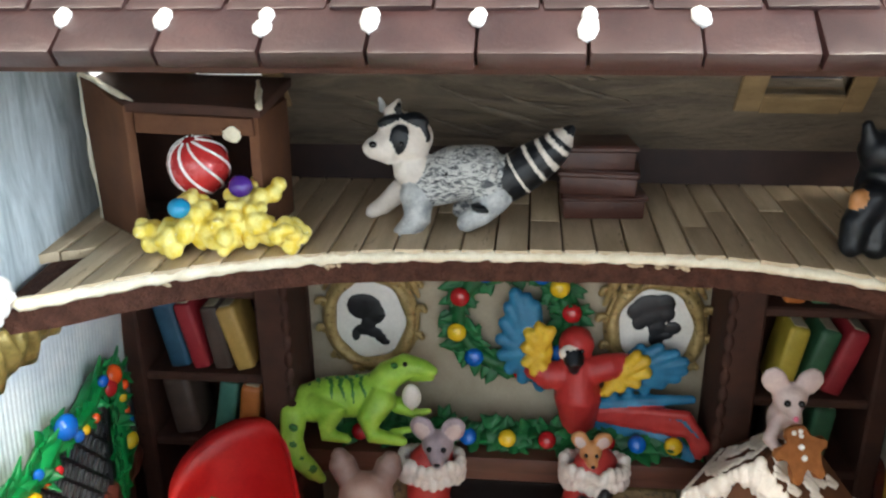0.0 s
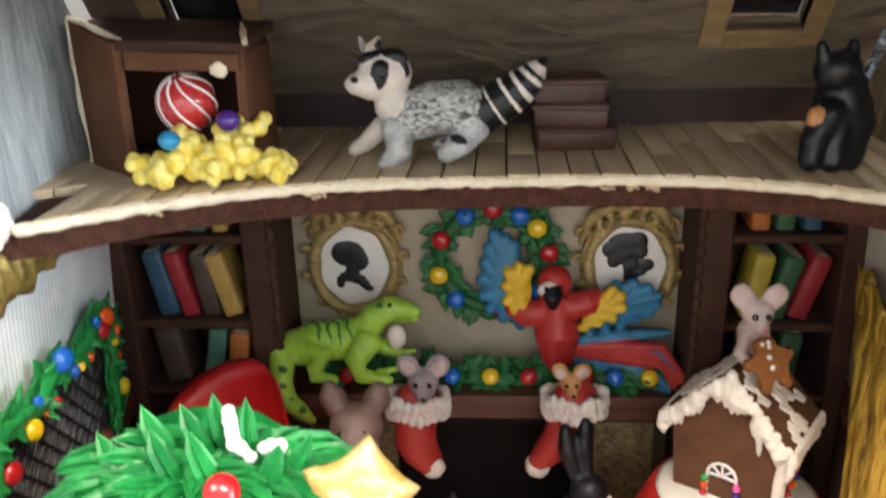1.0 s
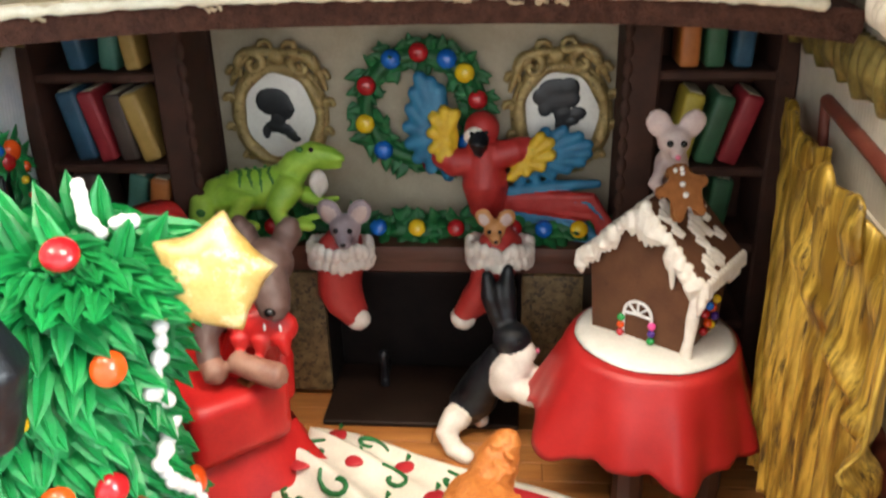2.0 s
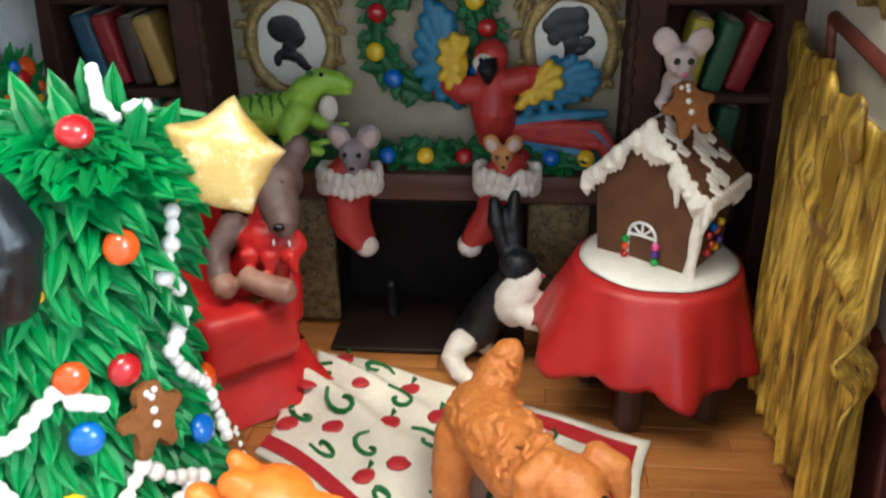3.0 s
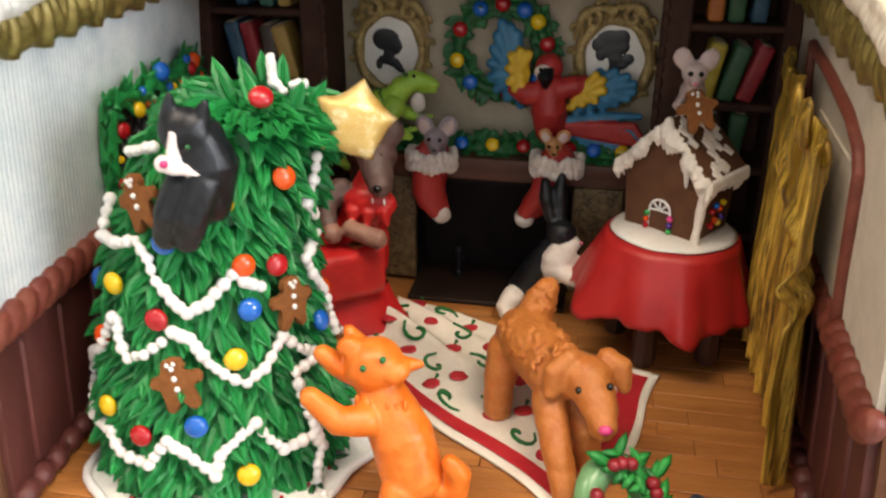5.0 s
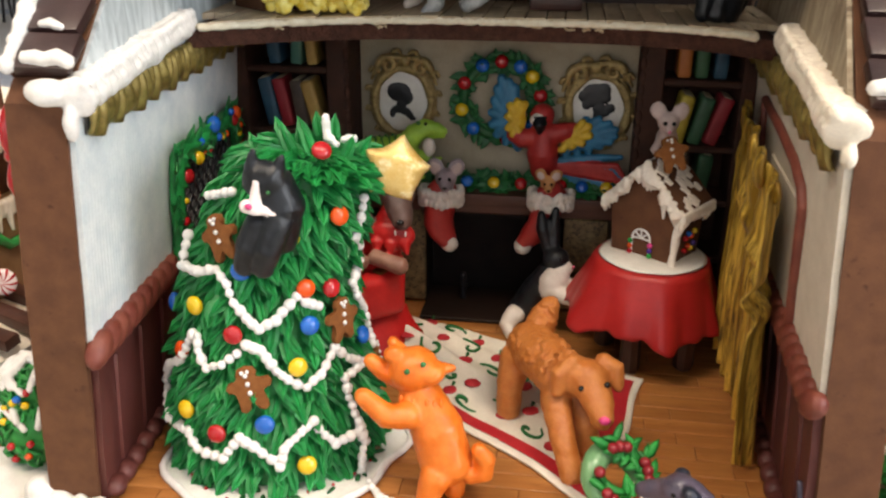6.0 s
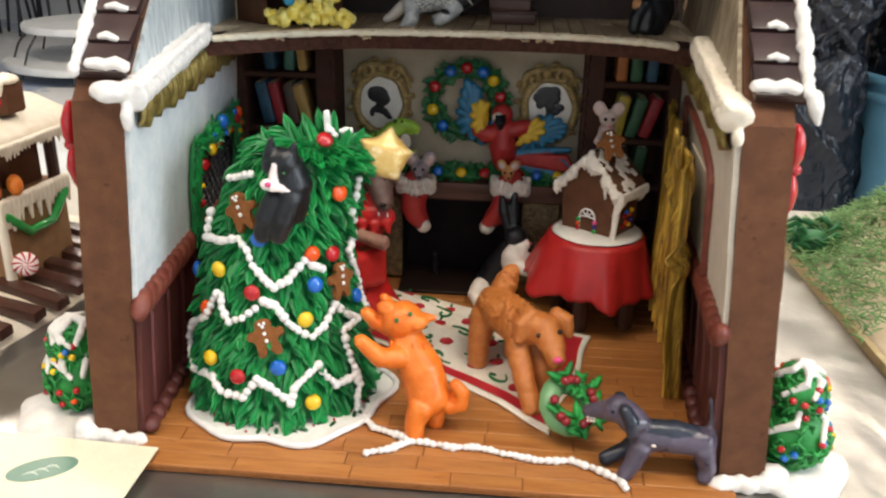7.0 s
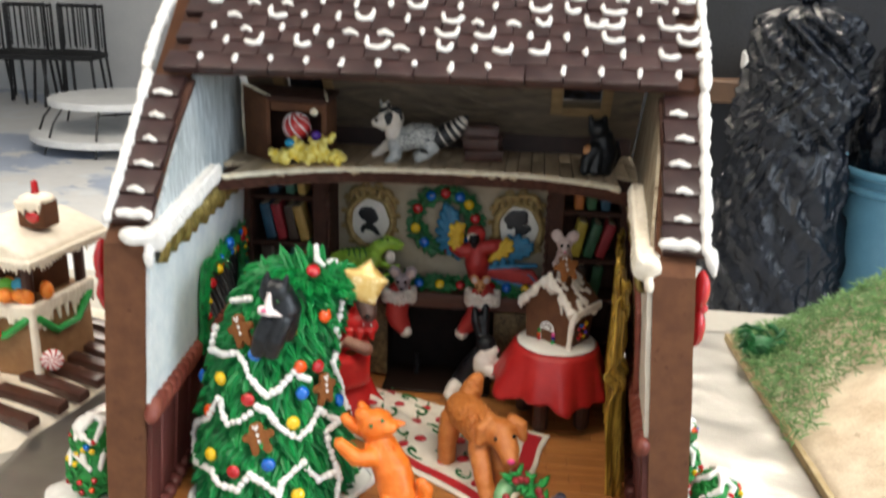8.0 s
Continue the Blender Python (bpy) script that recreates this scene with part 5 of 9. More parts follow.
figurine("raccoon_figurine", "grey and white fondant raccoon with black mask, ringed tail", "figurine",
         [P([(-0.0370, 0.3000, 0.3200), (-0.0210, 0.3000, 0.3260), (-0.0050, 0.3000, 0.3270)], [0.0128, 0.0152, 0.0146], 0),
          E((-0.0010, 0.2970, 0.3200), (0.0105, 0.0110, 0.0134), 0, (0, 0, 0)),
          P([(-0.0460, 0.3000, 0.3290), (-0.0400, 0.3000, 0.3250)], [0.0091, 0.0117], 2),
          E((-0.0470, 0.3000, 0.3450), (0.0149, 0.0125, 0.0134), 2, (0, 0, 0)),
          P([(-0.0560, 0.2960, 0.3410), (-0.0630, 0.2930, 0.3410)], [0.0096, 0.0058], 2),
          P([(-0.0530, 0.3000, 0.3580), (-0.0500, 0.3000, 0.3640)], [0.0050, 0.0020], 2),
          P([(-0.0590, 0.3080, 0.3580), (-0.0610, 0.3080, 0.3640)], [0.0029, 0.0013], 3),
          P([(-0.0490, 0.2958, 0.3610), (-0.0490, 0.2965, 0.3640)], [0.0018, 0.0009], 1),
          E((-0.0480, 0.2908, 0.3460), (0.0061, 0.0040, 0.0082), 1, (0, 8, 0)),
          E((-0.0540, 0.2957, 0.3550), (0.0073, 0.0040, 0.0029), 1, (0, -14, 0)),
          E((-0.0410, 0.2957, 0.3550), (0.0076, 0.0045, 0.0044), 1, (0, 10, 0)),
          P([(-0.0370, 0.2945, 0.3530), (-0.0350, 0.2945, 0.3460)], [0.0026, 0.0022], 1),
          P([(-0.0410, 0.2940, 0.3160), (-0.0400, 0.2890, 0.3040), (-0.0480, 0.2860, 0.2950)], [0.0091, 0.0073, 0.0058], 3),
          P([(-0.0430, 0.2880, 0.2990), (-0.0500, 0.2845, 0.2940)], [0.0064, 0.0044], 2),
          P([(-0.0510, 0.3100, 0.3140), (-0.0620, 0.3100, 0.3040), (-0.0680, 0.3080, 0.3010)], [0.0064, 0.0053, 0.0041], 2),
          P([(0.0010, 0.2940, 0.3160), (-0.0070, 0.2900, 0.3070), (-0.0140, 0.2880, 0.3030)], [0.0091, 0.0064, 0.0058], 3),
          E((-0.0070, 0.2850, 0.3120), (0.0050, 0.0035, 0.0020), 1, (0, 20, 0)),
          P([(-0.0060, 0.3100, 0.3090), (-0.0200, 0.3100, 0.3020)], [0.0058, 0.0044], 0)] + raccoon_tail,
         [RACCOON, BLACK_FUR, WHITE_FUR, GREY_PAINT, EYE], [((-0.0620, 0.2880, 0.3440), (0.0022, 0.0016, 0.0018), 4), ((-0.0470, 0.2868, 0.3450), 0.0013, 4)], voxel=0.0010, loops=1)

figurine("black_cat_figurine", "black fondant cat sitting on the attic floor", "figurine",
         [P([(0.186, 0.266, 0.304), (0.190, 0.268, 0.322), (0.188, 0.269, 0.338)], [0.0158, 0.0158, 0.0125], 0),
          E((0.183, 0.264, 0.347), (0.0118, 0.011, 0.0105), 0), P([(0.176, 0.262, 0.352), (0.173, 0.262, 0.360)], [0.0048, 0.0028], 0), P([(0.188, 0.263, 0.354), (0.189, 0.263, 0.361)], [0.0048, 0.0028], 0),
          P([(0.180, 0.258, 0.326), (0.172, 0.254, 0.314), (0.171, 0.252, 0.303)], [0.008, 0.007, 0.006], 0), P([(0.184, 0.258, 0.322), (0.182, 0.252, 0.302)], [0.0075, 0.0062], 0),
          E((0.1715, 0.254, 0.3255), (0.0048, 0.0042, 0.0058), 1), P([(0.198, 0.272, 0.304), (0.206, 0.276, 0.318), (0.205, 0.278, 0.330)], [0.006, 0.0052, 0.003], 0)],
         [BLACK_FUR, MOUSE_TAN], [], move=(0.001, 0.014, 0))

figurine("tree_cat_figurine", "black and white fondant cat clinging to the Christmas tree", "figurine",
         [P([(-0.101, 0.050, 0.184), (-0.097, 0.051, 0.206), (-0.101, 0.050, 0.220)], [0.0140, 0.0155, 0.0130], 0), E((-0.1050, 0.045, 0.2235), (0.0140, 0.0115, 0.0130), 0),
          P([(-0.1110, 0.043, 0.2320), (-0.1095, 0.041, 0.2430)], [0.0052, 0.0020], 0), P([(-0.0960, 0.046, 0.2310), (-0.0920, 0.044, 0.2395)], [0.0052, 0.0020], 0),
          P([(-0.1060, 0.0350, 0.2250), (-0.1085, 0.0345, 0.2130)], [0.0022, 0.0032], 1), E((-0.1130, 0.0345, 0.2095), (0.0052, 0.0045, 0.0044), 1), E((-0.1085, 0.0340, 0.2080), (0.0055, 0.0042, 0.0040), 1), P([(-0.1050, 0.0345, 0.2070), (-0.0965, 0.0365, 0.2050)], [0.0032, 0.0012], 1),
          P([(-0.1090, 0.043, 0.196), (-0.1160, 0.039, 0.180), (-0.1205, 0.041, 0.166)], [0.0095, 0.0090, 0.0075], 0), P([(-0.0970, 0.042, 0.197), (-0.1030, 0.037, 0.180), (-0.1080, 0.038, 0.167)], [0.0098, 0.0092, 0.0078], 0)],
         [BLACK_FUR, PEPPERMINT_WHITE, HOT_PINK, MOTIF_GREEN], [((-0.1105, 0.0298, 0.2110), (0.0024, 0.0018, 0.0021), 2), ((-0.0990, 0.0345, 0.2190), 0.0013, 3)], voxel=0.0011, move=(-0.004, 0.001, 0.001))

figurine("roof_mouse_figurine", "pale fondant mouse sitting on the little gingerbread cottage roof", "figurine",
         [E((0.156, 0.262, 0.200), (0.0092, 0.0085, 0.0125), 0), E((0.1555, 0.257, 0.2150), (0.0088, 0.0082, 0.0088), 0), P([(0.1555, 0.251, 0.212), (0.1555, 0.2472, 0.2105)], [0.0050, 0.0036], 0),
          E((0.1470, 0.2575, 0.2248), (0.0070, 0.0028, 0.0086), 0, (0, -32, 0)), E((0.1640, 0.2575, 0.2248), (0.0070, 0.0028, 0.0086), 0, (0, 32, 0)),
          P([(0.150, 0.256, 0.200), (0.146, 0.250, 0.194), (0.150, 0.246, 0.190)], [0.0042, 0.0036, 0.003], 0)],
         [MOUSE_PALE, EYE, PINK], [((0.1520, 0.2488, 0.2165), 0.0019, 1), ((0.1590, 0.2488, 0.2165), 0.0019, 1), ((0.1555, 0.2434, 0.2108), 0.0015, 2)], base=(0.154, 0.262, 0.186), move=(0.001, 0.014, 0.001))


def stocking(x, y, z, lean, toe, mouse, mouse_label, k, dx, dz):
    """A stocking whose cuff stands at (x, y, z); k is the size of its mouse, which leans out by dx and dz."""
    s = thing("christmas_stocking", "red fondant stocking with white ruffle hanging from the mantel", "stocking", Matrix.Translation((x, y, z)), "stockings on the mantel")
    bm = bmesh.new()
    tube(bm, [(0, 0, 0), (lean * 0.3, 0, -0.016), (lean * 0.7, -0.001, -0.030), (lean + toe * 0.010, -0.002, -0.039), (lean + toe * 0.022, -0.003, -0.046)], [0.0165, 0.0162, 0.0158, 0.0140, 0.0105], 16, 0.72)
    lumpy(bm, 0.0009, 90, x * 50)
    part("sock", bm, SOCK, s, smooth=180)
    bm = bmesh.new()
    ball(bm, (lean + toe * 0.028, -0.004, -0.0505), (0.0088, 0.0078, 0.0082), (0, 0, 0), 12, 8)
    lumpy(bm, 0.0012, 200, 1)
    part("toe_cap", bm, RUFFLE, s, "white fondant toe", 180)
    bm = bmesh.new()
    rr = random.Random(int(x * 900))
    for i in range(24):
        a = 2 * math.pi * i / 24
        for q, (zz, ra) in enumerate(((0.0005, 0.0192), (-0.0075, 0.0186))):
            ball(bm, (ra * math.cos(a + q * 0.13), ra * 0.72 * math.sin(a + q * 0.13), zz + 0.0014 * math.sin(a * 5)), (0.0036 + rr.uniform(0, 0.0012), 0.0034, 0.0050 + rr.uniform(0, 0.0014)), (rr.uniform(-25, 25), 0, math.degrees(a)), 8, 6)
    part("ruffle", melt(bm, 0.0008, 0), RUFFLE, s, "ruffled white cuff", 180)
    x, z = x + dx, z + dz
    figurine("mouse_figurine", mouse_label, "figurine",
             [E((x - dx * 0.5, y, z - 0.010), (0.0100 * k, 0.0085 * k, 0.0130), 0), E((x, y - 0.004, z), (0.0100 * k, 0.0090 * k, 0.0098 * k), 0), P([(x, y - 0.004 - 0.007 * k, z - 0.0035 * k), (x + 0.001, y - 0.004 - 0.0110 * k, z - 0.0055 * k)], [0.0062 * k, 0.0046 * k], 0),
              E((x - 0.0098 * k, y - 0.003, z + 0.0110 * k), (0.0076 * k, 0.0030, 0.0090 * k), 0, (0, -30, 0)), E((x + 0.0098 * k, y - 0.003, z + 0.0110 * k), (0.0076 * k, 0.0030, 0.0090 * k), 0, (0, 30, 0)),
              E((x - 0.0098 * k, y - 0.0052, z + 0.0105 * k), (0.0046 * k, 0.0016, 0.0060 * k), 2, (0, -30, 0)), E((x + 0.0098 * k, y - 0.0052, z + 0.0105 * k), (0.0046 * k, 0.0016, 0.0060 * k), 2, (0, 30, 0))],
             [mouse, EYE, MOUSE_PALE], [((x - 0.0044 * k, y - 0.004 - 0.0082 * k, z + 0.0015 * k), 0.0019 * k, 1), ((x + 0.0044 * k, y - 0.004 - 0.0082 * k, z + 0.0015 * k), 0.0019 * k, 1), ((x + 0.001, y - 0.004 - 0.0152 * k, z - 0.0050 * k), (0.0020 * k, 0.0012, 0.0012), 1)], voxel=0.0009, loops=1, group="mice in stockings")


stocking(-0.0400, 0.3265, 0.1270, -0.0030, 0.42, MOUSE_GREY, "grey fondant mouse peeping out of a red stocking", 1.0, 0.005, 0.0150)
stocking(0.0635, 0.3265, 0.1290, -0.0110, -0.45, MOUSE_TAN, "tan fondant mouse peeping out of a red stocking", 0.72, -0.003, 0.0130)

# ---- Christmas tree ----
tree = thing("christmas_tree", "green piped-icing Christmas tree with candies, cookies and a drooping star top", "christmas tree")
TZ = (0, 0.05, 0.1, 0.15, 0.2, 0.23, 0.25)
TX, TY = (-0.130, -0.133, -0.134, -0.131, -0.114, -0.102, -0.095), (0.100, 0.102, 0.103, 0.106, 0.112, 0.118, 0.120)
TR = (0.071, 0.065, 0.055, 0.050, 0.044, 0.036, 0.006)


def tree_at(deg, z, off=0.0):
    """A point of the tree's skin; 0 degrees faces the open front. Also its outward normal."""
    a = radians(deg)
    r = lerp(z, TZ, TR) + off
    slope = (lerp(z + 0.01, TZ, TR) - lerp(z - 0.01, TZ, TR)) / 0.02
    nrm = Vector((math.sin(a), -math.cos(a), -slope)).normalized()
    return Vector((lerp(z, TZ, TX) + r * math.sin(a), lerp(z, TZ, TY) - r * math.cos(a), z)), nrm


bm = bmesh.new()


def tree_core(u, v):
    z = 0.226 * v
    p, _ = tree_at(360 * u, z, -0.002)
    return p + wobble(p, 0.003, 40)


sheet(bm, 30, 16, tree_core)
ball(bm, (-0.102, 0.112, 0.214), (0.034, 0.026, 0.009), (14, 6, 0), 14, 8)
tube(bm, [(-0.105, 0.112, 0.206), (-0.084, 0.109, 0.211), (-0.064, 0.108, 0.212)], [0.022, 0.018, 0.012], 12)
part("tree_core", bm, GREEN, tree, "solid green icing core", 180)
rnd = random.Random(3)
LEAF_V, LEAF_F = spike_form()
leaves = []
z = 0.012
row = 0
while z < 0.228:
    r = lerp(z, TZ, TR)
    n = int(2 * math.pi * r / 0.0082)
    for i in range(n):
        deg = 360 * (i + 0.5 * (row % 2)) / n + rnd.uniform(-5, 5)
        p, nrm = tree_at(deg, z + rnd.uniform(-0.004, 0.004), -0.003)
        down = Vector((0, 0, -1)) - nrm * -nrm.z
        sway = nrm.cross(Vector((0, 0, 1))) * rnd.uniform(-0.55, 0.55)
        if p.z + 0.7 * (p.y - 0.118) > 0.231:
            continue  # the crown falls away to the back
        d = down * rnd.uniform(0.55, 1.0) + nrm * rnd.uniform(0.55, 1.05) + sway
        s = rnd.uniform(0.020, 0.029)
        leaves.append((p, frame_of(d, nrm, p, s)))
    z += 0.0084
    row += 1
for i in range(250):  # drooping tip and flat crown
    t = rnd.random()
    c = Vector((-0.120 + 0.062 * t, 0.118 - 0.008 * t, 0.216 - 0.002 * t))
    a = rnd.uniform(-0.9, math.pi + 0.9)
    nrm = Vector((0.0, -math.cos(a), math.sin(a))).normalized()
    r = 0.023 - 0.010 * t
    p = c + Vector((0, nrm.y * r * 1.15, nrm.z * r * 0.5))
    if p.z + 0.7 * (p.y - 0.118) > 0.231:
        continue
    if t < 0.25:
        d = Vector((-0.7, rnd.uniform(-0.5, 0.5), rnd.uniform(-0.3, 0.25))) + nrm * 0.35
    else:
        d = Vector((0.55 + 0.5 * t, 0, rnd.uniform(-0.35, 0.1))) + Vector((0, nrm.y, nrm.z * 0.4)) * rnd.uniform(0.35, 0.8) + Vector((0, rnd.uniform(-0.4, 0.3), 0))
    leaves.append((p, frame_of(d, nrm, p, rnd.uniform(0.015, 0.023))))
for i in range(110):  # leaves that lie outward over the flat crown
    a, q = i * 2.39996, math.sqrt((i + 0.5) / 110)
    out = Vector((math.cos(a), math.sin(a), 0))
    p = Vector((-0.100 + 0.040 * q * out.x, 0.106 + 0.032 * q * out.y, 0.2235 - 0.008 * q * q))
    if p.z + 0.7 * (p.y - 0.118) > 0.230:
        continue
    leaves.append((p, frame_of(out + Vector((rnd.uniform(-0.3, 0.3), -0.25, 0.30 - 0.25 * q + rnd.uniform(-0.12, 0.12))), Vector((0, -0.3, 1)), p, rnd.uniform(0.018, 0.025))))
# tufts that stand up from the flat crown: tip and lean to the side
TUFTS = [(-0.125, 0.117, 0.247, 0.012), (-0.109, 0.117, 0.248, 0.012), (-0.096, 0.119, 0.252, 0.005), (-0.082, 0.117, 0.251, 0.000), (-0.056, 0.113, 0.238, -0.012), (-0.144, 0.115, 0.236, 0.014),
         (-0.118, 0.106, 0.244, 0.011), (-0.102, 0.104, 0.245, 0.010), (-0.066, 0.105, 0.240, -0.008), (-0.134, 0.106, 0.237, 0.012), (-0.113, 0.126, 0.237, 0.008), (-0.092, 0.127, 0.238, 0.002), (-0.075, 0.122, 0.236, -0.006)]
for x, y, z, lean in TUFTS:
    tip = Vector((x, y, z))
    root = tip + Vector((lean, -0.004, -0.022))
    leaves.append((root, frame_of(tip - root, (-lean * 20, -1, 0.3), root, (tip - root).length)))
LEAF_MESHES = []
for k in range(4):
    lv = [(x, y * (0.85 + 0.1 * k), z * (0.85 + 0.12 * k) + 0.05 * x * x * (k - 1.5)) for x, y, z in LEAF_V]
    me = bpy.data.meshes.new("leaf")
    me.from_pydata(lv, [], LEAF_F)
    me.materials.append(GREEN)
    me.polygons.foreach_set("use_smooth", [False] * len(me.polygons))
    LEAF_MESHES.append(me)
leaves.sort(key=lambda a: a[0].y - 0.25 * a[0].x - 0.2 * a[0].z)
for p, m in leaves[:300]:
    ob = new("leaf", rnd.choice(LEAF_MESHES))
    ob.parent = tree
    ob.matrix_basis = m
joined("foliage", LEAF_V, LEAF_F, [m for p, m in leaves[300:]], GREEN, tree, "overlapping piped green leaves", False)


def beads(name, pts, r, step, material, parent, label="", seed=1):
    """A piped string of touching beads through points."""
    bm = bmesh.new()
    rr = random.Random(seed)
    pts = [Vector(p) for p in pts]
    for a, b in zip(pts, pts[1:]):
        n = max(1, round((b - a).length / step))
        for i in range(n):
            k = rr.uniform(0.85, 1.2)
            d = (b - a).normalized()
            m = Matrix.Translation(a.lerp(b, i / n) + Vector((rr.uniform(-1, 1), rr.uniform(-1, 1), rr.uniform(-1, 1))) * r * 0.10) @ d.to_track_quat("X", "Z").to_matrix().to_4x4() @ Matrix.Diagonal((r * 1.08 * k, r * k, r * k, 1))
            ball_at(bm, m, 9, 6)
    ball(bm, pts[-1], r, (0, 0, 0), 9, 6)
    lumpy(bm, r * 0.14, 320, seed)
    return part(name, melt(bm, 0.0008, 0), material, parent, label, 180)


GARLANDS = [
    [(-64, 0.170), (-52, 0.153), (-32, 0.156), (-18, 0.161), (-8, 0.153), (-2, 0.141), (6, 0.131), (13, 0.124), (22, 0.129), (34, 0.143), (40, 0.138), (48, 0.133)],
    [(-26, 0.113), (-24, 0.103), (-18, 0.093), (-8, 0.098), (1, 0.107), (6, 0.113), (14, 0.109), (22, 0.094), (28, 0.087), (37, 0.079), (46, 0.085), (54, 0.095), (58, 0.099), (66, 0.088), (78, 0.077)],
    [(78, 0.077), (61, 0.075), (61, 0.061), (64, 0.041), (66, 0.024)],
    [(-29, 0.042), (-23, 0.033), (-8, 0.032), (1, 0.049), (8, 0.043), (19, 0.028), (22, 0.039), (31, 0.050), (38, 0.055), (43, 0.043), (48, 0.034), (62, 0.033), (67, 0.023)],
    [(74, 0.199), (76, 0.185), (73, 0.173), (86, 0.161)],
    [(92, 0.147), (79, 0.137), (84, 0.125), (100, 0.105), (104, 0.085), (102, 0.075)],
    [(-30, 0.113), (-40, 0.090), (-64, 0.072), (-72, 0.054), (-52, 0.038), (-29, 0.044)],
    [(-30, 0.209), (-53, 0.201)],
    [(66, 0.024), (62, 0.014), (60, 0.004)],
]
for k, g in enumerate(GARLANDS):
    beads("bead_garland", [tree_at(d, z, 0.0145)[0] for d, z in g], 0.0035, 0.0064, PIPING, tree, "white piped bead garland", k)
bm = bmesh.new()  # snow dollop on the crown
for a, b, k in ((Vector((-0.0865, 0.109, 0.2500)), Vector((-0.0860, 0.108, 0.2400)), 4), (Vector((-0.0850, 0.107, 0.2370)), Vector((-0.0785, 0.105, 0.2325)), 3), (Vector((-0.0735, 0.106, 0.2360)), Vector((-0.0665, 0.107, 0.2365)), 3)):
    for i in range(k):
        ball(bm, a.lerp(b, i / (k - 1)) + Vector((rnd.uniform(-1, 1), 0, rnd.uniform(-1, 1))) * 0.0006, rnd.uniform(0.0026, 0.0036), (0, 0, 0), 9, 7)
lumpy(bm, 0.0006, 300, 3)
bm = melt(bm, 0.0008, 0)
part("snow_dollop", bm, PIPING, tree, "white icing dollop", 180)

lentil = bmesh.new()
ball(lentil, (0, 0, 0), (0.0068, 0.0068, 0.0042), (0, 0, 0), 18, 10)
LENTIL = {}
me0 = mesh_of("candy", lentil, CANDY["red"], 180)
for k, m in CANDY.items():
    LENTIL[k] = me0.copy()
    LENTIL[k].materials.clear()
    LENTIL[k].materials.append(m)
CANDIES = [("red", 26, 0.235), ("orange", 52, 0.193), ("blue", 42, 0.121), ("yellow", 34, 0.094), ("blue", 14, 0.058), ("yellow", -30, 0.133), ("yellow", 32, 0.025), ("red", -2, 0.119),
           ("red", -11, 0.049), ("orange", 40, 0.147), ("red", 58, 0.142), ("blue", 88, 0.092), ("orange", -40, 0.097), ("yellow", -32, 0.058), ("blue", -2, 0.162), ("yellow", 24, 0.183), ("orange", 112, 0.100), ("blue", -70, 0.118)]
for k, (c, d, z) in enumerate(CANDIES):
    p, nrm = tree_at(d, z, 0.0140)
    ob = new("candy", LENTIL[c])
    ob.parent = tree
    tagged(ob, "glossy " + c + " candy button")
    ob.matrix_basis = frame_of(nrm.orthogonal(), nrm + Vector((0.2 * math.sin(k * 5), -0.15, 0.1 * math.cos(k * 3))), p, 1.0 if c != "yellow" or z != 0.183 else 0.6)


def cookie_outline(s):
    """The outline of a gingerbread cookie with stubby limbs."""
    pts = []
    for x, y in ((0, -0.44), (0.14, -0.56), (0.20, -0.90), (0.42, -1.02), (0.62, -0.90), (0.62, -0.58), (0.52, -0.20), (0.58, 0.02), (0.90, -0.02), (1.0, 0.20), (0.88, 0.42), (0.50, 0.44), (0.36, 0.52), (0.45, 0.72), (0.34, 0.96), (0, 1.05)):
        pts.append((x * s, y * s))
    return pts + [(-x, y) for x, y in reversed(pts[1:-1])]


def cookie(parent, m, s, dots):
    bm = bmesh.new()
    prism(bm, cookie_outline(s), s * 0.26, m, s * 0.08)
    body = part("gingerbread_cookie", bm, COOKIE, parent, "brown gingerbread figure cookie with icing dots", 60)
    bm = bmesh.new()
    for x, y, r in dots:
        ball(bm, m @ Vector((x * s, y * s, s * 0.28)), r * s, (0, 0, 0), 8, 6)
    part("icing_dot", bm, PIPING, body, "", 180)


DOTS = [(-0.12, 0.82, 0.09), (0.12, 0.82, 0.09), (0, 0.66, 0.10), (0, 0.28, 0.11), (0, -0.12, 0.11)]
for d, z, roll, s in ((64, 0.117, -4, 0.0155), (8, 0.083, 14, 0.0155), (-22, 0.181, 24, 0.0155), (104, 0.062, -10, 0.014)):
    p, nrm = tree_at(d, z, 0.0138)
    side = Vector((0, 0, 1)).cross(nrm).normalized()
    cookie(tree, frame_of(side, nrm, p) @ pose(0, 0, 0, 0, 0, roll), s, DOTS)

# star at the drooping tip
star = thing("tree_star", "puffy gold fondant star on the tree's drooping tip", "star", look((-0.0365, 0.098, 0.2195), (0.10, -0.45, 0.46), 0))
bm = bmesh.new()
ring, ring2 = [], []
for i in range(10):
    a = radians(36 * i + 176)
    r = 0.0326 if i % 2 == 0 else 0.0200
    ring.append(bm.verts.new((r * math.cos(a), r * math.sin(a), 0)))
top, bot = bm.verts.new((0, 0, 0.0045)), bm.verts.new((0, 0, -0.007))
for i in range(10):
    bm.faces.new((ring[i], ring[(i + 1) % 10], top))
    bm.faces.new((ring[(i + 1) % 10], ring[i], bot))
bmesh.ops.subdivide_edges(bm, edges=bm.edges[:], cuts=3, use_grid_fill=True)
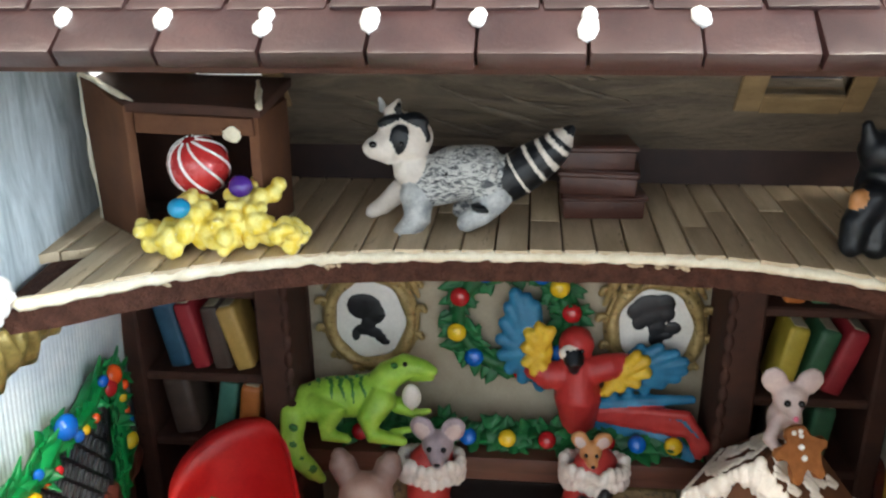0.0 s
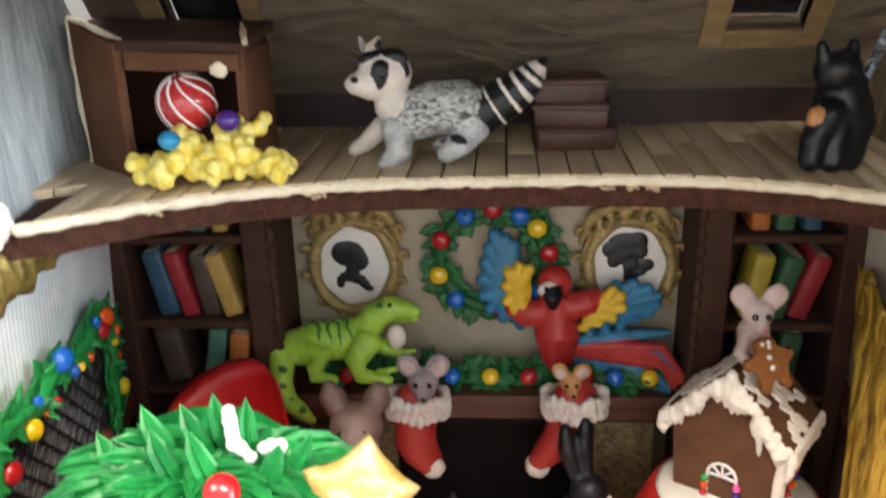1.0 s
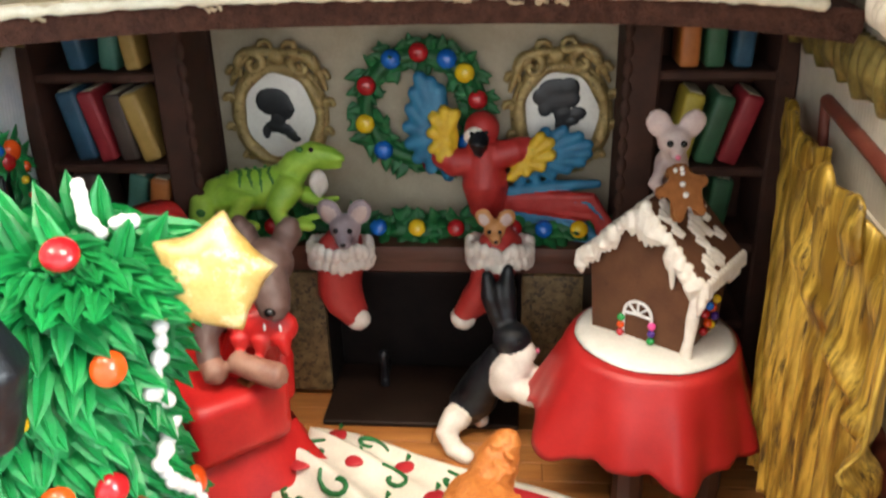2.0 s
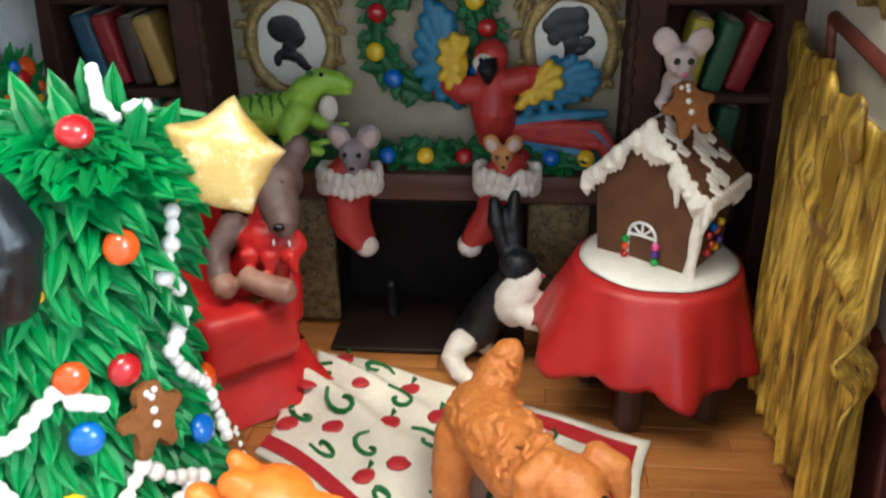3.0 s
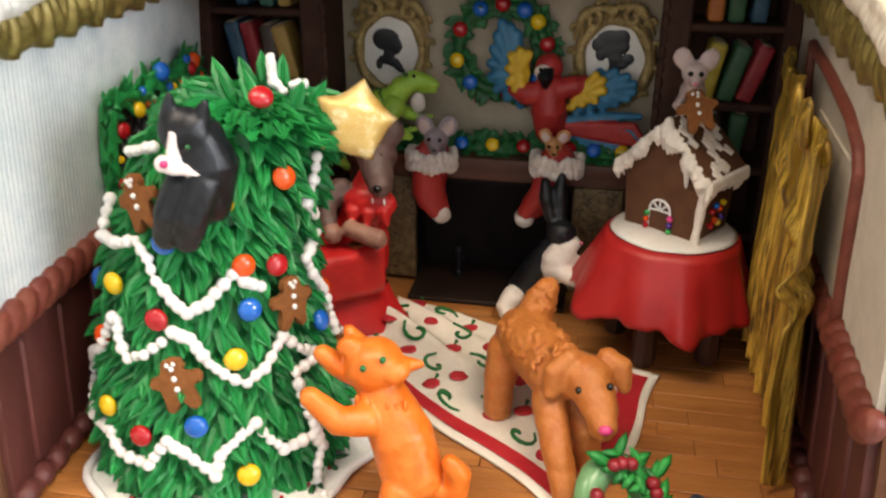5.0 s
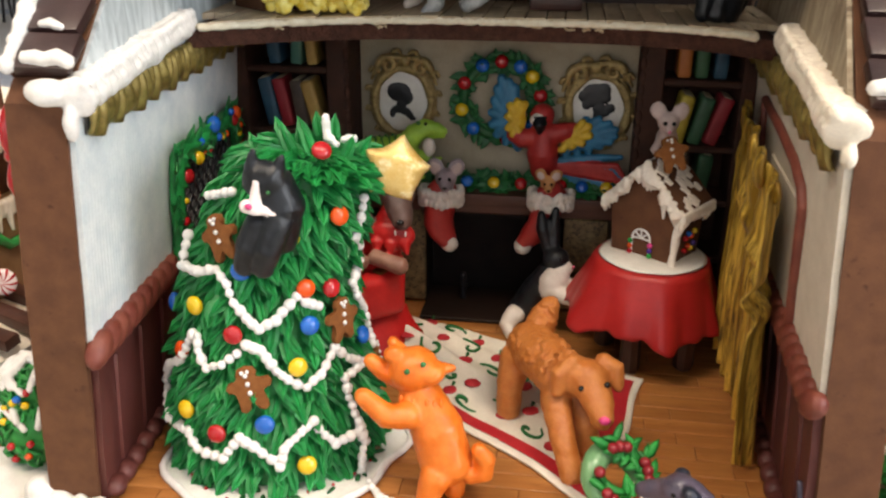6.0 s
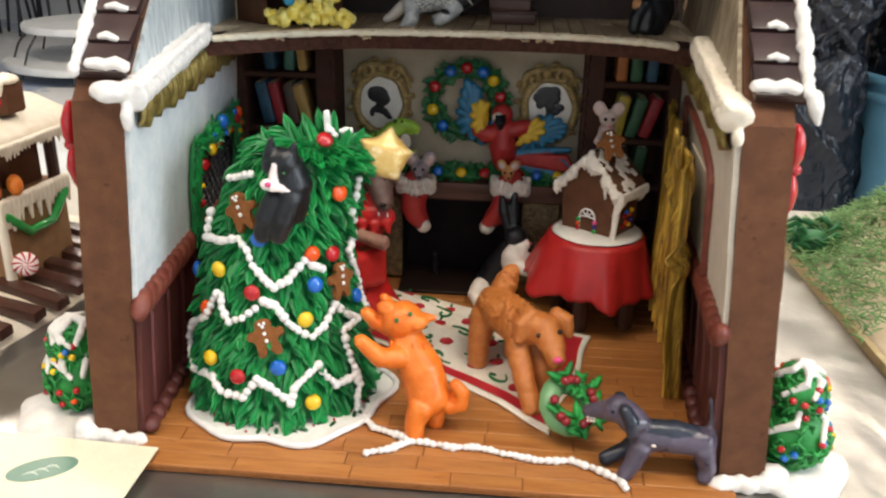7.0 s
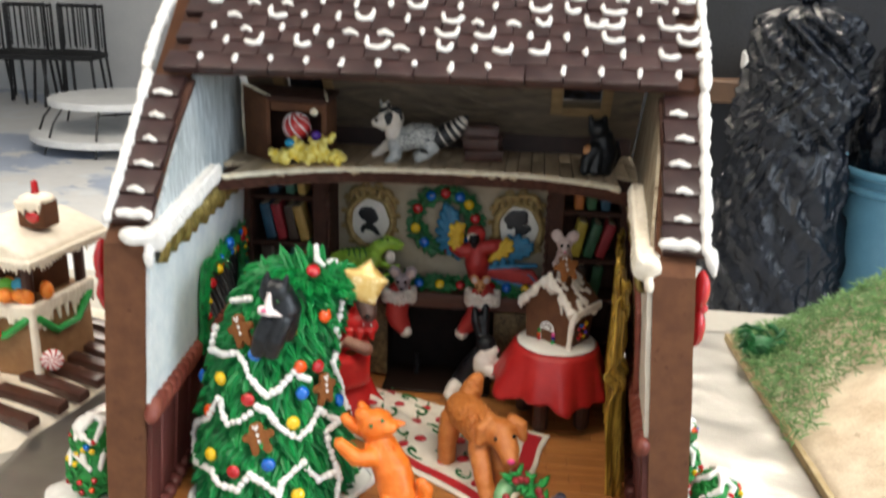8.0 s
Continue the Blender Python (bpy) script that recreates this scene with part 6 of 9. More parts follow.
for v in bm.verts:
    k = math.hypot(v.co.x, v.co.y)
    v.co.z += (0.0022 if v.co.z >= 0 else -0.0022) * max(0.0, 1 - (k / 0.034) ** 2) ** 0.5
for _ in range(6):
    bmesh.ops.smooth_vert(bm, verts=bm.verts, factor=0.4, use_axis_x=True, use_axis_y=True, use_axis_z=True)
lumpy(bm, 0.0016, 70, 2)
part("star_body", bm, GOLD_STAR, star, "", 180)

# tree skirt
skirt = thing("tree_skirt", "white round tree skirt with green holly and rolled edge", "tree skirt", Matrix.Translation((-0.122, 0.088, 0)))


def skirt_r(a):
    return 0.0875 + 0.004 * math.sin(5 * a + 0.6) + 0.003 * math.sin(9 * a)


bm = bmesh.new()
sheet(bm, 48, 6, lambda u, v: Vector((skirt_r(u * 6.2832) * v * math.cos(u * 6.2832), skirt_r(u * 6.2832) * v * math.sin(u * 6.2832), 0.0026 + 0.0008 * math.sin(u * 38) * v)))
part("cloth", bm, SKIRT, skirt, "", 180)
bm = bmesh.new()
tube(bm, [(skirt_r(i / 60 * 6.2832) * math.cos(i / 60 * 6.2832), skirt_r(i / 60 * 6.2832) * math.sin(i / 60 * 6.2832), 0.0036) for i in range(61)], 0.0030, 8)
part("rolled_edge", bm, PIPING, skirt, "white rolled fondant edge", 180)
places = []
for i in range(54):
    a = i * 2.4
    k = 0.055 + 0.025 * ((i * 0.37) % 1)
    places.append(frame_of((math.cos(a * 1.7), math.sin(a * 1.7), 0.05), (0, 0, 1), (k * math.cos(a), k * math.sin(a), 0.0032), 0.009))
joined("holly_leaf", LEAF_V, LEAF_F, places, GREEN_DARK, skirt, "small dark green holly leaves")
bm = bmesh.new()
for i in range(26):
    a = i * 1.31
    k = 0.06 + 0.018 * ((i * 0.61) % 1)
    ball(bm, (k * math.cos(a), k * math.sin(a), 0.0042), 0.0013, (0, 0, 0), 6, 4)
part("berry", bm, CANDY["red"], skirt, "", 180)

# bead chain across the floor
chain = thing("icing_chain", "white piped bead chain trailing over the plank floor", "chain")
beads("bead_strand", [(-0.048, 0.045, 0.006), (-0.038, 0.032, 0.004), (-0.018, 0.025, 0.0036), (-0.003, 0.018, 0.0036), (-0.022, 0.004, 0.0036), (-0.038, -0.003, 0.0036)], 0.0033, 0.0056, PIPING, chain, "", 31)
beads("bead_strand", [(-0.003, 0.018, 0.0036), (0.030, 0.013, 0.0036), (0.050, 0.015, 0.0036), (0.075, 0.008, 0.0036), (0.100, 0.003, 0.0036), (0.124, 0.006, 0.0036), (0.145, -0.004, 0.0036), (0.160, -0.015, 0.0036), (0.163, -0.024, 0.0036)], 0.0031, 0.0056, PIPING, chain, "", 32)

# ---- rug ----
rug = thing("rug", "rumpled cream rug with red border, cherries and green swirls", "rug")
RA, RB, RC, RD = Vector((-0.078, 0.192, 0)), Vector((0.107, 0.044, 0)), Vector((0.155, 0.222, 0)), Vector((-0.062, 0.300, 0))


def rug_at(u, v, off=0.0):
    """u along the front edge, v from front to back."""
    p = RA.lerp(RB, u).lerp(RD.lerp(RC, u), v)
    p.x += 0.003 * math.sin(v * 9 + u * 3)
    p.y += 0.003 * math.sin(u * 11)
    h = 0.0038 + 0.006 * max(0, 1 - u * 1.6) * v * (0.6 + 0.4 * math.sin(v * 11 + u * 4)) + 0.0016 * math.sin(u * 8 + v * 5) * v + 0.0012 * noise.noise(p * 30)
    h += 0.026 * math.exp(-((v - 0.62 + 0.3 * u) / 0.07) ** 2) * max(0.0, 0.62 - u) + 0.014 * math.exp(-((v - 0.88 + 0.35 * u) / 0.05) ** 2) * max(0.0, 0.6 - u) + 0.012 * math.exp(-((u - 0.40) / 0.06) ** 2) * v * (1 - v)
    p.z = max(0.0028, h) + off
    return p


bm = bmesh.new()
sheet(bm, 60, 60, rug_at, (0, 0, -0.0022))
part("rug_cloth", bm, RUG_CREAM, rug, "", 180)
bm = bmesh.new()
sheet(bm, 60, 4, lambda u, v: rug_at(u * 0.975, 0.045 + 0.085 * v, 0.0011))
part("border", bm, RUG_RED, rug, "red rug border", 180)
bm = bmesh.new()
sheet(bm, 3, 40, lambda u, v: rug_at(0.900 + 0.075 * u, 0.045 + 0.91 * v, 0.0012))
part("border", bm, RUG_RED, rug, "red rug border", 180)
bm = bmesh.new()
sheet(bm, 20, 3, lambda u, v: rug_at(0.62 + 0.355 * u, 0.88 + 0.075 * v, 0.0011))
part("border", bm, RUG_RED, rug, "red rug border", 180)
rnd = random.Random(14)
for i in range(7):
    for j in range(5):
        u, v = 0.06 + 0.128 * i + rnd.uniform(-0.03, 0.03), 0.24 + 0.165 * j + rnd.uniform(-0.04, 0.04)
        if v > 0.97 or u > 0.84:
            continue
        c = rug_at(u, v, 0.0004)
        if (i + j) % 2 == 0:
            bm = bmesh.new()
            ball(bm, c, (0.0070, 0.0062, 0.0016), (0, 0, rnd.uniform(0, 90)), 12, 6)
            ball(bm, c + Vector((0.002, 0.001, 0.0)), (0.0054, 0.0060, 0.0016), (0, 0, 0), 12, 6)
            lumpy(bm, 0.0009, 260, c.x * 200)
            fruit = part("cherry_motif", bm, RUG_RED, rug, "red cherry motif", 180)
            bm = bmesh.new()
            tube(bm, [c + Vector((0.001, 0.006, 0.0006)), c + Vector((0.002, 0.0095, 0.0008)), c + Vector((0.001, 0.013, 0.0010))], [0.0006, 0.0024, 0.0006], 7, 0.5)
            part("stem_motif", bm, MOTIF_GREEN, fruit, "", 180)
        else:
            bm = bmesh.new()
            k, flip = rnd.uniform(0, 6.28), rnd.choice((-1, 1))
            pts = []
            for t in range(11):
                a = k + flip * t * 0.55
                r = 0.0012 + 0.00095 * t
                du, dv = r * math.cos(a) / 0.17, r * math.sin(a) / 0.17
                pts.append(rug_at(u + du, v + dv, 0.0006))
            tube(bm, pts, [0.0013 + 0.0012 * math.sin(t * 0.31) for t in range(11)], 6, 0.6)
            part("swirl_motif", bm, MOTIF_GREEN, rug, "green swirl motif", 180)

# ---- red armchair ----
chair = thing("armchair", "red fondant armchair with flared skirt", "armchair", Matrix.Translation((-0.113, 0.262, 0)) @ pose(0, 0, 0, 0, 0, 44))
bm = bmesh.new()


def flare(u, v):
    a = u * 6.2832
    k = 1 + 0.42 * (1 - v) ** 1.4 + 0.07 * math.sin(a * 5 + 1) * (1 - v)
    sq = 1 / max(abs(math.cos(a)), abs(math.sin(a))) ** 0.8
    return Vector((0.040 * k * sq * math.cos(a), 0.037 * k * sq * math.sin(a), 0.002 + 0.036 * v))


sheet(bm, 56, 6, flare)
part("skirt", bm, RED_CHAIR, chair, "flared red chair skirt", 180)
bm = bmesh.new()
box(bm, (-0.002, -0.006, 0.058), (0.064, 0.086, 0.042), (0, 0, 0), 0.011, 4)
bmesh.ops.subdivide_edges(bm, edges=bm.edges[:], cuts=1, use_grid_fill=True)
lumpy(bm, 0.003, 40, 1)
part("seat", bm, RED_CHAIR, chair, "thick red seat cushion", 180)
bm = bmesh.new()


def chair_back(u, v):
    a = math.pi * (u - 0.5) * 1.15
    w = 0.041 * (1 - 0.42 * max(0, v - 0.45) ** 1.6)
    return Vector((-0.023 + w * math.sin(a), 0.026 + 0.032 * math.cos(a), 0.03 + 0.142 * v * (1 - 0.34 * (1 - u) ** 1.4 - 0.10 * u ** 7)))


sheet(bm, 24, 14, chair_back, (0, 0.010, 0.004))
part("backrest", bm, RED_CHAIR, chair, "tall rounded red chair back", 180)
for s in (-1, 1):
    bm = bmesh.new()
    tube(bm, [(s * 0.040, 0.030, 0.084), (s * 0.044, 0.012, 0.080), (s * 0.043, -0.006, 0.066), (s * 0.040, -0.012, 0.044)], [0.010, 0.0105, 0.0098, 0.0085], 12)
    lumpy(bm, 0.0016, 70, s)
    part("armrest", bm, RED_CHAIR, chair, smooth=180)
bm = bmesh.new()
box(bm, (0.010, -0.036, 0.0790), (0.014, 0.011, 0.003), (0, 0, 14), 0.001)
part("biscuit_crumb", bm, COOKIE, chair, "biscuit piece stuck on the seat")

# ---- round table with cottage ----
table = thing("round_table", "round table under a red fondant cloth with dark stubby legs", "table", Matrix.Translation((0.155, 0.271, 0)))
bm = bmesh.new()
ball(bm, (0, 0, 0.0905), (0.046, 0.046, 0.004), (0, 0, 0), 32, 8)
part("tabletop", bm, WOOD_DARK, table, smooth=180)
for x, y in ((-0.014, -0.034), (0.034, -0.022), (-0.034, 0.014), (0.018, 0.032)):
    bm = bmesh.new()
    tube(bm, [(x, y, 0.006), (x, y, 0.03), (x * 0.9, y * 0.9, 0.086)], [0.0092, 0.0088, 0.008], 8)
    lumpy(bm, 0.001, 120, x * 99)
    part("leg", bm, WOOD_DARK, table, "chunky dark brown leg")
cloth = thing("tablecloth", "smooth red fondant tablecloth falling in deep folds", "tablecloth", Matrix.Translation((0.155, 0.271, 0)))
bm = bmesh.new()


def drape(u, v):
    a = u * 6.2832
    if v < 0.4:
        r, z = 0.047 * v / 0.4, 0.0965
    else:
        k = (v - 0.4) / 0.6
        w = 0.62 * math.sin(a * 7 + 1.5 * math.sin(a * 2 + 0.7)) + 0.45 * math.sin(a * 11 + 2.2 * math.sin(a + 0.4))
        r = 0.047 + (0.014 + 0.011 * max(0.0, math.cos(a - 3.3))) * k ** 0.85 + 0.0082 * k ** 1.1 * (w if w > 0 else 0.7 * w)
        z = 0.0965 - 0.0035 * min(1, k * 6) - (0.055 - 0.006 * max(0.0, math.cos(a - 3.3)) + 0.004 * w + 0.0025 * math.sin(a * 5 + 1) + 0.0008 * math.sin(a * 27)) * max(0, k - 0.05)
    return Vector((r * math.cos(a), r * math.sin(a), z))


sheet(bm, 180, 24, drape)
bmesh.ops.remove_doubles(bm, verts=bm.verts, dist=0.00005)
bmesh.ops.solidify(bm, geom=bm.faces[:], thickness=0.0016)
part("cloth", bm, RED_CLOTH, cloth, "", 180)

plate = thing("cake_plate", "round white plate on the red tablecloth", "plate", Matrix.Translation((0.155, 0.271, 0.0975)))
bm = bmesh.new()
ball(bm, (0, 0, 0.0022), (0.0465, 0.0445, 0.0032), (0, 0, 0), 40, 8)
lumpy(bm, 0.0008, 60, 2)
part("plate_body", bm, PLATE, plate, "", 180)

hut = thing("gingerbread_cottage", "small gingerbread cottage with dripping icing roof and bead-framed door", "gingerbread house", Matrix.Translation((0.156, 0.278, 0.1015)) @ pose(0, 0, 0, 0, 0, -34))
HW, HD, HH, HP = 0.0325, 0.0225, 0.047, 0.080
bm = bmesh.new()
prism(bm, [(-HW * 0.9, 0), (HW * 0.9, 0), (HW, HH), (0, HP), (-HW, HH)], 2 * HD, Matrix.Translation((0, HD, 0)) @ pose(0, 0, 0, 90, 0, 0), 0.001)
body = part("cottage_wall", bm, BISCUIT, hut, "brown gingerbread walls")
roof_l = math.hypot(HW + 0.006, (HP - HH) * (HW + 0.004) / HW)
ang = math.degrees(math.atan2(HP - HH, HW))
for s in (-1, 1):
    bm = bmesh.new()
    mid = Vector((s * (HW + 0.004) / 2, 0, HP - (HP - HH) * (HW + 0.004) / HW / 2 + 0.003))
    box(bm, mid, (roof_l, 2 * HD + 0.008, 0.0048), (0, s * ang, 0), 0.0012)
    rf = part("cottage_roof", bm, BISCUIT, hut, "brown biscuit roof slope")
    bm = bmesh.new()
    rnd = random.Random(7 + s)
    for i in range(30):  # icing squiggles on the slope
        t, q = rnd.uniform(0.05, 0.9), rnd.uniform(-HD, HD * 0.8)
        base = Vector((s * (HW + 0.004) * t, q, HP - (HP - HH) * (HW + 0.004) / HW * t + 0.0062))
        tube(bm, [base + Vector((s * 0.004 * math.sin(k * 1.9) + s * 0.002 * k, 0.0035 * k * math.cos(k), -s * s * 0.0021 * k - 0.0042 * math.sin(k * 1.9))) for k in (0, 0.7, 1.4, 2.1)], [0.0020, 0.0027, 0.0024, 0.0017], 7)
    part("icing_squiggle", melt(bm, 0.0008), HUT_ICING, rf, "", 180)
    bm = bmesh.new()
    for i in range(13):  # icicles on the eaves
        y = -HD - 0.003 + i * (2 * HD + 0.006) / 12
        z = HP - (HP - HH) * (HW + 0.004) / HW + 0.002
        ln = rnd.uniform(0.005, 0.013)
        tube(bm, [(s * (HW + 0.005), y, z + 0.002), (s * (HW + 0.0062), y, z - ln * 0.5), (s * (HW + 0.004), y, z - ln)], [0.0028, 0.0022, 0.0008], 7)
    part("icicle", melt(bm, 0.0008), HUT_ICING, rf, "white icing icicles", 180)
bm = bmesh.new()
rnd = random.Random(4)
for s in (-1, 1):  # snow along the gable
    for i in range(12):
        t = i / 11
        x, z = s * (HW + 0.005) * t, HP + 0.004 - (HP - HH) * (HW + 0.006) / HW * t
        ln = rnd.uniform(0.003, 0.012) if s < 0 else rnd.uniform(0.005, 0.022)
        w = rnd.uniform(0.0022, 0.0042)
        tube(bm, [(x, -HD - 0.003, z), (x - s * 0.001, -HD - 0.0045, z - ln * 0.55), (x - s * 0.001, -HD - 0.0035, z - ln)], [rnd.uniform(0.0024, 0.0038), w, 0.0012], 8)
tube(bm, [(HW * 0.93, -HD - 0.001, 0.001), (HW * 0.97, -HD - 0.0015, 0.012), (HW * 0.97, -HD - 0.001, 0.024), (HW, -HD - 0.001, 0.044)], [0.0034, 0.0026, 0.0036, 0.003], 8)
lumpy(bm, 0.0013, 190, 6)
part("gable_snow", melt(bm, 0.0007), HUT_ICING, hut, "dripping white icing along the gable", 180)
bm = bmesh.new()
arch = [(0.0085 * math.cos(radians(a)), -HD - 0.0012, 0.0165 + 0.0085 * math.sin(radians(a))) for a in range(0, 181, 18)]
tube(bm, [(0.0085, -HD - 0.0012, 0.002)] + arch + [(-0.0085, -HD - 0.0012, 0.002)], 0.0010, 6)
tube(bm, [(-0.0085, -HD - 0.0012, 0.0165), (0.0, -HD - 0.0014, 0.0172), (0.0085, -HD - 0.0012, 0.0165)], 0.0009, 6)
for a in (45, 90, 135):
    tube(bm, [(0, -HD - 0.0014, 0.017), (0.008 * math.cos(radians(a)), -HD - 0.0014, 0.0165 + 0.008 * math.sin(radians(a)))], 0.0008, 6)
part("door_piping", bm, PIPING, hut, "white piped arched doorway", 180)
for i, (c, s) in enumerate((("red", -1), ("orange", -1), ("green", -1), ("green", 1), ("purple", 1), ("pink", 1))):
    bm = bmesh.new()
    ball(bm, (s * 0.0095, -HD - 0.0025, 0.0035 + (i % 3) * 0.0048), 0.0024, (0, 0, 0), 10, 7)
    part("sugar_bead", bm, CANDY[c], hut, c + " sugar bead", 180)
for i, c in enumerate(("red", "orange", "yellow", "purple", "red", "blue", "orange", "yellow")):
    bm = bmesh.new()
    ball(bm, (HW * 0.96 + 0.0015, -0.008 + (i % 4) * 0.0052, 0.010 + (i // 4) * 0.011 + 0.003 * (i % 2)), 0.0026, (0, 0, 0), 10, 7)
    part("sugar_bead", bm, CANDY[c], hut, c + " sugar bead", 180)
cookie_m = Matrix.Translation((0.1595, 0.253, 0.1945)) @ pose(0, 0, 0, 66, -12, 14)
held = thing("mouse_cookie", "gingerbread figure cookie with white dots leaning on the cottage roof", "cookie")
cookie(held, cookie_m, 0.0145, DOTS[:2] + [(0.1, 0.66, 0.09)] + DOTS[3:])

# ---- fireplace, mantel and wall pictures ----
fire = thing("fireplace", "dark fireplace with mottled stone columns and brown mantel shelf", "fireplace")
bm = bmesh.new()
box(bm, (0.004, 0.362, 0.1160), (0.268, 0.045, 0.012), (0, 0, 0), 0.002, 2)
box(bm, (0.004, 0.364, 0.1055), (0.256, 0.040, 0.010), (0, 0, 0), 0.0015)
lumpy(bm, 0.0006, 60, 1)
part("mantel_shelf", bm, MANTEL, fire, "brown mantel shelf")
for x in (-0.0785, 0.0985):
    bm = bmesh.new()
    box(bm, (x, 0.362, 0.0525), (0.042, 0.040, 0.096), (0, 0, 0), 0.003, 2)
    lumpy(bm, 0.0015, 90, x * 30)
    col = part("column", bm, STONE, fire, "mottled gold-brown stone column")
    bm = bmesh.new()
    rnd = random.Random(int(x * 1000))
    for i in range(9):
        a = rnd.uniform(0, 6.28)
        p = Vector((x + rnd.uniform(-0.012, 0.012), 0.341, rnd.uniform(0.014, 0.082)))
        tube(bm, [p + Vector((0.0018 * k * math.cos(a + k * 0.8), 0, 0.0018 * k * math.sin(a + k * 0.8))) for k in range(5)], [0.0008, 0.0016, 0.0016, 0.0014, 0.0006], 6)
    part("scrollwork", melt(bm, 0.0007), STONE, col, "", 180)
for lo, hi in (((-0.057, 0.381, 0.002), (0.0770, 0.385, 0.1005)), ((-0.0595, 0.345, 0.002), (-0.0565, 0.385, 0.1005)), ((0.0765, 0.345, 0.002), (0.0790, 0.385, 0.1005)), ((-0.056, 0.345, 0.0975), (0.0760, 0.3805, 0.1003))):
    bm = bmesh.new()
    box(bm, [(a + b) / 2 for a, b in zip(lo, hi)], [b - a for a, b in zip(lo, hi)])
    part("firebox", bm, FIREBOX_BLACK, fire, "plain black firebox")
bm = bmesh.new()
box(bm, (0.010, 0.343, 0.0028), (0.135, 0.074, 0.004), (0, 0, 0), 0.001)
part("hearth", bm, HEARTH, fire, "dark brown hearth slab")
for x in (-0.02,):
    bm = bmesh.new()
    tube(bm, [(x, 0.352, 0.005), (x, 0.352, 0.024), (x, 0.35, 0.032)], [0.0035, 0.003, 0.0036], 8)
    tube(bm, [(x, 0.35, 0.010), (x, 0.374, 0.010)], 0.0025, 8)
    part("andiron", bm, BLACK_PAINT, fire, "", 180)
# holly leaf with small points, for wreath and garlands
HOLLY_V, HOLLY_F = leaf_form(1.0, 0.72, 0.06, 0.16)


def holly_garland(name, label, category, spots, candy, size=0.015, flat=0.35, seed=2):
    """Leaves heaped round spots (place, along, outward) with candy buttons on them."""
    g = thing(name, label, category)
    rr = random.Random(seed)
    places = []
    for p, along, out in spots:
        p, along, out = Vector(p), Vector(along).normalized(), Vector(out).normalized()
        across = along.cross(out)
        for k in range(9):
            d = along * rr.uniform(-0.7, 1) + across * rr.uniform(-1, 1) + out * rr.uniform(0.05, flat)
            q = p + across * rr.uniform(-0.006, 0.006) + along * rr.uniform(-0.004, 0.004) + out * rr.uniform(0, 0.002)
            places.append(frame_of(d, out, q, size * rr.uniform(0.8, 1.2)))
    joined("holly_leaf", HOLLY_V, HOLLY_F, places, GREEN_DARK if candy != "wall" else GREEN, g, "green piped holly leaves")
    bm = bmesh.new()
    tube(bm, [Vector(s[0]) for s in spots], 0.0075 if candy != "wall" else 0.0060, 8, 0.7)
    part("stem", bm, GREEN_DARK if candy != "wall" else GREEN, g, "", 180)
    return g


def button(parent, c, p, out, r):
    bm = bmesh.new()
    m = frame_of(Vector(out).orthogonal(), out, p)
    ball_at(bm, m @ Matrix.Diagonal((r, r, r * 0.65, 1)), 14, 8)
    part("candy", bm, CANDY[c], parent, "glossy " + c + " candy", 180)


spots = []
for i in range(26):
    a = 2 * math.pi * i / 26
    spots.append(((0.010 + 0.0375 * math.cos(a), 0.379, 0.206 + 0.0365 * math.sin(a)), (-math.sin(a), 0, math.cos(a)), (0, -1, 0)))
wreath = holly_garland("wreath", "round green icing wreath with bright candies on the back wall", "wreath", spots + spots[:1], "back", 0.0125, 0.12)
for c, a in (("red", 90), ("blue", 62), ("yellow", 40), ("red", 10), ("blue", -38), ("red", 155), ("blue", 118), ("yellow", 195), ("blue", 228), ("red", -80)):
    button(wreath, c, (0.010 + 0.0385 * math.cos(radians(a)), 0.3725, 0.206 + 0.0375 * math.sin(radians(a))), (0, -1, 0.1), 0.0066)
spots = [((-0.105 + 0.0105 * i, 0.357, 0.1285 + 0.002 * math.sin(i)), (1, 0, 0), (0, -0.75, 0.65)) for i in range(23)]
mantel_garland = holly_garland("mantel_garland", "green holly garland with candies along the mantel", "garland", spots, "back", 0.0135, 0.35, 9)
for c, x in (("blue", -0.018), ("yellow", 0.008), ("red", 0.034), ("red", 0.072), ("blue", 0.092), ("yellow", 0.115), ("red", -0.09)):
    button(mantel_garland, c, (x, 0.3475, 0.1325), (0, -0.8, 0.5), 0.006)
spots = []
for i in range(8):
    spots.append((left_at(0.118 + 0.002 * math.sin(i), 0.125 + i * 0.0125, 0.011), (0, 0, 1), (1, 0, 0)))
for i in range(14):
    spots.append((left_at(0.122 + i * 0.0114, 0.213 + 0.004 * math.sin(i * 1.3), 0.011), (0, 1, 0), (1, 0, 0)))
for i in range(7):
    spots.append((left_at(0.266, 0.205 - i * 0.012, 0.011), (0, 0, -1), (1, 0, 0)))
wall_garland = holly_garland("window_garland", "green icing garland with mixed candies round the lattice window", "garland", spots, "wall", 0.0115, 0.12, 6)
rnd = random.Random(17)
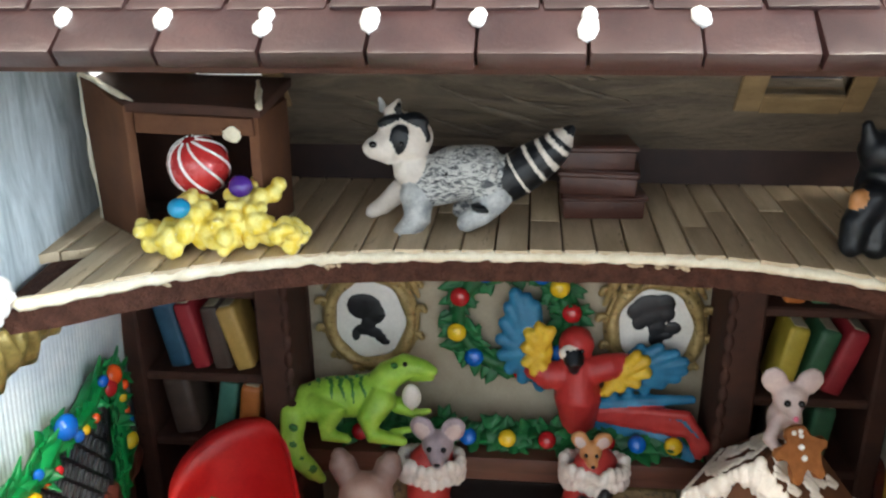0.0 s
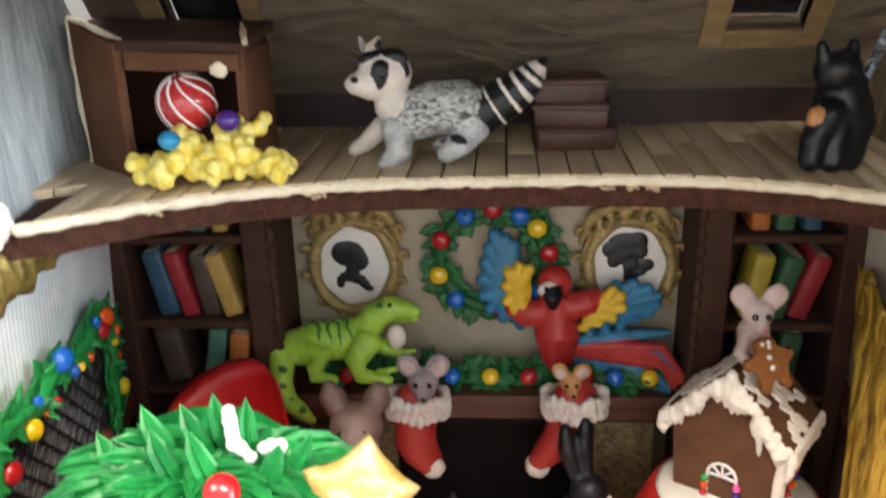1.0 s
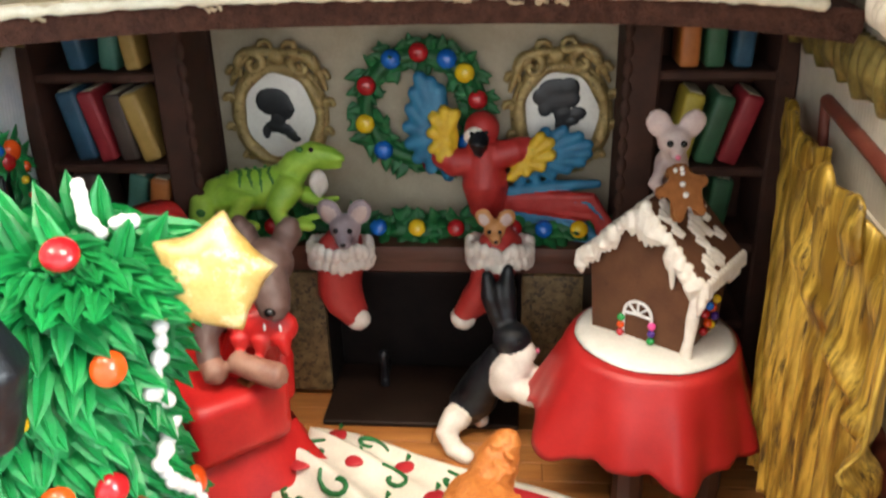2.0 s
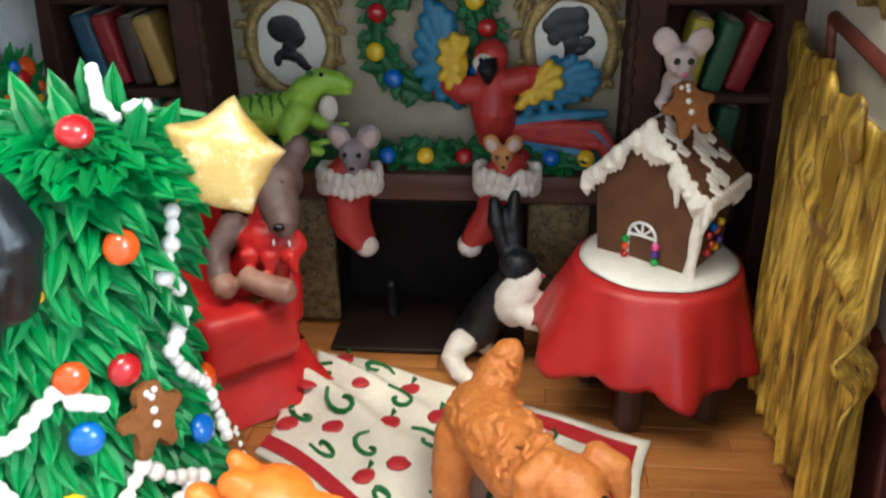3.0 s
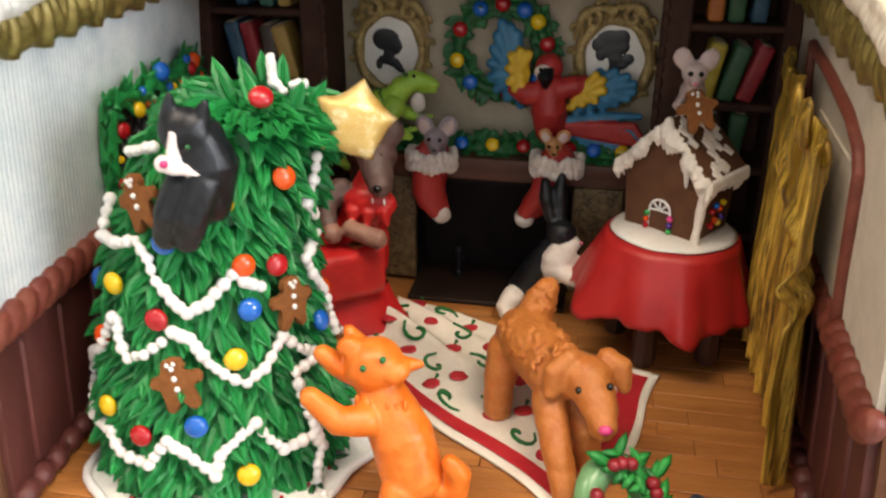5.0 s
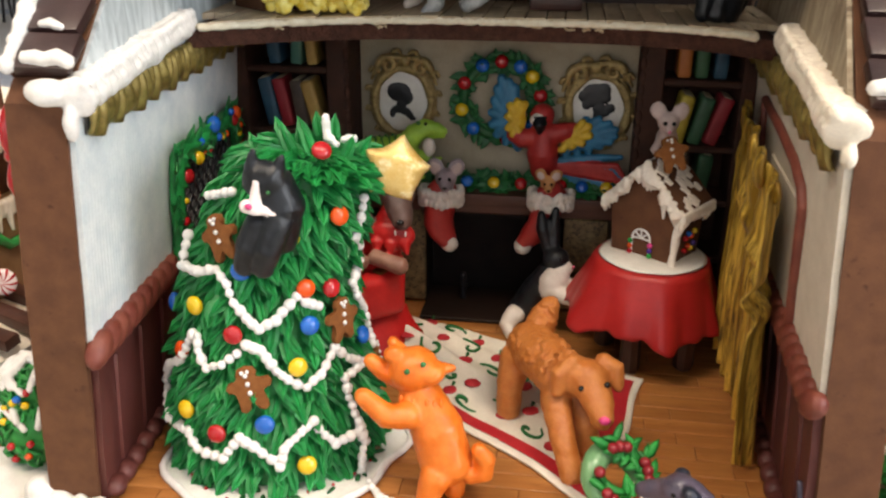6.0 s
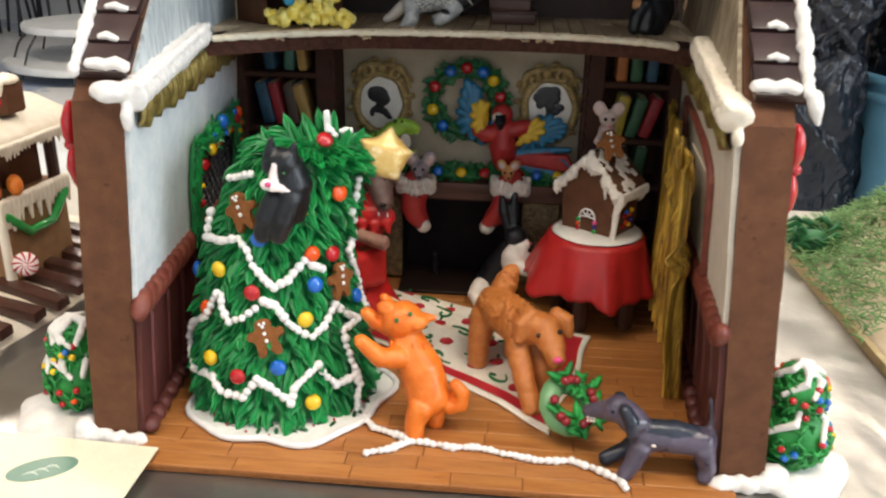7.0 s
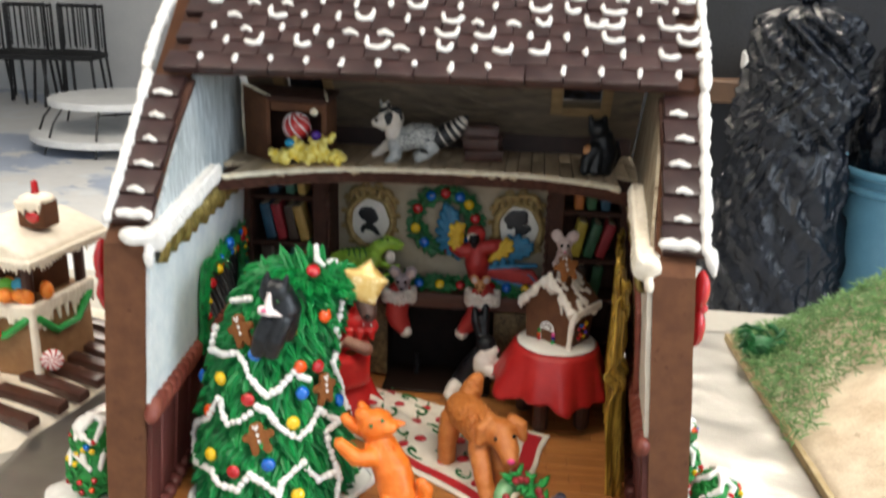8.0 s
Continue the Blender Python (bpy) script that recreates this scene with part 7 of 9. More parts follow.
for c, y, z, r in (("red", 0.127, 0.196, 0.0058), ("yellow", 0.152, 0.203, 0.0058), ("blue", 0.192, 0.220, 0.0072), ("orange", 0.270, 0.215, 0.0066), ("red", 0.248, 0.210, 0.0056), ("yellow", 0.289, 0.158, 0.0058), ("red", 0.119, 0.162, 0.0038),
                   ("blue", 0.205, 0.206, 0.0036), ("orange", 0.168, 0.204, 0.0036), ("yellow", 0.214, 0.204, 0.003), ("blue", 0.16, 0.214, 0.0032), ("red", 0.18, 0.202, 0.0028), ("orange", 0.227, 0.203, 0.003), ("blue", 0.24, 0.219, 0.0036),
                   ("orange", 0.285, 0.182, 0.0036), ("blue", 0.291, 0.172, 0.003), ("yellow", 0.282, 0.193, 0.003), ("yellow", 0.121, 0.178, 0.0028), ("orange", 0.285, 0.2, 0.0035)):
    button(wall_garland, c, left_at(y if y < 0.26 else y - 0.016, z, 0.0165), (1, -0.2, 0.1), r)


def portrait(x, z, tilt, shape):
    """An oval gilt frame with a dark silhouette shape."""
    f = thing("portrait", "oval antique gold frame with a plain dark silhouette on white", "picture", Matrix.Translation((x, 0.3845, z)) @ pose(0, 0, 0, 0, tilt, 0), "portraits on the back wall")
    bm = bmesh.new()
    ball(bm, (0, -0.0025, -0.006), (0.0265, 0.0035, 0.0315), (0, 0, 0), 32, 8)
    part("canvas", bm, PLATE, f, "white oval ground", 180)
    bm = bmesh.new()
    pts = [(0.028 * math.sin(a / 40 * 6.2832), -0.005, -0.006 + 0.033 * math.cos(a / 40 * 6.2832)) for a in range(41)]
    tube(bm, pts, [0.0042 + 0.0007 * math.sin(a * 1.1) for a in range(41)], 9)
    tube(bm, [(q[0] * 1.12, -0.0035, (q[2] + 0.006) * 1.12 - 0.006) for q in pts], 0.0024, 7)
    part("frame", bm, GOLD, f, "antique gold oval frame", 180)
    for s in (-1, 1):
        bm = bmesh.new()
        sp = []
        for t in range(15):
            a = t * 0.52
            r = 0.0095 - 0.00055 * t
            sp.append((s * (0.016 + r * math.cos(a)), -0.007, 0.0285 + r * math.sin(a)))
        tube(bm, sp, [0.0040 - 0.00012 * t for t in range(15)], 8)
        tube(bm, [(s * 0.004, -0.006, 0.037), (s * 0.014, -0.007, 0.0375), (s * 0.026, -0.006, 0.028), (s * 0.032, -0.005, 0.014)], [0.003, 0.0036, 0.0034, 0.0015], 8)
        part("scroll", bm, GOLD, f, "curled gold scroll", 180)
    bm = bmesh.new()
    ball(bm, (0, -0.006, 0.034), (0.0062, 0.0045, 0.0058), (0, 0, 0), 12, 8)
    for s in (-1, 1):
        for px, pz, q in ((0.008, 0.040, 0.0048), (0.029, 0.022, 0.0050), (0.0335, 0.004, 0.0036), (0.0325, -0.016, 0.0034), (0.022, -0.0355, 0.0036), (0.007, -0.0435, 0.0034)):
            tube(bm, [(s * (px + q * 0.9 * math.cos(t * 0.9)), -0.0055, pz + q * 0.9 * math.sin(t * 0.9) * (1 - 0.08 * t)) for t in range(6)], [0.0026, 0.0026, 0.0023, 0.002, 0.0017, 0.0012], 7)
    part("crest", melt(bm, 0.0008), GOLD, f, "scrolled gold crest", 180)
    bm = bmesh.new()
    for cx, cz, rx, rz in shape:
        ball(bm, (cx, -0.0058, cz), (rx * 1.22, 0.0012, rz * 1.22), (0, 0, 0), 14, 6)
    part("silhouette", melt(bm, 0.0006, 0), BLACK_PAINT, f, "plain dark silhouette shape", 180)


BUST_A = [(-0.0040, 0.0035, 0.0105, 0.0082), (-0.0090, 0.0040, 0.0060, 0.0068), (0.0030, -0.0010, 0.0062, 0.0066), (0.0080, -0.0015, 0.0022, 0.0016), (0.0060, -0.0050, 0.0022, 0.0020), (-0.0010, -0.0085, 0.0046, 0.0050), (-0.0035, -0.0135, 0.0062, 0.0036),
          (-0.0095, -0.0175, 0.0026, 0.0042), (0.0030, -0.0150, 0.0050, 0.0034), (0.0075, -0.0185, 0.0034, 0.0030), (0.0105, -0.0215, 0.0030, 0.0020)]
BUST_B = [(-0.0120, 0.0080, 0.0052, 0.0050), (-0.0030, 0.0120, 0.0095, 0.0062), (0.0060, 0.0120, 0.0062, 0.0060), (-0.0030, 0.0040, 0.0100, 0.0066), (-0.0105, 0.0000, 0.0040, 0.0046), (0.0070, 0.0050, 0.0050, 0.0050), (0.0010, -0.0050, 0.0052, 0.0058), (0.0105, -0.0055, 0.0050, 0.0040),
          (0.0000, -0.0125, 0.0044, 0.0052), (0.0050, -0.0105, 0.0052, 0.0026)]
portrait(-0.086, 0.206, 3, BUST_A)
portrait(0.102, 0.206, -6, BUST_B)

# ---- bookcases and books ----
def book(c, x, y, z, w, h, d, lean=0.0):
    b = thing("book", c + " fondant book leaning on the dark shelf", "book", Matrix.Translation((x, y, z)) @ pose(0, 0, 0, 0, lean, 0), "books on the shelves")
    bm = bmesh.new()
    box(bm, (0, 0, h / 2), (w, d, h), (0, 0, 0), min(w, d) * 0.22, 2)
    lumpy(bm, 0.0006, 90, x * 70 + z * 30)
    part("cover", bm, BOOK[c], b, "", 180)
    bm = bmesh.new()
    box(bm, (0, 0.0008, h - 0.0004), (w * 0.6, d * 0.86, 0.0016))
    part("page_block", bm, PAPER, b, "pale page edges")


def bookcase(x0, x1, inner_side):
    c = thing("bookcase", "dark gingerbread bookcase with scalloped edge against the back wall", "bookcase", None, "bookcases")
    bm = bmesh.new()
    box(bm, ((x0 + x1) / 2, 0.3815, 0.139), (x1 - x0, 0.006, 0.276))
    part("back_panel", bm, BISCUIT_DARK, c)
    wide = 0.019
    for x, w in ((x0 + 0.006, 0.012), (x1 - 0.006, 0.012)):
        inner = (x > (x0 + x1) / 2) == (inner_side > 0)
        ww = wide if inner else w
        xc = (x1 - ww / 2 if x > (x0 + x1) / 2 else x0 + ww / 2)
        bm = bmesh.new()
        box(bm, (xc, 0.353, 0.138), (ww, 0.051, 0.276), (0, 0, 0), 0.0015)
        side = part("upright", bm, BISCUIT_DARK, c, "dark upright side")
        if inner:
            bm = bmesh.new()
            for i in range(23):
                ball(bm, (xc + inner_side * ww / 2, 0.3285, 0.008 + i * 0.0117), (0.0035, 0.003, 0.006), (0, 0, 0), 8, 6)
            part("scalloped_edge", melt(bm, 0.001), BISCUIT_DARK, side, "", 180)
    for z in (0.075, 0.131, 0.181, 0.240):
        bm = bmesh.new()
        box(bm, ((x0 + x1) / 2, 0.354, z - 0.003), (x1 - x0 - 0.02, 0.046, 0.006), (0, 0, 0), 0.0012)
        lumpy(bm, 0.0008, 60, z * 10)
        part("shelf", bm, BISCUIT_DARK, c, "dark gingerbread shelf")


bookcase(-0.2370, -0.1290, 1)
bookcase(0.1370, 0.2340, -1)
for c, x, z, w, h, lean in (("blue", -0.192, 0.1825, 0.0135, 0.046, -11), ("red", -0.178, 0.182, 0.0115, 0.046, -12), ("brown", -0.164, 0.182, 0.012, 0.044, -8), ("tan", -0.149, 0.182, 0.0125, 0.045, -14),
                            ("brown", -0.193, 0.132, 0.018, 0.042, -8), ("teal", -0.170, 0.132, 0.0125, 0.041, 12), ("orange", -0.153, 0.1315, 0.014, 0.038, 9),
                            ("blue", -0.188, 0.241, 0.012, 0.033, -5), ("teal", -0.168, 0.241, 0.011, 0.032, 5), ("tan", -0.152, 0.241, 0.010, 0.033, -6),
                            ("yellow", 0.165, 0.182, 0.0125, 0.044, 10), ("green", 0.180, 0.182, 0.012, 0.043, 14), ("red", 0.194, 0.182, 0.0125, 0.044, 17),
                            ("orange", 0.166, 0.241, 0.012, 0.031, 0), ("green", 0.181, 0.241, 0.012, 0.031, 0), ("blue", 0.197, 0.241, 0.011, 0.031, 2),
                            ("brown", 0.170, 0.132, 0.016, 0.04, 3), ("green", 0.190, 0.132, 0.013, 0.04, 6)):
    book(c, x - 0.011 if x < 0 else x + 0.007, 0.350, z, w, h, 0.03, lean)

# ---- gold drape on the right wall ----
drape_t = thing("curtain", "gathered antique gold drape hanging on the cream wall", "curtain")
bm = bmesh.new()


def gold_drape(u, v):
    """u from the open front to the back, v from the heading down; broad soft pleats with a jagged hem."""
    w = u * 6.5 + 0.25 * math.sin(u * 9)
    pleat = 0.5 + 0.5 * math.cos(w * 6.2832)
    top_y = 0.092 + 0.215 * u
    top_z = 0.217 + 0.014 * u ** 0.6 + 0.0035 * math.sin(u * 25)
    low_y = 0.098 + 0.172 * u ** 0.95
    low_z = 0.008 + 0.012 * u ** 0.8 + 0.0040 * math.cos(w * 6.2832 + 0.8)
    k = v ** 0.9
    y, z = top_y + (low_y - top_y) * k, top_z + (low_z - top_z) * k
    depth = 0.0090 * pleat ** 0.8 * (0.35 + 0.65 * min(1.0, v * 1.6)) + 0.0012 * math.cos(w * 25) * v
    if u < 0.10:
        depth += 0.006 * math.cos(u / 0.10 * 1.57)
    crumple = 0.0065 * math.sin(math.pi * min(1.0, max(0.0, u))) ** 0.5 * (0.35 + noise.noise(Vector((u * 8 + v * 5, v * 8 - u * 4, 1)))) * max(0.0, 1 - v / 0.34) ** 0.6
    swag = v - 0.20 - 0.13 * (1 - u) ** 1.6
    band = 0.0075 * math.exp(-(swag / 0.032) ** 2) * max(0.0, 1 - u * 1.2) - 0.004 * math.exp(-((swag - 0.075) / 0.03) ** 2) * max(0.0, 1 - u * 1.2)
    return Vector((wall_x(RIGHT_IN, y, z) - 0.0150 - 0.010 * u * v - 1.25 * depth - max(-0.002, crumple) - band - 0.0010 * noise.noise(Vector((u * 16, v * 4, 1))), y, z))


sheet(bm, 220, 70, gold_drape, (0.0018, 0, 0))
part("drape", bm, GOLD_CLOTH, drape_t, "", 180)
bm = bmesh.new()
for i in range(9):  # bunched heading
    u = 0.06 + 0.88 * i / 8
    p = gold_drape(u, 0.03 + 0.05 * (i % 2))
    ball(bm, p + Vector((0.001, 0, 0.001)), (0.0036, 0.0110, 0.0090 + 0.003 * (i % 3)), (24 * math.sin(i * 2.0), 0, 0), 14, 9)
lumpy(bm, 0.0020, 70, 3)
lumpy(bm, 0.0008, 190, 5)
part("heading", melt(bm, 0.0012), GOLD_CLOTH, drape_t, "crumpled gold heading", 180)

# ---- wreath tugged by the dogs ----
BERRY = surface("dark_red_berry", "7c1420", "92202a", 0.3, scale=90, fine=800, bump=0.1)
ring = thing("jelly_ring", "sugared green jelly ring with holly and red berries", "candy ring", Matrix.Translation((0.1205, 0.046, 0.0290)) @ pose(0, 0, 0, 38, 34, 0))
bm = bmesh.new()
sheet(bm, 36, 12, lambda u, v: Vector(((0.0175 + 0.0085 * math.cos(v * 6.2832)) * math.cos(u * 6.2832), (0.0175 + 0.0085 * math.cos(v * 6.2832)) * math.sin(u * 6.2832), 0.0075 * math.sin(v * 6.2832))))
lumpy(bm, 0.0008, 150, 1)
part("jelly_body", bm, JELLY, ring, "", 180)
rnd = random.Random(33)
places = []
for i in range(46):
    a = rnd.choice((rnd.uniform(0.3, 2.6), rnd.uniform(-2.2, 0.6), rnd.uniform(0, 6.28)))
    r = rnd.uniform(0.013, 0.024)
    places.append(frame_of((math.cos(a * 3 + i), math.sin(a * 3 + i), 0.25), (0, 0, 1), (r * math.cos(a), r * math.sin(a), 0.0072), 0.0150 * rnd.uniform(0.8, 1.2)))
joined("holly_leaf", LEAF_V, LEAF_F, places, BUSH_GREEN, ring, "piped green leaves")
for i, a in enumerate((0.4, 0.7, 1.0, 1.9, 2.2, 2.5, -0.7, -0.4, -1.9, -1.6, 3.6)):
    bm = bmesh.new()
    ball(bm, (0.0185 * math.cos(a), 0.0185 * math.sin(a), 0.0118), 0.0040, (0, 0, 0), 10, 7)
    part("berry", bm, BERRY, ring, "dark red berry", 180)

# ---- attic things ----
crate = thing("wooden_crate", "open brown gingerbread crate with a slanted side on the attic floor", "crate", Matrix.Translation((-0.141, 0.266, 0.298)))


def board(outline, depth, m, material, seed):
    bm = bmesh.new()
    prism(bm, outline, depth, m, 0.0006)
    bmesh.ops.subdivide_edges(bm, edges=bm.edges[:], cuts=2, use_grid_fill=True)
    lumpy(bm, 0.0010, 80, seed)
    part("crate_board", bm, material, crate, "brown gingerbread board")


flap = Vector((-0.036, 0.030, 0))
ang = math.degrees(math.atan2(-flap.y, -flap.x))
board([(0, 0), (-flap.length, 0), (-flap.length, 0.080), (0, 0.070)], 0.005, Matrix.Translation((-0.036, 0.0, 0.0)) @ pose(0, 0, 0, 0, 0, ang) @ pose(0, 0, 0, 90, 0, 0), BISCUIT, 1.0)
board([(0, 0), (0.050, 0), (0.050, 0.064), (0, 0.064)], 0.005, Matrix.Translation((0.022, 0.0, 0.0)) @ pose(0, 0, 0, 90, 0, 90), BISCUIT, 2.0)
board([(-0.074, 0), (0.025, 0), (0.025, 0.066), (-0.074, 0.072)], 0.004, Matrix.Translation((0.0, 0.054, 0.0)) @ pose(0, 0, 0, 90, 0, 0), BISCUIT_DARK, 3.0)
board([(-0.033, 0.002), (0.021, 0.002), (0.021, 0.048), (-0.060, 0.048)], 0.004, Matrix.Translation((0.0, 0.0, 0.0004)), BISCUIT_DARK, 4.0)
board([(-0.039, -0.003), (0.029, -0.003), (0.029, 0.054), (-0.074, 0.054), (-0.074, 0.026)], 0.005, Matrix.Translation((0.0, 0.0, 0.0660)) @ pose(0, 0, 0, 5, 2, 0), BISCUIT_DARK, 5.0)
board([(-0.035, 0), (0.025, 0), (0.025, 0.009), (-0.035, 0.010)], 0.005, Matrix.Translation((0.0, 0.002, 0.0560)) @ pose(0, 0, 0, 90, 1, 0), BISCUIT, 6.0)
for pts in ([(-0.0765, 0.029, 0.002), (-0.0770, 0.0285, 0.030), (-0.0768, 0.029, 0.055), (-0.0760, 0.0285, 0.080)], [(-0.0755, 0.027, 0.0805), (-0.062, 0.017, 0.0780), (-0.048, 0.008, 0.0745), (-0.035, -0.001, 0.0715)], [(0.016, 0.040, 0.0748), (0.022, 0.020, 0.0728), (0.0285, -0.002, 0.0700)]):
    bm = bmesh.new()
    tube(bm, pts, [0.0012, 0.0017, 0.0020, 0.0014][:len(pts)], 7)
    bmesh.ops.subdivide_edges(bm, edges=bm.edges[:], cuts=2, use_grid_fill=True)
    lumpy(bm, 0.0016, 180, pts[0][0] * 100)
    part("icing_seam", bm, TILE_EDGE, crate, "pale icing seam", 180)
bm = bmesh.new()
ball(bm, (0.014, -0.002, 0.0560), (0.0055, 0.0026, 0.0040), (0, 20, 0), 10, 7)
lumpy(bm, 0.002, 200, 2)
part("icing_blob", bm, TILE_EDGE, crate, "pale icing blob", 180)

mint = thing("striped_sweet", "round red and white striped sweet in the crate", "candy", Matrix.Translation((-0.1490, 0.2720, 0.3360)) @ pose(0, 0, 0, 12, -16, 30))
bm = bmesh.new()
ball(bm, (0, 0, 0), 0.0155, (0, 0, 0), 28, 16)
part("sweet_body", bm, PEPPERMINT_RED, mint, "glossy red sugar ball", 180)
for i in range(9):
    bm = bmesh.new()
    a = 6.2832 * i / 9
    tube(bm, [(0.01553 * math.sin(t) * math.cos(a + 0.5 * t), 0.01553 * math.sin(t) * math.sin(a + 0.5 * t), 0.01553 * math.cos(t)) for t in [0.25 + 0.26 * k for k in range(11)]], 0.0009, 6, 0.6)
    part("stripe", bm, PEPPERMINT_WHITE, mint, "white stripe", 180)
rnd = random.Random(40)


def popcorn(name, label, spots, seed):
    bm = bmesh.new()
    rr = random.Random(seed)
    for c, n, spread in spots:
        for i in range(n // 7):
            p = Vector(c) + Vector((rr.gauss(0, spread), rr.gauss(0, spread * 0.5), abs(rr.gauss(0, spread * 0.7))))
            for k in range(5):
                q = p + Vector((rr.uniform(-1, 1), rr.uniform(-1, 1), rr.uniform(-0.6, 1))) * 0.0042
                q.z = max(q.z, 0.3005)
                ball(bm, q, rr.uniform(0.0026, 0.0050), (0, 0, 0), 9, 7)
    lumpy(bm, 0.0006, 230, seed)
    solid(name, melt(bm, 0.0007), POPCORN, label, "popcorn", smooth=180)


popcorn("popcorn", "heap of yellow popcorn spilling out of the crate", [((-0.155, 0.244, 0.304), 80, 0.0075), ((-0.138, 0.245, 0.304), 60, 0.0065), ((-0.146, 0.254, 0.318), 40, 0.007)], 41)
popcorn("popcorn", "heap of yellow popcorn on the attic planks", [((-0.116, 0.254, 0.304), 80, 0.0075), ((-0.103, 0.253, 0.303), 40, 0.0055), ((-0.124, 0.266, 0.318), 44, 0.006)], 42)
for c, p, r in (("teal", (-0.1490, 0.2420, 0.3230), 0.0056), ("purple", (-0.1240, 0.2600, 0.3290), 0.0062)):
    bm = bmesh.new()
    ball(bm, (0, 0, 0), (r, r, r * 0.9), (0, 0, 0), 16, 10)
    solid("round_candy", bm, CANDY[c], "glossy " + ("blue" if c == "teal" else c) + " round candy resting on the popcorn", "candy", Matrix.Translation(p), smooth=180)

for i, (dx, w, turn) in enumerate(((0.0, 0.044, 4), (-0.002, 0.041, -5), (-0.005, 0.040, 6))):
    bm = bmesh.new()
    box(bm, (0, 0, 0), (w, 0.026, 0.0135), (0, 0, 0), 0.0016, 2)
    box(bm, (0, 0, 0.0045), (w + 0.0025, 0.028, 0.0035), (0, 0, 0), 0.001)
    lumpy(bm, 0.0007, 80, i)
    solid("chocolate_box", bm, CHOC_BAR, "dark chocolate block in a stack on the attic floor", "chocolate block", Matrix.Translation((0.058 + dx, 0.325, 0.3048 + i * 0.0138)) @ pose(0, 0, 0, 0, 0, turn), "stacked chocolate blocks", smooth=40)

# ---- outside the house ----


def bush(x, y, tiers, seed, snow, caps):
    b = thing("iced_bush", "green icing bush with candy dots and white icing snow", "bush", Matrix.Translation((x, y, -0.006)), "bushes beside the house")
    rr = random.Random(seed)
    for k, (cz, r, rz) in enumerate(tiers):
        def skin(z, a, off):
            """A point of the tier's skin: a dome over a rounded foot."""
            q = math.sqrt(max(0.0, 1 - z * z)) * (1.0 if z < 0 else 1 - 0.12 * z)
            return Vector((q * math.cos(a) * (r + off), q * math.sin(a) * (r + off), cz + z * (rz + off))), Vector((math.sqrt(1 - z * z) * math.cos(a) / r, math.sqrt(1 - z * z) * math.sin(a) / r, z / rz)).normalized()
        bm = bmesh.new()
        ball(bm, (0, 0, cz), (r * 0.93, r * 0.93, rz * 0.93), (0, 0, 0), 20, 14)
        lumpy(bm, 0.003, 60, seed)
        core = part("bush_ball", bm, BUSH_GREEN, b, "green icing ball", 180)
        bm = bmesh.new()
        for i in range(150):  # short curled strings of icing
            a = rr.uniform(0, 6.2832)
            p, nrm = skin(rr.uniform(-0.85, 0.98), a, -0.001)
            d = nrm.cross(Vector((rr.uniform(-1, 1), rr.uniform(-1, 1), rr.uniform(-1, 1)))).normalized()
            e = nrm.cross(d)
            ln = rr.uniform(0.004, 0.0075)
            tube(bm, [p - d * ln, p + nrm * 0.0018 + e * 0.002, p + d * ln * 0.5 + nrm * 0.002 + e * 0.0035, p + d * ln * 0.8 + nrm * 0.0005 - e * 0.001], [0.0011, 0.0016, 0.0015, 0.0009], 6)
        tagged(part("icing_curl", bm, BUSH_GREEN, core, "", 180), kind="stuff")
        for i in range(17):
            a = rr.uniform(0, 6.2832)
            p, nrm = skin(rr.uniform(-0.5, 0.7), a, 0.0012)
            bm = bmesh.new()
            c = rr.choice(("red", "red", "orange", "blue", "yellow", "red"))
            ball(bm, p, (0.0031, 0.0031, 0.0029), (0, 0, 0), 8, 6)
            part("candy_dot", bm, CANDY[c], core, c + " candy dot", 180)
        bm = bmesh.new()
        for i in range(caps):  # runs of icing snow from the crown
            a = 6.2832 * i / caps + rr.uniform(-0.2, 0.2)
            pts = [skin(z, a + 0.5 * math.sin(z * 5 + i), 0.0016)[0] for z in (0.995, 0.85, 0.62, rr.uniform(0.15, 0.45))]
            tube(bm, pts, [0.0028, 0.0032, 0.0036, 0.0024], 7)
        lumpy(bm, 0.0012, 160, seed)
        part("snow_drip", melt(bm, 0.0011), SNOW, core, "white icing snow", 180)
    bm = bmesh.new()
    sheet(bm, 40, 8, lambda u, v: Vector((snow[0] + snow[2] * v * math.cos(u * 6.2832) * (1 + 0.1 * math.sin(u * 19)), snow[1] + snow[3] * v * math.sin(u * 6.2832) * (1 + 0.08 * math.sin(u * 25 + 1)), 0.010 * (1 - v ** 4) - 0.0015 + 0.0012 * math.sin(u * 44) * v)))
    part("snow_mound", bm, SNOW, b, "mound of white icing snow", 180)


bush(-0.2945, 0.046, [(0.036, 0.0285, 0.034), (0.066, 0.022, 0.022)], 51, (-0.004, -0.006, 0.055, 0.052), 10)
bush(0.2960, 0.034, [(0.032, 0.0290, 0.030), (0.068, 0.0205, 0.024)], 52, (0.002, 0.0, 0.048, 0.048), 6)
bush(0.2800, 0.150, [(0.030, 0.026, 0.030), (0.066, 0.017, 0.020)], 53, (0.0, 0.0, 0.04, 0.045), 6)


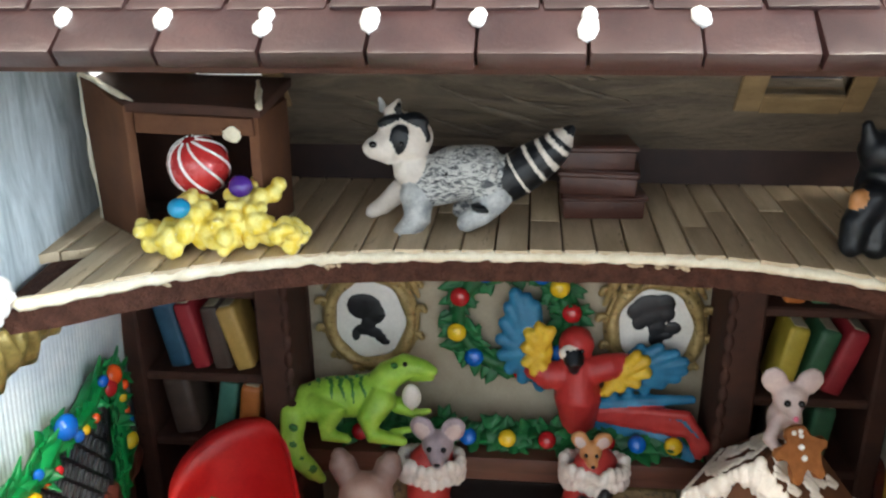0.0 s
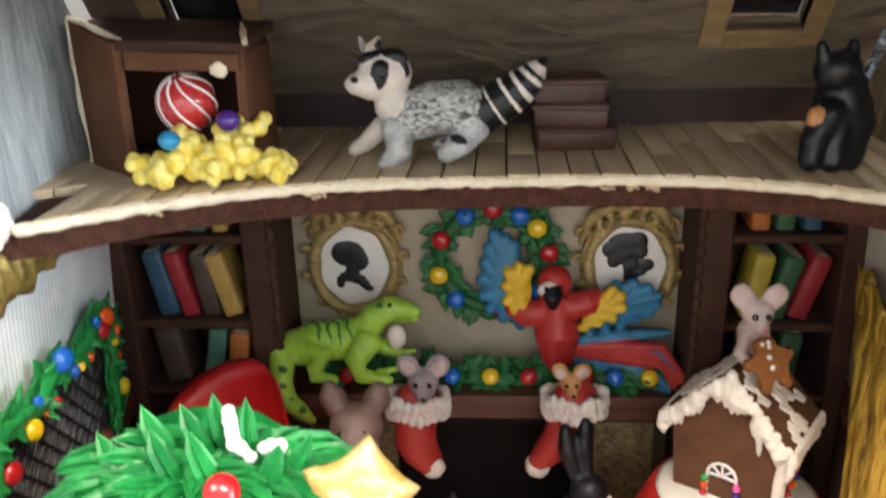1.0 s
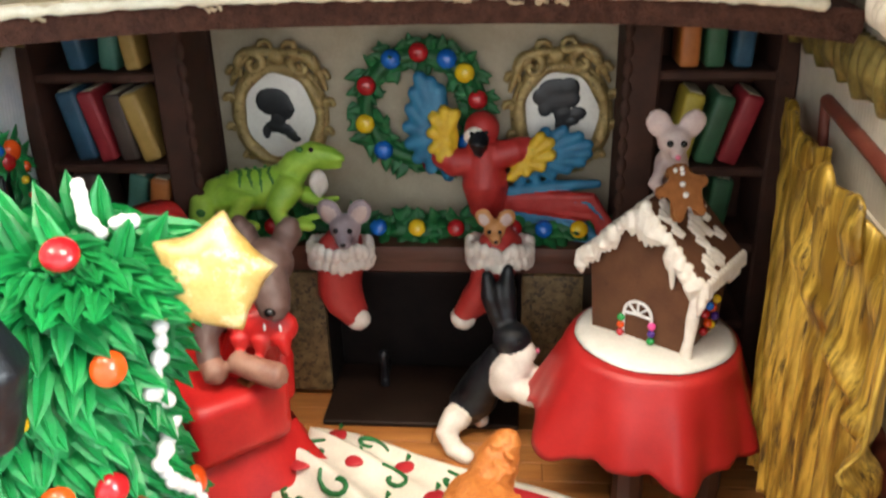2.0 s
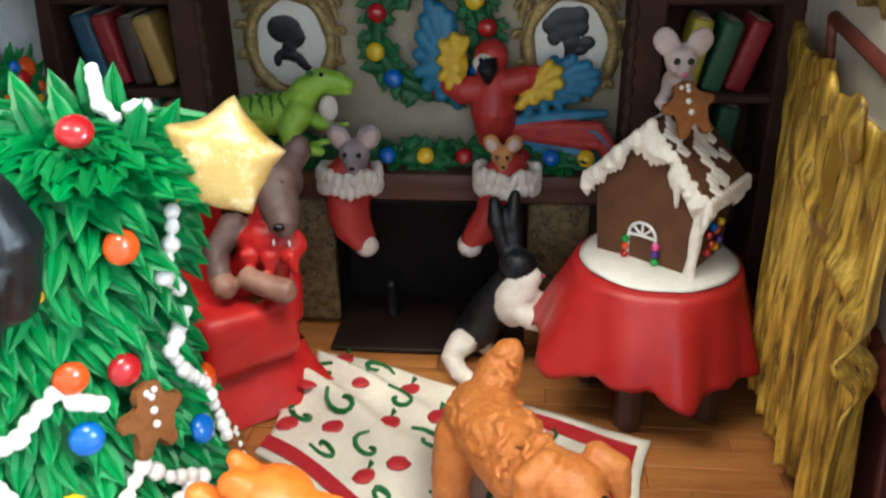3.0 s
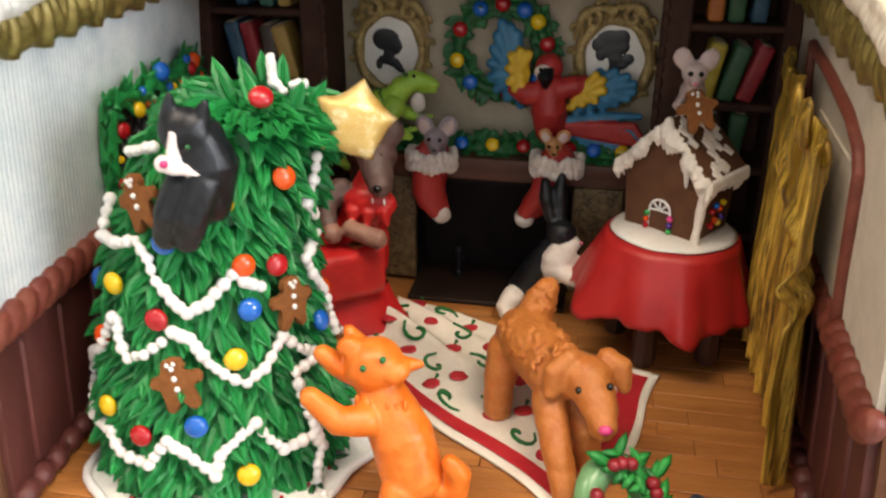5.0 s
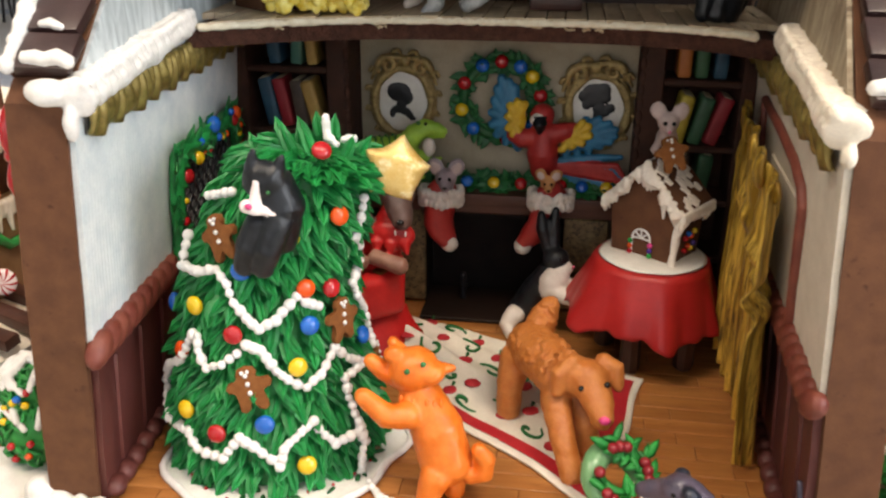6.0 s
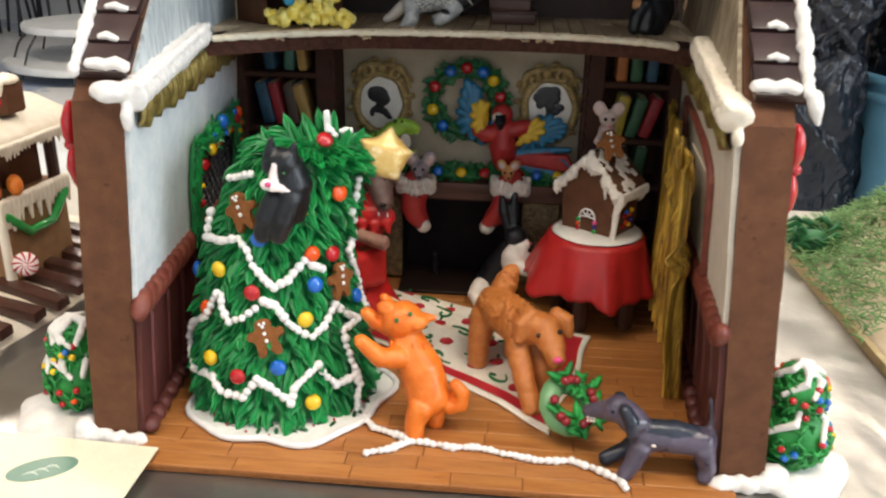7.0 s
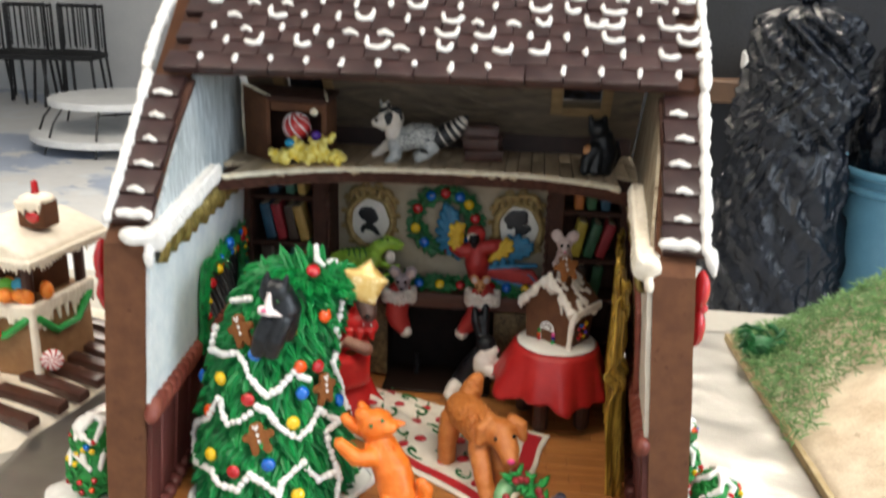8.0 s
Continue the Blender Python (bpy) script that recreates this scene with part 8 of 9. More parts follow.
def bow(x, y, z, s, label):
    b = thing("red_bow", label, "bow", Matrix.Translation((x, y, z)))
    for k, (dy, dz, ry, rz) in enumerate(((0.0, 0.016, 0.009, 0.017), (0.0, -0.018, 0.010, 0.018))):
        bm = bmesh.new()
        ball(bm, (s * 0.004, dy, dz), (0.0062, ry, rz), (8 * (1 if k else -1), 0, 0), 14, 9)
        lumpy(bm, 0.0015, 80, k)
        part("bow_loop", bm, CANDY["red"], b, "", 180)
    bm = bmesh.new()
    ball(bm, (s * 0.005, -0.001, 0), (0.006, 0.006, 0.005), (0, 0, 0), 10, 7)
    part("bow_knot", bm, CANDY["red"], b, "", 180)


bow(-0.2555, 0.028, 0.238, -1, "red fondant bow on the house's outer wall")
bow(0.2590, 0.040, 0.238, 1, "red fondant bow on the house's outer wall")

# card in front of the house
card = thing("entry_card", "cream card with a green oval badge lying on the foil", "card", Matrix.Translation((-0.30, -0.072, 0.0)) @ pose(0, 0, 0, 4, 0, -3))
bm = bmesh.new()
box(bm, (0, 0, 0.0005), (0.19, 0.120, 0.0012), (0, 0, 0), 0.0003)
part("card_sheet", bm, CARD, card)
bm = bmesh.new()
prism(bm, [(0.019 + 0.0235 * math.cos(a / 40 * 6.2832), 0.022 + 0.0135 * math.sin(a / 40 * 6.2832) + 0.009 * math.cos(a / 40 * 6.2832)) for a in range(40)], 0.0004, Matrix.Translation((0, 0, 0.0012)))
part("badge", bm, LOGO_GREEN, card, "green oval badge")
for k in range(3):
    bm = bmesh.new()
    tube(bm, [(0.008 + 0.006 * k + 0.004 * t, 0.013 + 0.005 * k + 0.004 * t - 0.0012 * t * t, 0.0016) for t in range(4)], [0.0003, 0.0010, 0.0013, 0.0003], 6, 0.4)
    part("badge_stroke", bm, LOGO_PALE, card, "", 180)

# neighbouring cottage with candies, on its snowy board
nb_board = thing("snowy_board", "thick board iced like snow under the neighbouring candy cottage", "board", Matrix.Translation((-0.56, 0.30, -0.011)))
bm = bmesh.new()
sheet(bm, 60, 12, lambda u, v: Vector((0.175 * v * math.cos(u * 6.2832) * (1 + 0.06 * math.sin(u * 31)), 0.235 * v * math.sin(u * 6.2832) * (1 + 0.05 * math.sin(u * 23)), 0.019 * (1 - v ** 6) + 0.004 * noise.noise(Vector((u * 20, v * 6, 0))) * (1 - v))))
part("icing_top", bm, CREAM_ICING, nb_board, "rough cream icing", 180)
GUMDROP = {k: surface("gumdrop_" + k, a, b, 0.45, scale=160, fine=900, bump=0.4, depth=0.0008, sss=0.15) for k, a, b in (
    ("orange", "e8741c", "f59a40"), ("yellow", "e8c030", "f4d860"), ("green", "58b030", "84cc50"), ("red", "c83038", "dc5058"), ("teal", "2f9cc0", "58b8d4"))}
neighbour = thing("candy_cottage", "pale gingerbread candy cottage with snowy roof, peppermints and gumdrops", "gingerbread house", Matrix.Translation((-0.535, 0.312, 0.004)) @ pose(0, 0, 0, 0, 0, -8))
bm = bmesh.new()
box(bm, (0, 0, 0.052), (0.13, 0.11, 0.095), (0, 0, 0), 0.002)
part("cottage_wall", bm, GINGER_TAN, neighbour, "pale gingerbread wall")
for sx in (-1, 1):
    for sy in (-1, 1):
        bm = bmesh.new()
        tube(bm, [(sx * 0.058, sy * 0.048, 0.095), (sx * 0.058, sy * 0.048, 0.165)], 0.007, 10)
        part("porch_post", bm, CHOC_BAR, neighbour)
bm = bmesh.new()
box(bm, (0, 0.02, 0.132), (0.09, 0.05, 0.07), (0, 0, 0), 0.002)
part("upper_room", bm, BISCUIT, neighbour)
bm = bmesh.new()
prism(bm, [(-0.085, 0.0), (0.085, 0.0), (0.070, 0.012), (0.02, 0.03), (-0.02, 0.03), (-0.070, 0.012)], 0.15, Matrix.Translation((0.004, 0.075, 0.163)) @ pose(0, 0, 0, 90, 0, 0), 0.003)
lumpy(bm, 0.003, 50, 3)
part("snow_roof", bm, CREAM_ICING, neighbour, "cream iced roof", 180)
bm = bmesh.new()
rnd = random.Random(66)
for i in range(30):
    x, y = -0.08 + 0.168 * i / 29, -0.077
    ln = rnd.uniform(0.004, 0.012)
    tube(bm, [(x, y, 0.166), (x, y, 0.162 - ln)], [0.004, 0.0012], 6)
for i in range(26):
    y = -0.075 + 0.15 * i / 25
    ln = rnd.uniform(0.004, 0.012)
    tube(bm, [(0.088, y, 0.166), (0.088, y, 0.162 - ln)], [0.004, 0.0012], 6)
for i in range(24):
    x = -0.062 + 0.124 * i / 23
    ln = rnd.uniform(0.006, 0.022)
    tube(bm, [(x, -0.057, 0.1), (x, -0.059, 0.094 - ln)], [0.0055, 0.0022], 6)
for i in range(16):
    y = -0.055 + 0.11 * i / 15
    ln = rnd.uniform(0.006, 0.03)
    tube(bm, [(0.067, y, 0.1), (0.068, y, 0.094 - ln)], [0.0055, 0.0022], 6)
for sx in (-1, 1):
    tube(bm, [(sx * 0.066, -0.056, 0.004), (sx * 0.066, -0.056, 0.1)], [0.006, 0.005], 7)
lumpy(bm, 0.001, 120, 2)
part("icing_drip", melt(bm, 0.0016), CREAM_ICING, neighbour, "white icing drips", 180)
bm = bmesh.new()
box(bm, (0.045, 0.0, 0.204), (0.036, 0.034, 0.034), (0, 0, 0), 0.003)
chim = part("chimney", bm, BISCUIT, neighbour, "gingerbread chimney")
bm = bmesh.new()
ball(bm, (0.045, 0, 0.222), (0.022, 0.021, 0.007), (0, 0, 0), 14, 8)
for i in range(8):
    tube(bm, [(0.03 + 0.0045 * i, -0.018, 0.220), (0.03 + 0.0045 * i, -0.019, 0.213 - 0.004 * (i % 3))], [0.004, 0.0015], 6)
part("chimney_snow", melt(bm, 0.0014), CREAM_ICING, chim, "", 180)
bm = bmesh.new()
tube(bm, [(0.044, 0, 0.226), (0.044, 0, 0.242)], [0.005, 0.004], 8)
part("red_finial", bm, CANDY["red"], chim, "", 180)
bm = bmesh.new()
ball(bm, (0.052, -0.0195, 0.203), (0.010, 0.004, 0.007), (0, 0, 0), 10, 7)
part("red_gumdrop", bm, CANDY["red"], chim, "", 180)
for i in range(34):  # candies heaped on the ledge
    c = rnd.choice(("orange", "yellow", "green", "red", "teal", "orange"))
    bm = bmesh.new()
    ball(bm, (-0.055 + 0.11 * ((i * 0.381) % 1), -0.060 + 0.030 * ((i * 0.71) % 1), 0.104 + 0.010 * (i % 3)), (0.0105, 0.0095, 0.0095), (30 * (i % 3), 0, 40 * i), 12, 8)
    part("gumdrop", bm, GUMDROP[c], neighbour, c + " sugared gumdrop", 180)
for p, q in ((0.058, 0.112), (0.069, 0.115)):
    bm = bmesh.new()
    ball(bm, (p, -0.052 + (p - 0.058) * 2, q), (0.009, 0.008, 0.012), (0, 0, 0), 12, 8)
    part("gumdrop", bm, GUMDROP["orange"], neighbour, "orange sugared gumdrop", 180)
bm = bmesh.new()
tube(bm, [(-0.06, -0.059, 0.085), (-0.03, -0.061, 0.06), (0.0, -0.061, 0.055), (0.03, -0.061, 0.062), (0.06, -0.059, 0.085)], 0.0055, 9)
tube(bm, [(0.067, -0.05, 0.085), (0.069, -0.02, 0.058), (0.069, 0.02, 0.058), (0.067, 0.05, 0.085)], 0.0055, 9)
part("green_swag", bm, CANDY["green"], neighbour, "soft green candy swag", 180)
for s in (-1, 1):
    bm = bmesh.new()
    ball(bm, (s * 0.013, -0.066, 0.066), (0.014, 0.005, 0.010), (0, s * 20, 0), 12, 8)
    part("candy_bow", bm, CANDY["red"], neighbour, "red candy bow", 180)


def peppermint(x, y, z, turn, tip):
    p = thing("peppermint_wheel", "round red and white swirl peppermint on the candy cottage", "candy", Matrix.Translation((x, y, z)) @ pose(0, 0, 0, tip, 0, turn), "peppermints")
    bm = bmesh.new()
    ball(bm, (0, 0, 0), (0.0135, 0.0135, 0.0045), (0, 0, 0), 24, 8)
    part("mint_body", bm, PEPPERMINT_WHITE, p, "white mint", 180)
    for k in range(10):
        bm = bmesh.new()
        a = 6.2832 * k / 10
        tube(bm, [(r * math.cos(a + r * 40), r * math.sin(a + r * 40), 0.0045 * math.sqrt(max(0, 1 - (r / 0.0136) ** 2)) - 0.0002) for r in (0.002, 0.005, 0.008, 0.0105, 0.0128)], [0.0005, 0.0009, 0.0014, 0.0018, 0.002], 6, 0.5)
        part("red_swirl", bm, PEPPERMINT_RED, p, "", 180)


peppermint(-0.460, 0.250, 0.036, 20, 78)
peppermint(-0.527, 0.226, 0.026, -8, 74)
for i in range(8):  # chocolate fingers laid as steps
    y = 0.16 + i * 0.036
    bm = bmesh.new()
    prism(bm, [(-0.052, -0.009), (0.052, -0.009), (0.049, 0.009), (-0.049, 0.009)], 0.0115, Matrix(), 0.003)
    solid("chocolate_finger", bm, CHOC_BAR, "milk chocolate finger bar on the snowy board", "chocolate bar", Matrix.Translation((-0.472 + 0.020 * math.sin(i * 0.6) + 0.002 * i, y, 0.0055 + 0.0012 * (i % 2))) @ pose(0, 0, 0, 2, 2, -18 + 3 * math.sin(i * 2)), "chocolate fingers", smooth=40)

# neighbouring hill of sand and green coconut
hill_board = thing("hill_board", "sugared brown board edge under a sandy hill", "board", Matrix.Translation((0.405, 0.0, -0.011)))
bm = bmesh.new()
sheet(bm, 30, 30, lambda u, v: Vector((0.012 + 0.04 * (1 - v) * 0.9 + 0.75 * u, -0.2 + 0.77 * v, 0.013 + 0.001 * math.sin(u * 60) * math.sin(v * 50))), (0, 0, -0.013))
part("board_slab", bm, BOARD, hill_board, "", 60)


def hill_z(x, y):
    """Height of the sandy hill."""
    k = max(0.0, min(1.0, (x - 0.425) / 0.22))
    f = max(0.0, min(1.0, (y + 0.05) / 0.30))
    b = max(0.0, min(1.0, (0.60 - y) / 0.08))
    return 0.002 + (0.15 * k ** 1.15 * f ** 1.2) * b + 0.008 * noise.noise(Vector((x * 16, y * 16, 0.5))) * min(1, k * 5)


hill = thing("sandy_hill", "rough sandy icing hill on the neighbouring board", "hill")
bm = bmesh.new()
sheet(bm, 60, 60, lambda u, v: Vector((0.424 + 0.62 * u + 0.035 * (1 - v), -0.19 + 0.75 * v, hill_z(0.424 + 0.62 * u, -0.19 + 0.75 * v))), (0, 0, -0.0015))
part("hill_icing", bm, SAND, hill, "", 180)
bm = bmesh.new()
box(bm, (0.66, 0.42, 0.10), (0.05, 0.04, 0.16), (0, 0, 12), 0.003)
part("brown_block", bm, BISCUIT, hill, "brown gingerbread block")
coco = thing("coconut_grass", "heap of shredded green coconut over the hill", "coconut grass", kind="stuff")
rnd = random.Random(77)
places = []
while len(places) < 5200:
    x, y = rnd.uniform(0.425, 0.8), rnd.uniform(0.16, 0.56)
    edge = 0.27 + 0.40 * (x - 0.43) + 0.03 * math.sin(x * 40)
    if y < edge or rnd.random() > 0.25 + 3 * (y - edge):
        continue
    z = hill_z(x, y) + rnd.uniform(0, 0.010)
    a = rnd.uniform(0, 6.28)
    places.append(frame_of((math.cos(a), math.sin(a), rnd.uniform(-0.5, 0.7)), (0, 0, 1), (x, y, z), rnd.uniform(0.009, 0.02)))
SHRED_V = [(0, -0.05, 0), (0, 0.05, 0), (0, 0, 0.08), (0.55, -0.06, 0.08), (0.55, 0.06, 0.08), (0.55, 0, 0.16), (1, 0, 0.02)]
SHRED_F = [(0, 3, 4, 1), (1, 4, 5, 2), (2, 5, 3, 0), (3, 6, 4), (4, 6, 5), (5, 6, 3)]
joined("shreds", SHRED_V, SHRED_F, places, GRASS, coco)
bm = bmesh.new()
for i in range(40):
    a = rnd.uniform(0, 6.28)
    z = rnd.uniform(0, 0.03)
    p = Vector((0.447 + 0.024 * math.cos(a), 0.482 + 0.02 * math.sin(a), 0.012 + z))
    tube(bm, [p, p + Vector((-0.012 * math.sin(a), 0.012 * math.cos(a), 0.006)), p + Vector((-0.022 * math.sin(a), 0.016 * math.cos(a), 0.002))], [0.002, 0.0032, 0.0016], 6)
ball(bm, (0.447, 0.482, 0.018), (0.025, 0.021, 0.018), (0, 0, 0), 14, 8)
solid("leafy_shrub", bm, GREEN_DARK, "small dark green iced shrub at the board's corner", "shrub", smooth=180)

# ---- hall things behind the table ----


def bin_bag(x, y, z, w, h, seed, label):
    b = thing("bin_bag", label, "bin bag", Matrix.Translation((x, y, z)), "black bin bags")
    bm = bmesh.new()

    def f(u, v):
        a = u * 6.2832
        r = w * (0.5 - 0.16 * v ** 3 - 0.06 * (1 - v) ** 6) * (1 + 0.10 * noise.noise(Vector((math.cos(a) * 1.6, math.sin(a) * 1.6, v * 3 + seed))))
        crease = 0.03 * (1 - abs(noise.noise(Vector((a * 1.6 + v * 5 + seed, v * 1.4, seed)))) * 2.4) + 0.012 * (1 - abs(noise.noise(Vector((a * 5 - v * 9, v * 4 + seed, 2)))) * 2.4) + 0.03 * abs(noise.noise(Vector((math.cos(a) * 4, math.sin(a) * 4, v * 3 + seed)))) + 0.016 * abs(noise.noise(Vector((math.cos(a) * 11 + v * 4, math.sin(a) * 11, v * 8 + seed))))
        rr = (r + crease) * min(1.0, math.sqrt(max(0.0, 1 - max(0, (v - 0.86) / 0.14) ** 2)) + 0.04)
        return Vector((rr * math.cos(a) + 0.02 * math.sin(v * 5 + seed), rr * 0.8 * math.sin(a), h * v))
    sheet(bm, 150, 110, f)
    part("bag_skin", bm, BAG, b, "", 180)
    bm = bmesh.new()
    for k in range(5):
        a = k * 1.3 + seed
        tube(bm, [(0.02 * math.sin(5 + seed), 0, h * 0.985), (0.03 * math.cos(a), 0.03 * math.sin(a), h * 1.04), (0.07 * math.cos(a), 0.06 * math.sin(a), h * 1.03)], [0.02, 0.018, 0.01], 7, 0.5)
    part("bag_knot", bm, BAG, b, "", 180)


bin_bag(0.955, 2.25, Z0, 0.37, 0.82, 1.0, "large shiny black plastic bin bag on the hall floor")
bin_bag(0.960, 2.27, Z0 + 0.745, 0.32, 0.46, 5.0, "shiny black plastic bin bag heaped on another bag")
can = thing("waste_bin", "blue-grey round plastic waste bin holding a black bag", "waste bin", Matrix.Translation((1.44, 2.3, Z0)))
bm = bmesh.new()
sheet(bm, 48, 10, lambda u, v: Vector(((0.235 + 0.045 * v) * math.cos(u * 6.2832), (0.235 + 0.045 * v) * math.sin(u * 6.2832), 0.680 * v)))
part("bin_body", bm, BIN, can, "tapered plastic body", 180)
for z, r in ((0.680, 0.290), (0.625, 0.281)):
    bm = bmesh.new()
    tube(bm, [(r * math.cos(a / 40 * 6.2832), r * math.sin(a / 40 * 6.2832), z) for a in range(41)], 0.014, 8)
    part("bin_rim", bm, BIN, can, "", 180)
bin_bag(1.46, 2.32, Z0 + 0.35, 0.46, 0.92, 9.0, "black plastic bag standing in the blue-grey waste bin")
stack = thing("storage_stack", "dark covered storage stack against the hall wall", "storage", Matrix.Translation((1.9, 3.6, Z0)))
bm = bmesh.new()
box(bm, (0, 0, 0.9), (3.2, 0.7, 1.8), (0, 0, 0), 0.03, 2)
bmesh.ops.subdivide_edges(bm, edges=bm.edges[:], cuts=8, use_grid_fill=True)
lumpy(bm, 0.06, 4, 2)
part("cover_cloth", bm, DARK_CLOTH, stack, "dark cloth cover", 180)
for k, (x, z, w, h) in enumerate(((-1.05, 0.82, 0.3, 0.10), (-0.75, 0.95, 0.34, 0.08), (-0.2, 0.72, 0.4, 0.14), (0.4, 0.9, 0.3, 0.1))):
    bm = bmesh.new()
    box(bm, (x, -0.42, z), (w, 0.1, h), (0, 4 * math.sin(k * 3), 0), 0.01)
    part("carton", bm, BROWN_BOX if k != 1 else WHITE_STEEL, stack, "")

stand = thing("round_stand", "low round white two-tier display stand with steel legs", "display stand", Matrix.Translation((-2.95, 5.35, Z0)))
for z, r in ((0.10, 0.62), (0.34, 0.48)):
    bm = bmesh.new()
    bmesh.ops.create_cone(bm, cap_ends=True, segments=48, radius1=r, radius2=r, depth=0.05, matrix=Matrix.Translation((0.0, 0, z)))
    bmesh.ops.bevel(bm, geom=bm.edges[:], offset=0.008, segments=2, affect="EDGES")
    part("disc", bm, WHITE_STEEL, stand, "white round board", 40)
for k in range(9):
    a = 6.2832 * k / 9
    bm = bmesh.new()
    tube(bm, [(0.44 * math.cos(a), 0.44 * math.sin(a), 0.32), (0.52 * math.cos(a), 0.52 * math.sin(a), 0.22), (0.6 * math.cos(a), 0.6 * math.sin(a), 0.02)], 0.008, 6)
    part("wire_leg", bm, STEEL, stand, "", 180)


def stacked_chair(x, y, turn):
    c = thing("stacking_chair", "black steel stacking chair against the hall wall", "chair", Matrix.Translation((x, y, Z0)) @ pose(0, 0, 0, 0, 0, turn), "chairs by the wall")
    for sx in (-1, 1):
        for sy in (-1, 1):
            bm = bmesh.new()
            tube(bm, [(sx * 0.24, sy * 0.23, 0.01), (sx * 0.21, sy * 0.2, 0.45), (sx * 0.21, sy * 0.2, 0.92 if sy > 0 else 0.46)], 0.014, 8)
            part("leg", bm, STEEL, c, "", 180)
    bm = bmesh.new()
    box(bm, (0, 0, 0.46), (0.46, 0.44, 0.05), (0, 0, 0), 0.015, 2)
    part("seat", bm, DARK_CLOTH, c)
    for k in range(7):
        bm = bmesh.new()
        tube(bm, [(-0.18 + 0.06 * k, 0.2, 0.52), (-0.18 + 0.06 * k, 0.2, 0.90)], 0.007, 6)
        part("back_rod", bm, STEEL, c, "", 180)
    bm = bmesh.new()
    tube(bm, [(-0.21, 0.2, 0.91), (0.21, 0.2, 0.91)], 0.014, 8)
    part("back_rail", bm, STEEL, c, "", 180)
    return c


ch = stacked_chair(-4.25, 7.15, 8)
for x, y, t in ((-4.45, 7.35, -10), (-4.70, 7.05, 14), (-4.95, 7.3, -6), (-5.20, 7.0, 10)):
    copy_thing(ch, Matrix.Translation((x, y, Z0)) @ pose(0, 0, 0, 0, 0, t))
for k in range(4):
    cab = thing("floor_cable", "loose black cable coiled on the hall floor", "cable", Matrix.Translation((-3.3 + 0.25 * k, 6.6 - 0.1 * k, Z0 + 0.012)), "cables on the floor")
    bm = bmesh.new()
    tube(bm, [(0.5 * math.cos(t * 0.5 + k) * (1 - t * 0.02), 0.3 * math.sin(t * 0.7 + k), 0.0 + 0.01 * (t % 2)) for t in range(18)], 0.011, 6)
    part("cable_run", bm, STEEL, cab, "", 180)
for x in (-3.05, -2.35):
    bm = bmesh.new()
    box(bm, (x, Y1 - 0.04, 0.7), (0.09, 0.06, 2.9))
    solid("wall_trim", bm, WHITE_STEEL, "pale upright trim on the hall wall", "trim", kind="structure")
for x, y in PANELS:
    p = thing("ceiling_light", "flat rectangular ceiling light panel", "ceiling light", Matrix.Translation((x, y, Z1 - 0.02)), "ceiling lights")
    bm = bmesh.new()
    box(bm, (0, 0, 0.0), (1.2, 0.6, 0.036), (0, 0, 0), 0.004)
    part("frame", bm, WHITE_STEEL, p)

# ---- pieces: planks, tiles, shingles ----
rnd = random.Random(21)
# orange floor planks, laid across the room
row, y = 0, -0.0315
while y < 0.384:
    depth = rnd.uniform(0.0165, 0.0195)
    x = -0.245 - rnd.uniform(0, 0.06)
    while x < 0.245:
        length = rnd.uniform(0.055, 0.1)
        a, b = max(x, -0.245), min(x + length, 0.2465)
        if b - a > 0.008 and y + depth < 0.387:
            bm = bmesh.new()
            box(bm, (0, 0, 0), (b - a - 0.0007, depth - 0.0007, 0.0022), bevel=0.0004)
            for v in bm.verts:
                v.co.z += 0.0003 * noise.noise(Vector((v.co.x * 60 + row, v.co.y * 60 + x * 40, 0)))
            p = part("plank", bm, PLANK, floor_base, smooth=30)
            p.location = ((a + b) / 2, y + depth / 2, -0.0009 + rnd.uniform(-0.0002, 0.0002))
        x += length
    y += depth
    row += 1

# beige attic planks, from the back to the curved edge
x = -0.2340
k = 0
while x < 0.2330:
    w = rnd.uniform(0.0135, 0.0185)
    a, b = x + 0.0011, min(x + w, 0.2330)
    if b - a > 0.004:
        ends = [0.3855]
        if rnd.random() < 0.45:
            ends.append(rnd.uniform(0.3, 0.36))
        ends.append(None)
        for e0, e1 in zip(ends, ends[1:]):
            lim = 0.0 if -0.214 < a and b < 0.217 else 0.06  # the outermost planks stop at the splayed walls
            fa = (lim + shelf_edge(a) - 0.0022 + rnd.uniform(-0.0008, 0.0008)) if e1 is None else e1 + 0.0004
            fb = (lim + shelf_edge(b) - 0.0022 + rnd.uniform(-0.0008, 0.0008)) if e1 is None else e1 + 0.0004
            bm = bmesh.new()
            prism(bm, [(a, fa), ((a + b) / 2, (fa + fb) / 2 - (0.0006 if e1 is None else 0)), (b, fb), (b, e0), (a, e0)], 0.0048 + rnd.uniform(-0.0004, 0.0004), Matrix.Translation((0, 0, 0.2931)), 0.0006)
            part("plank", bm, TILE, attic, smooth=30)
    x += w
    k += 1
# ragged ivory crust along the attic's front edge
bm = bmesh.new()
pts, rad = [], []
for i in range(260):
    x = -0.205 + 0.41 * i / 259
    pts.append((x, shelf_edge(x) - 0.0010 + 0.0009 * noise.noise(Vector((i * 0.13, 5, 0))), 0.2940 + 0.0006 * noise.noise(Vector((i * 0.2, 9, 0)))))
    rad.append(0.0030 + 0.0010 * noise.noise(Vector((i * 0.27, 1, 0))))
tube(bm, pts, rad, 9)
lumpy(bm, 0.0006, 260, 4)
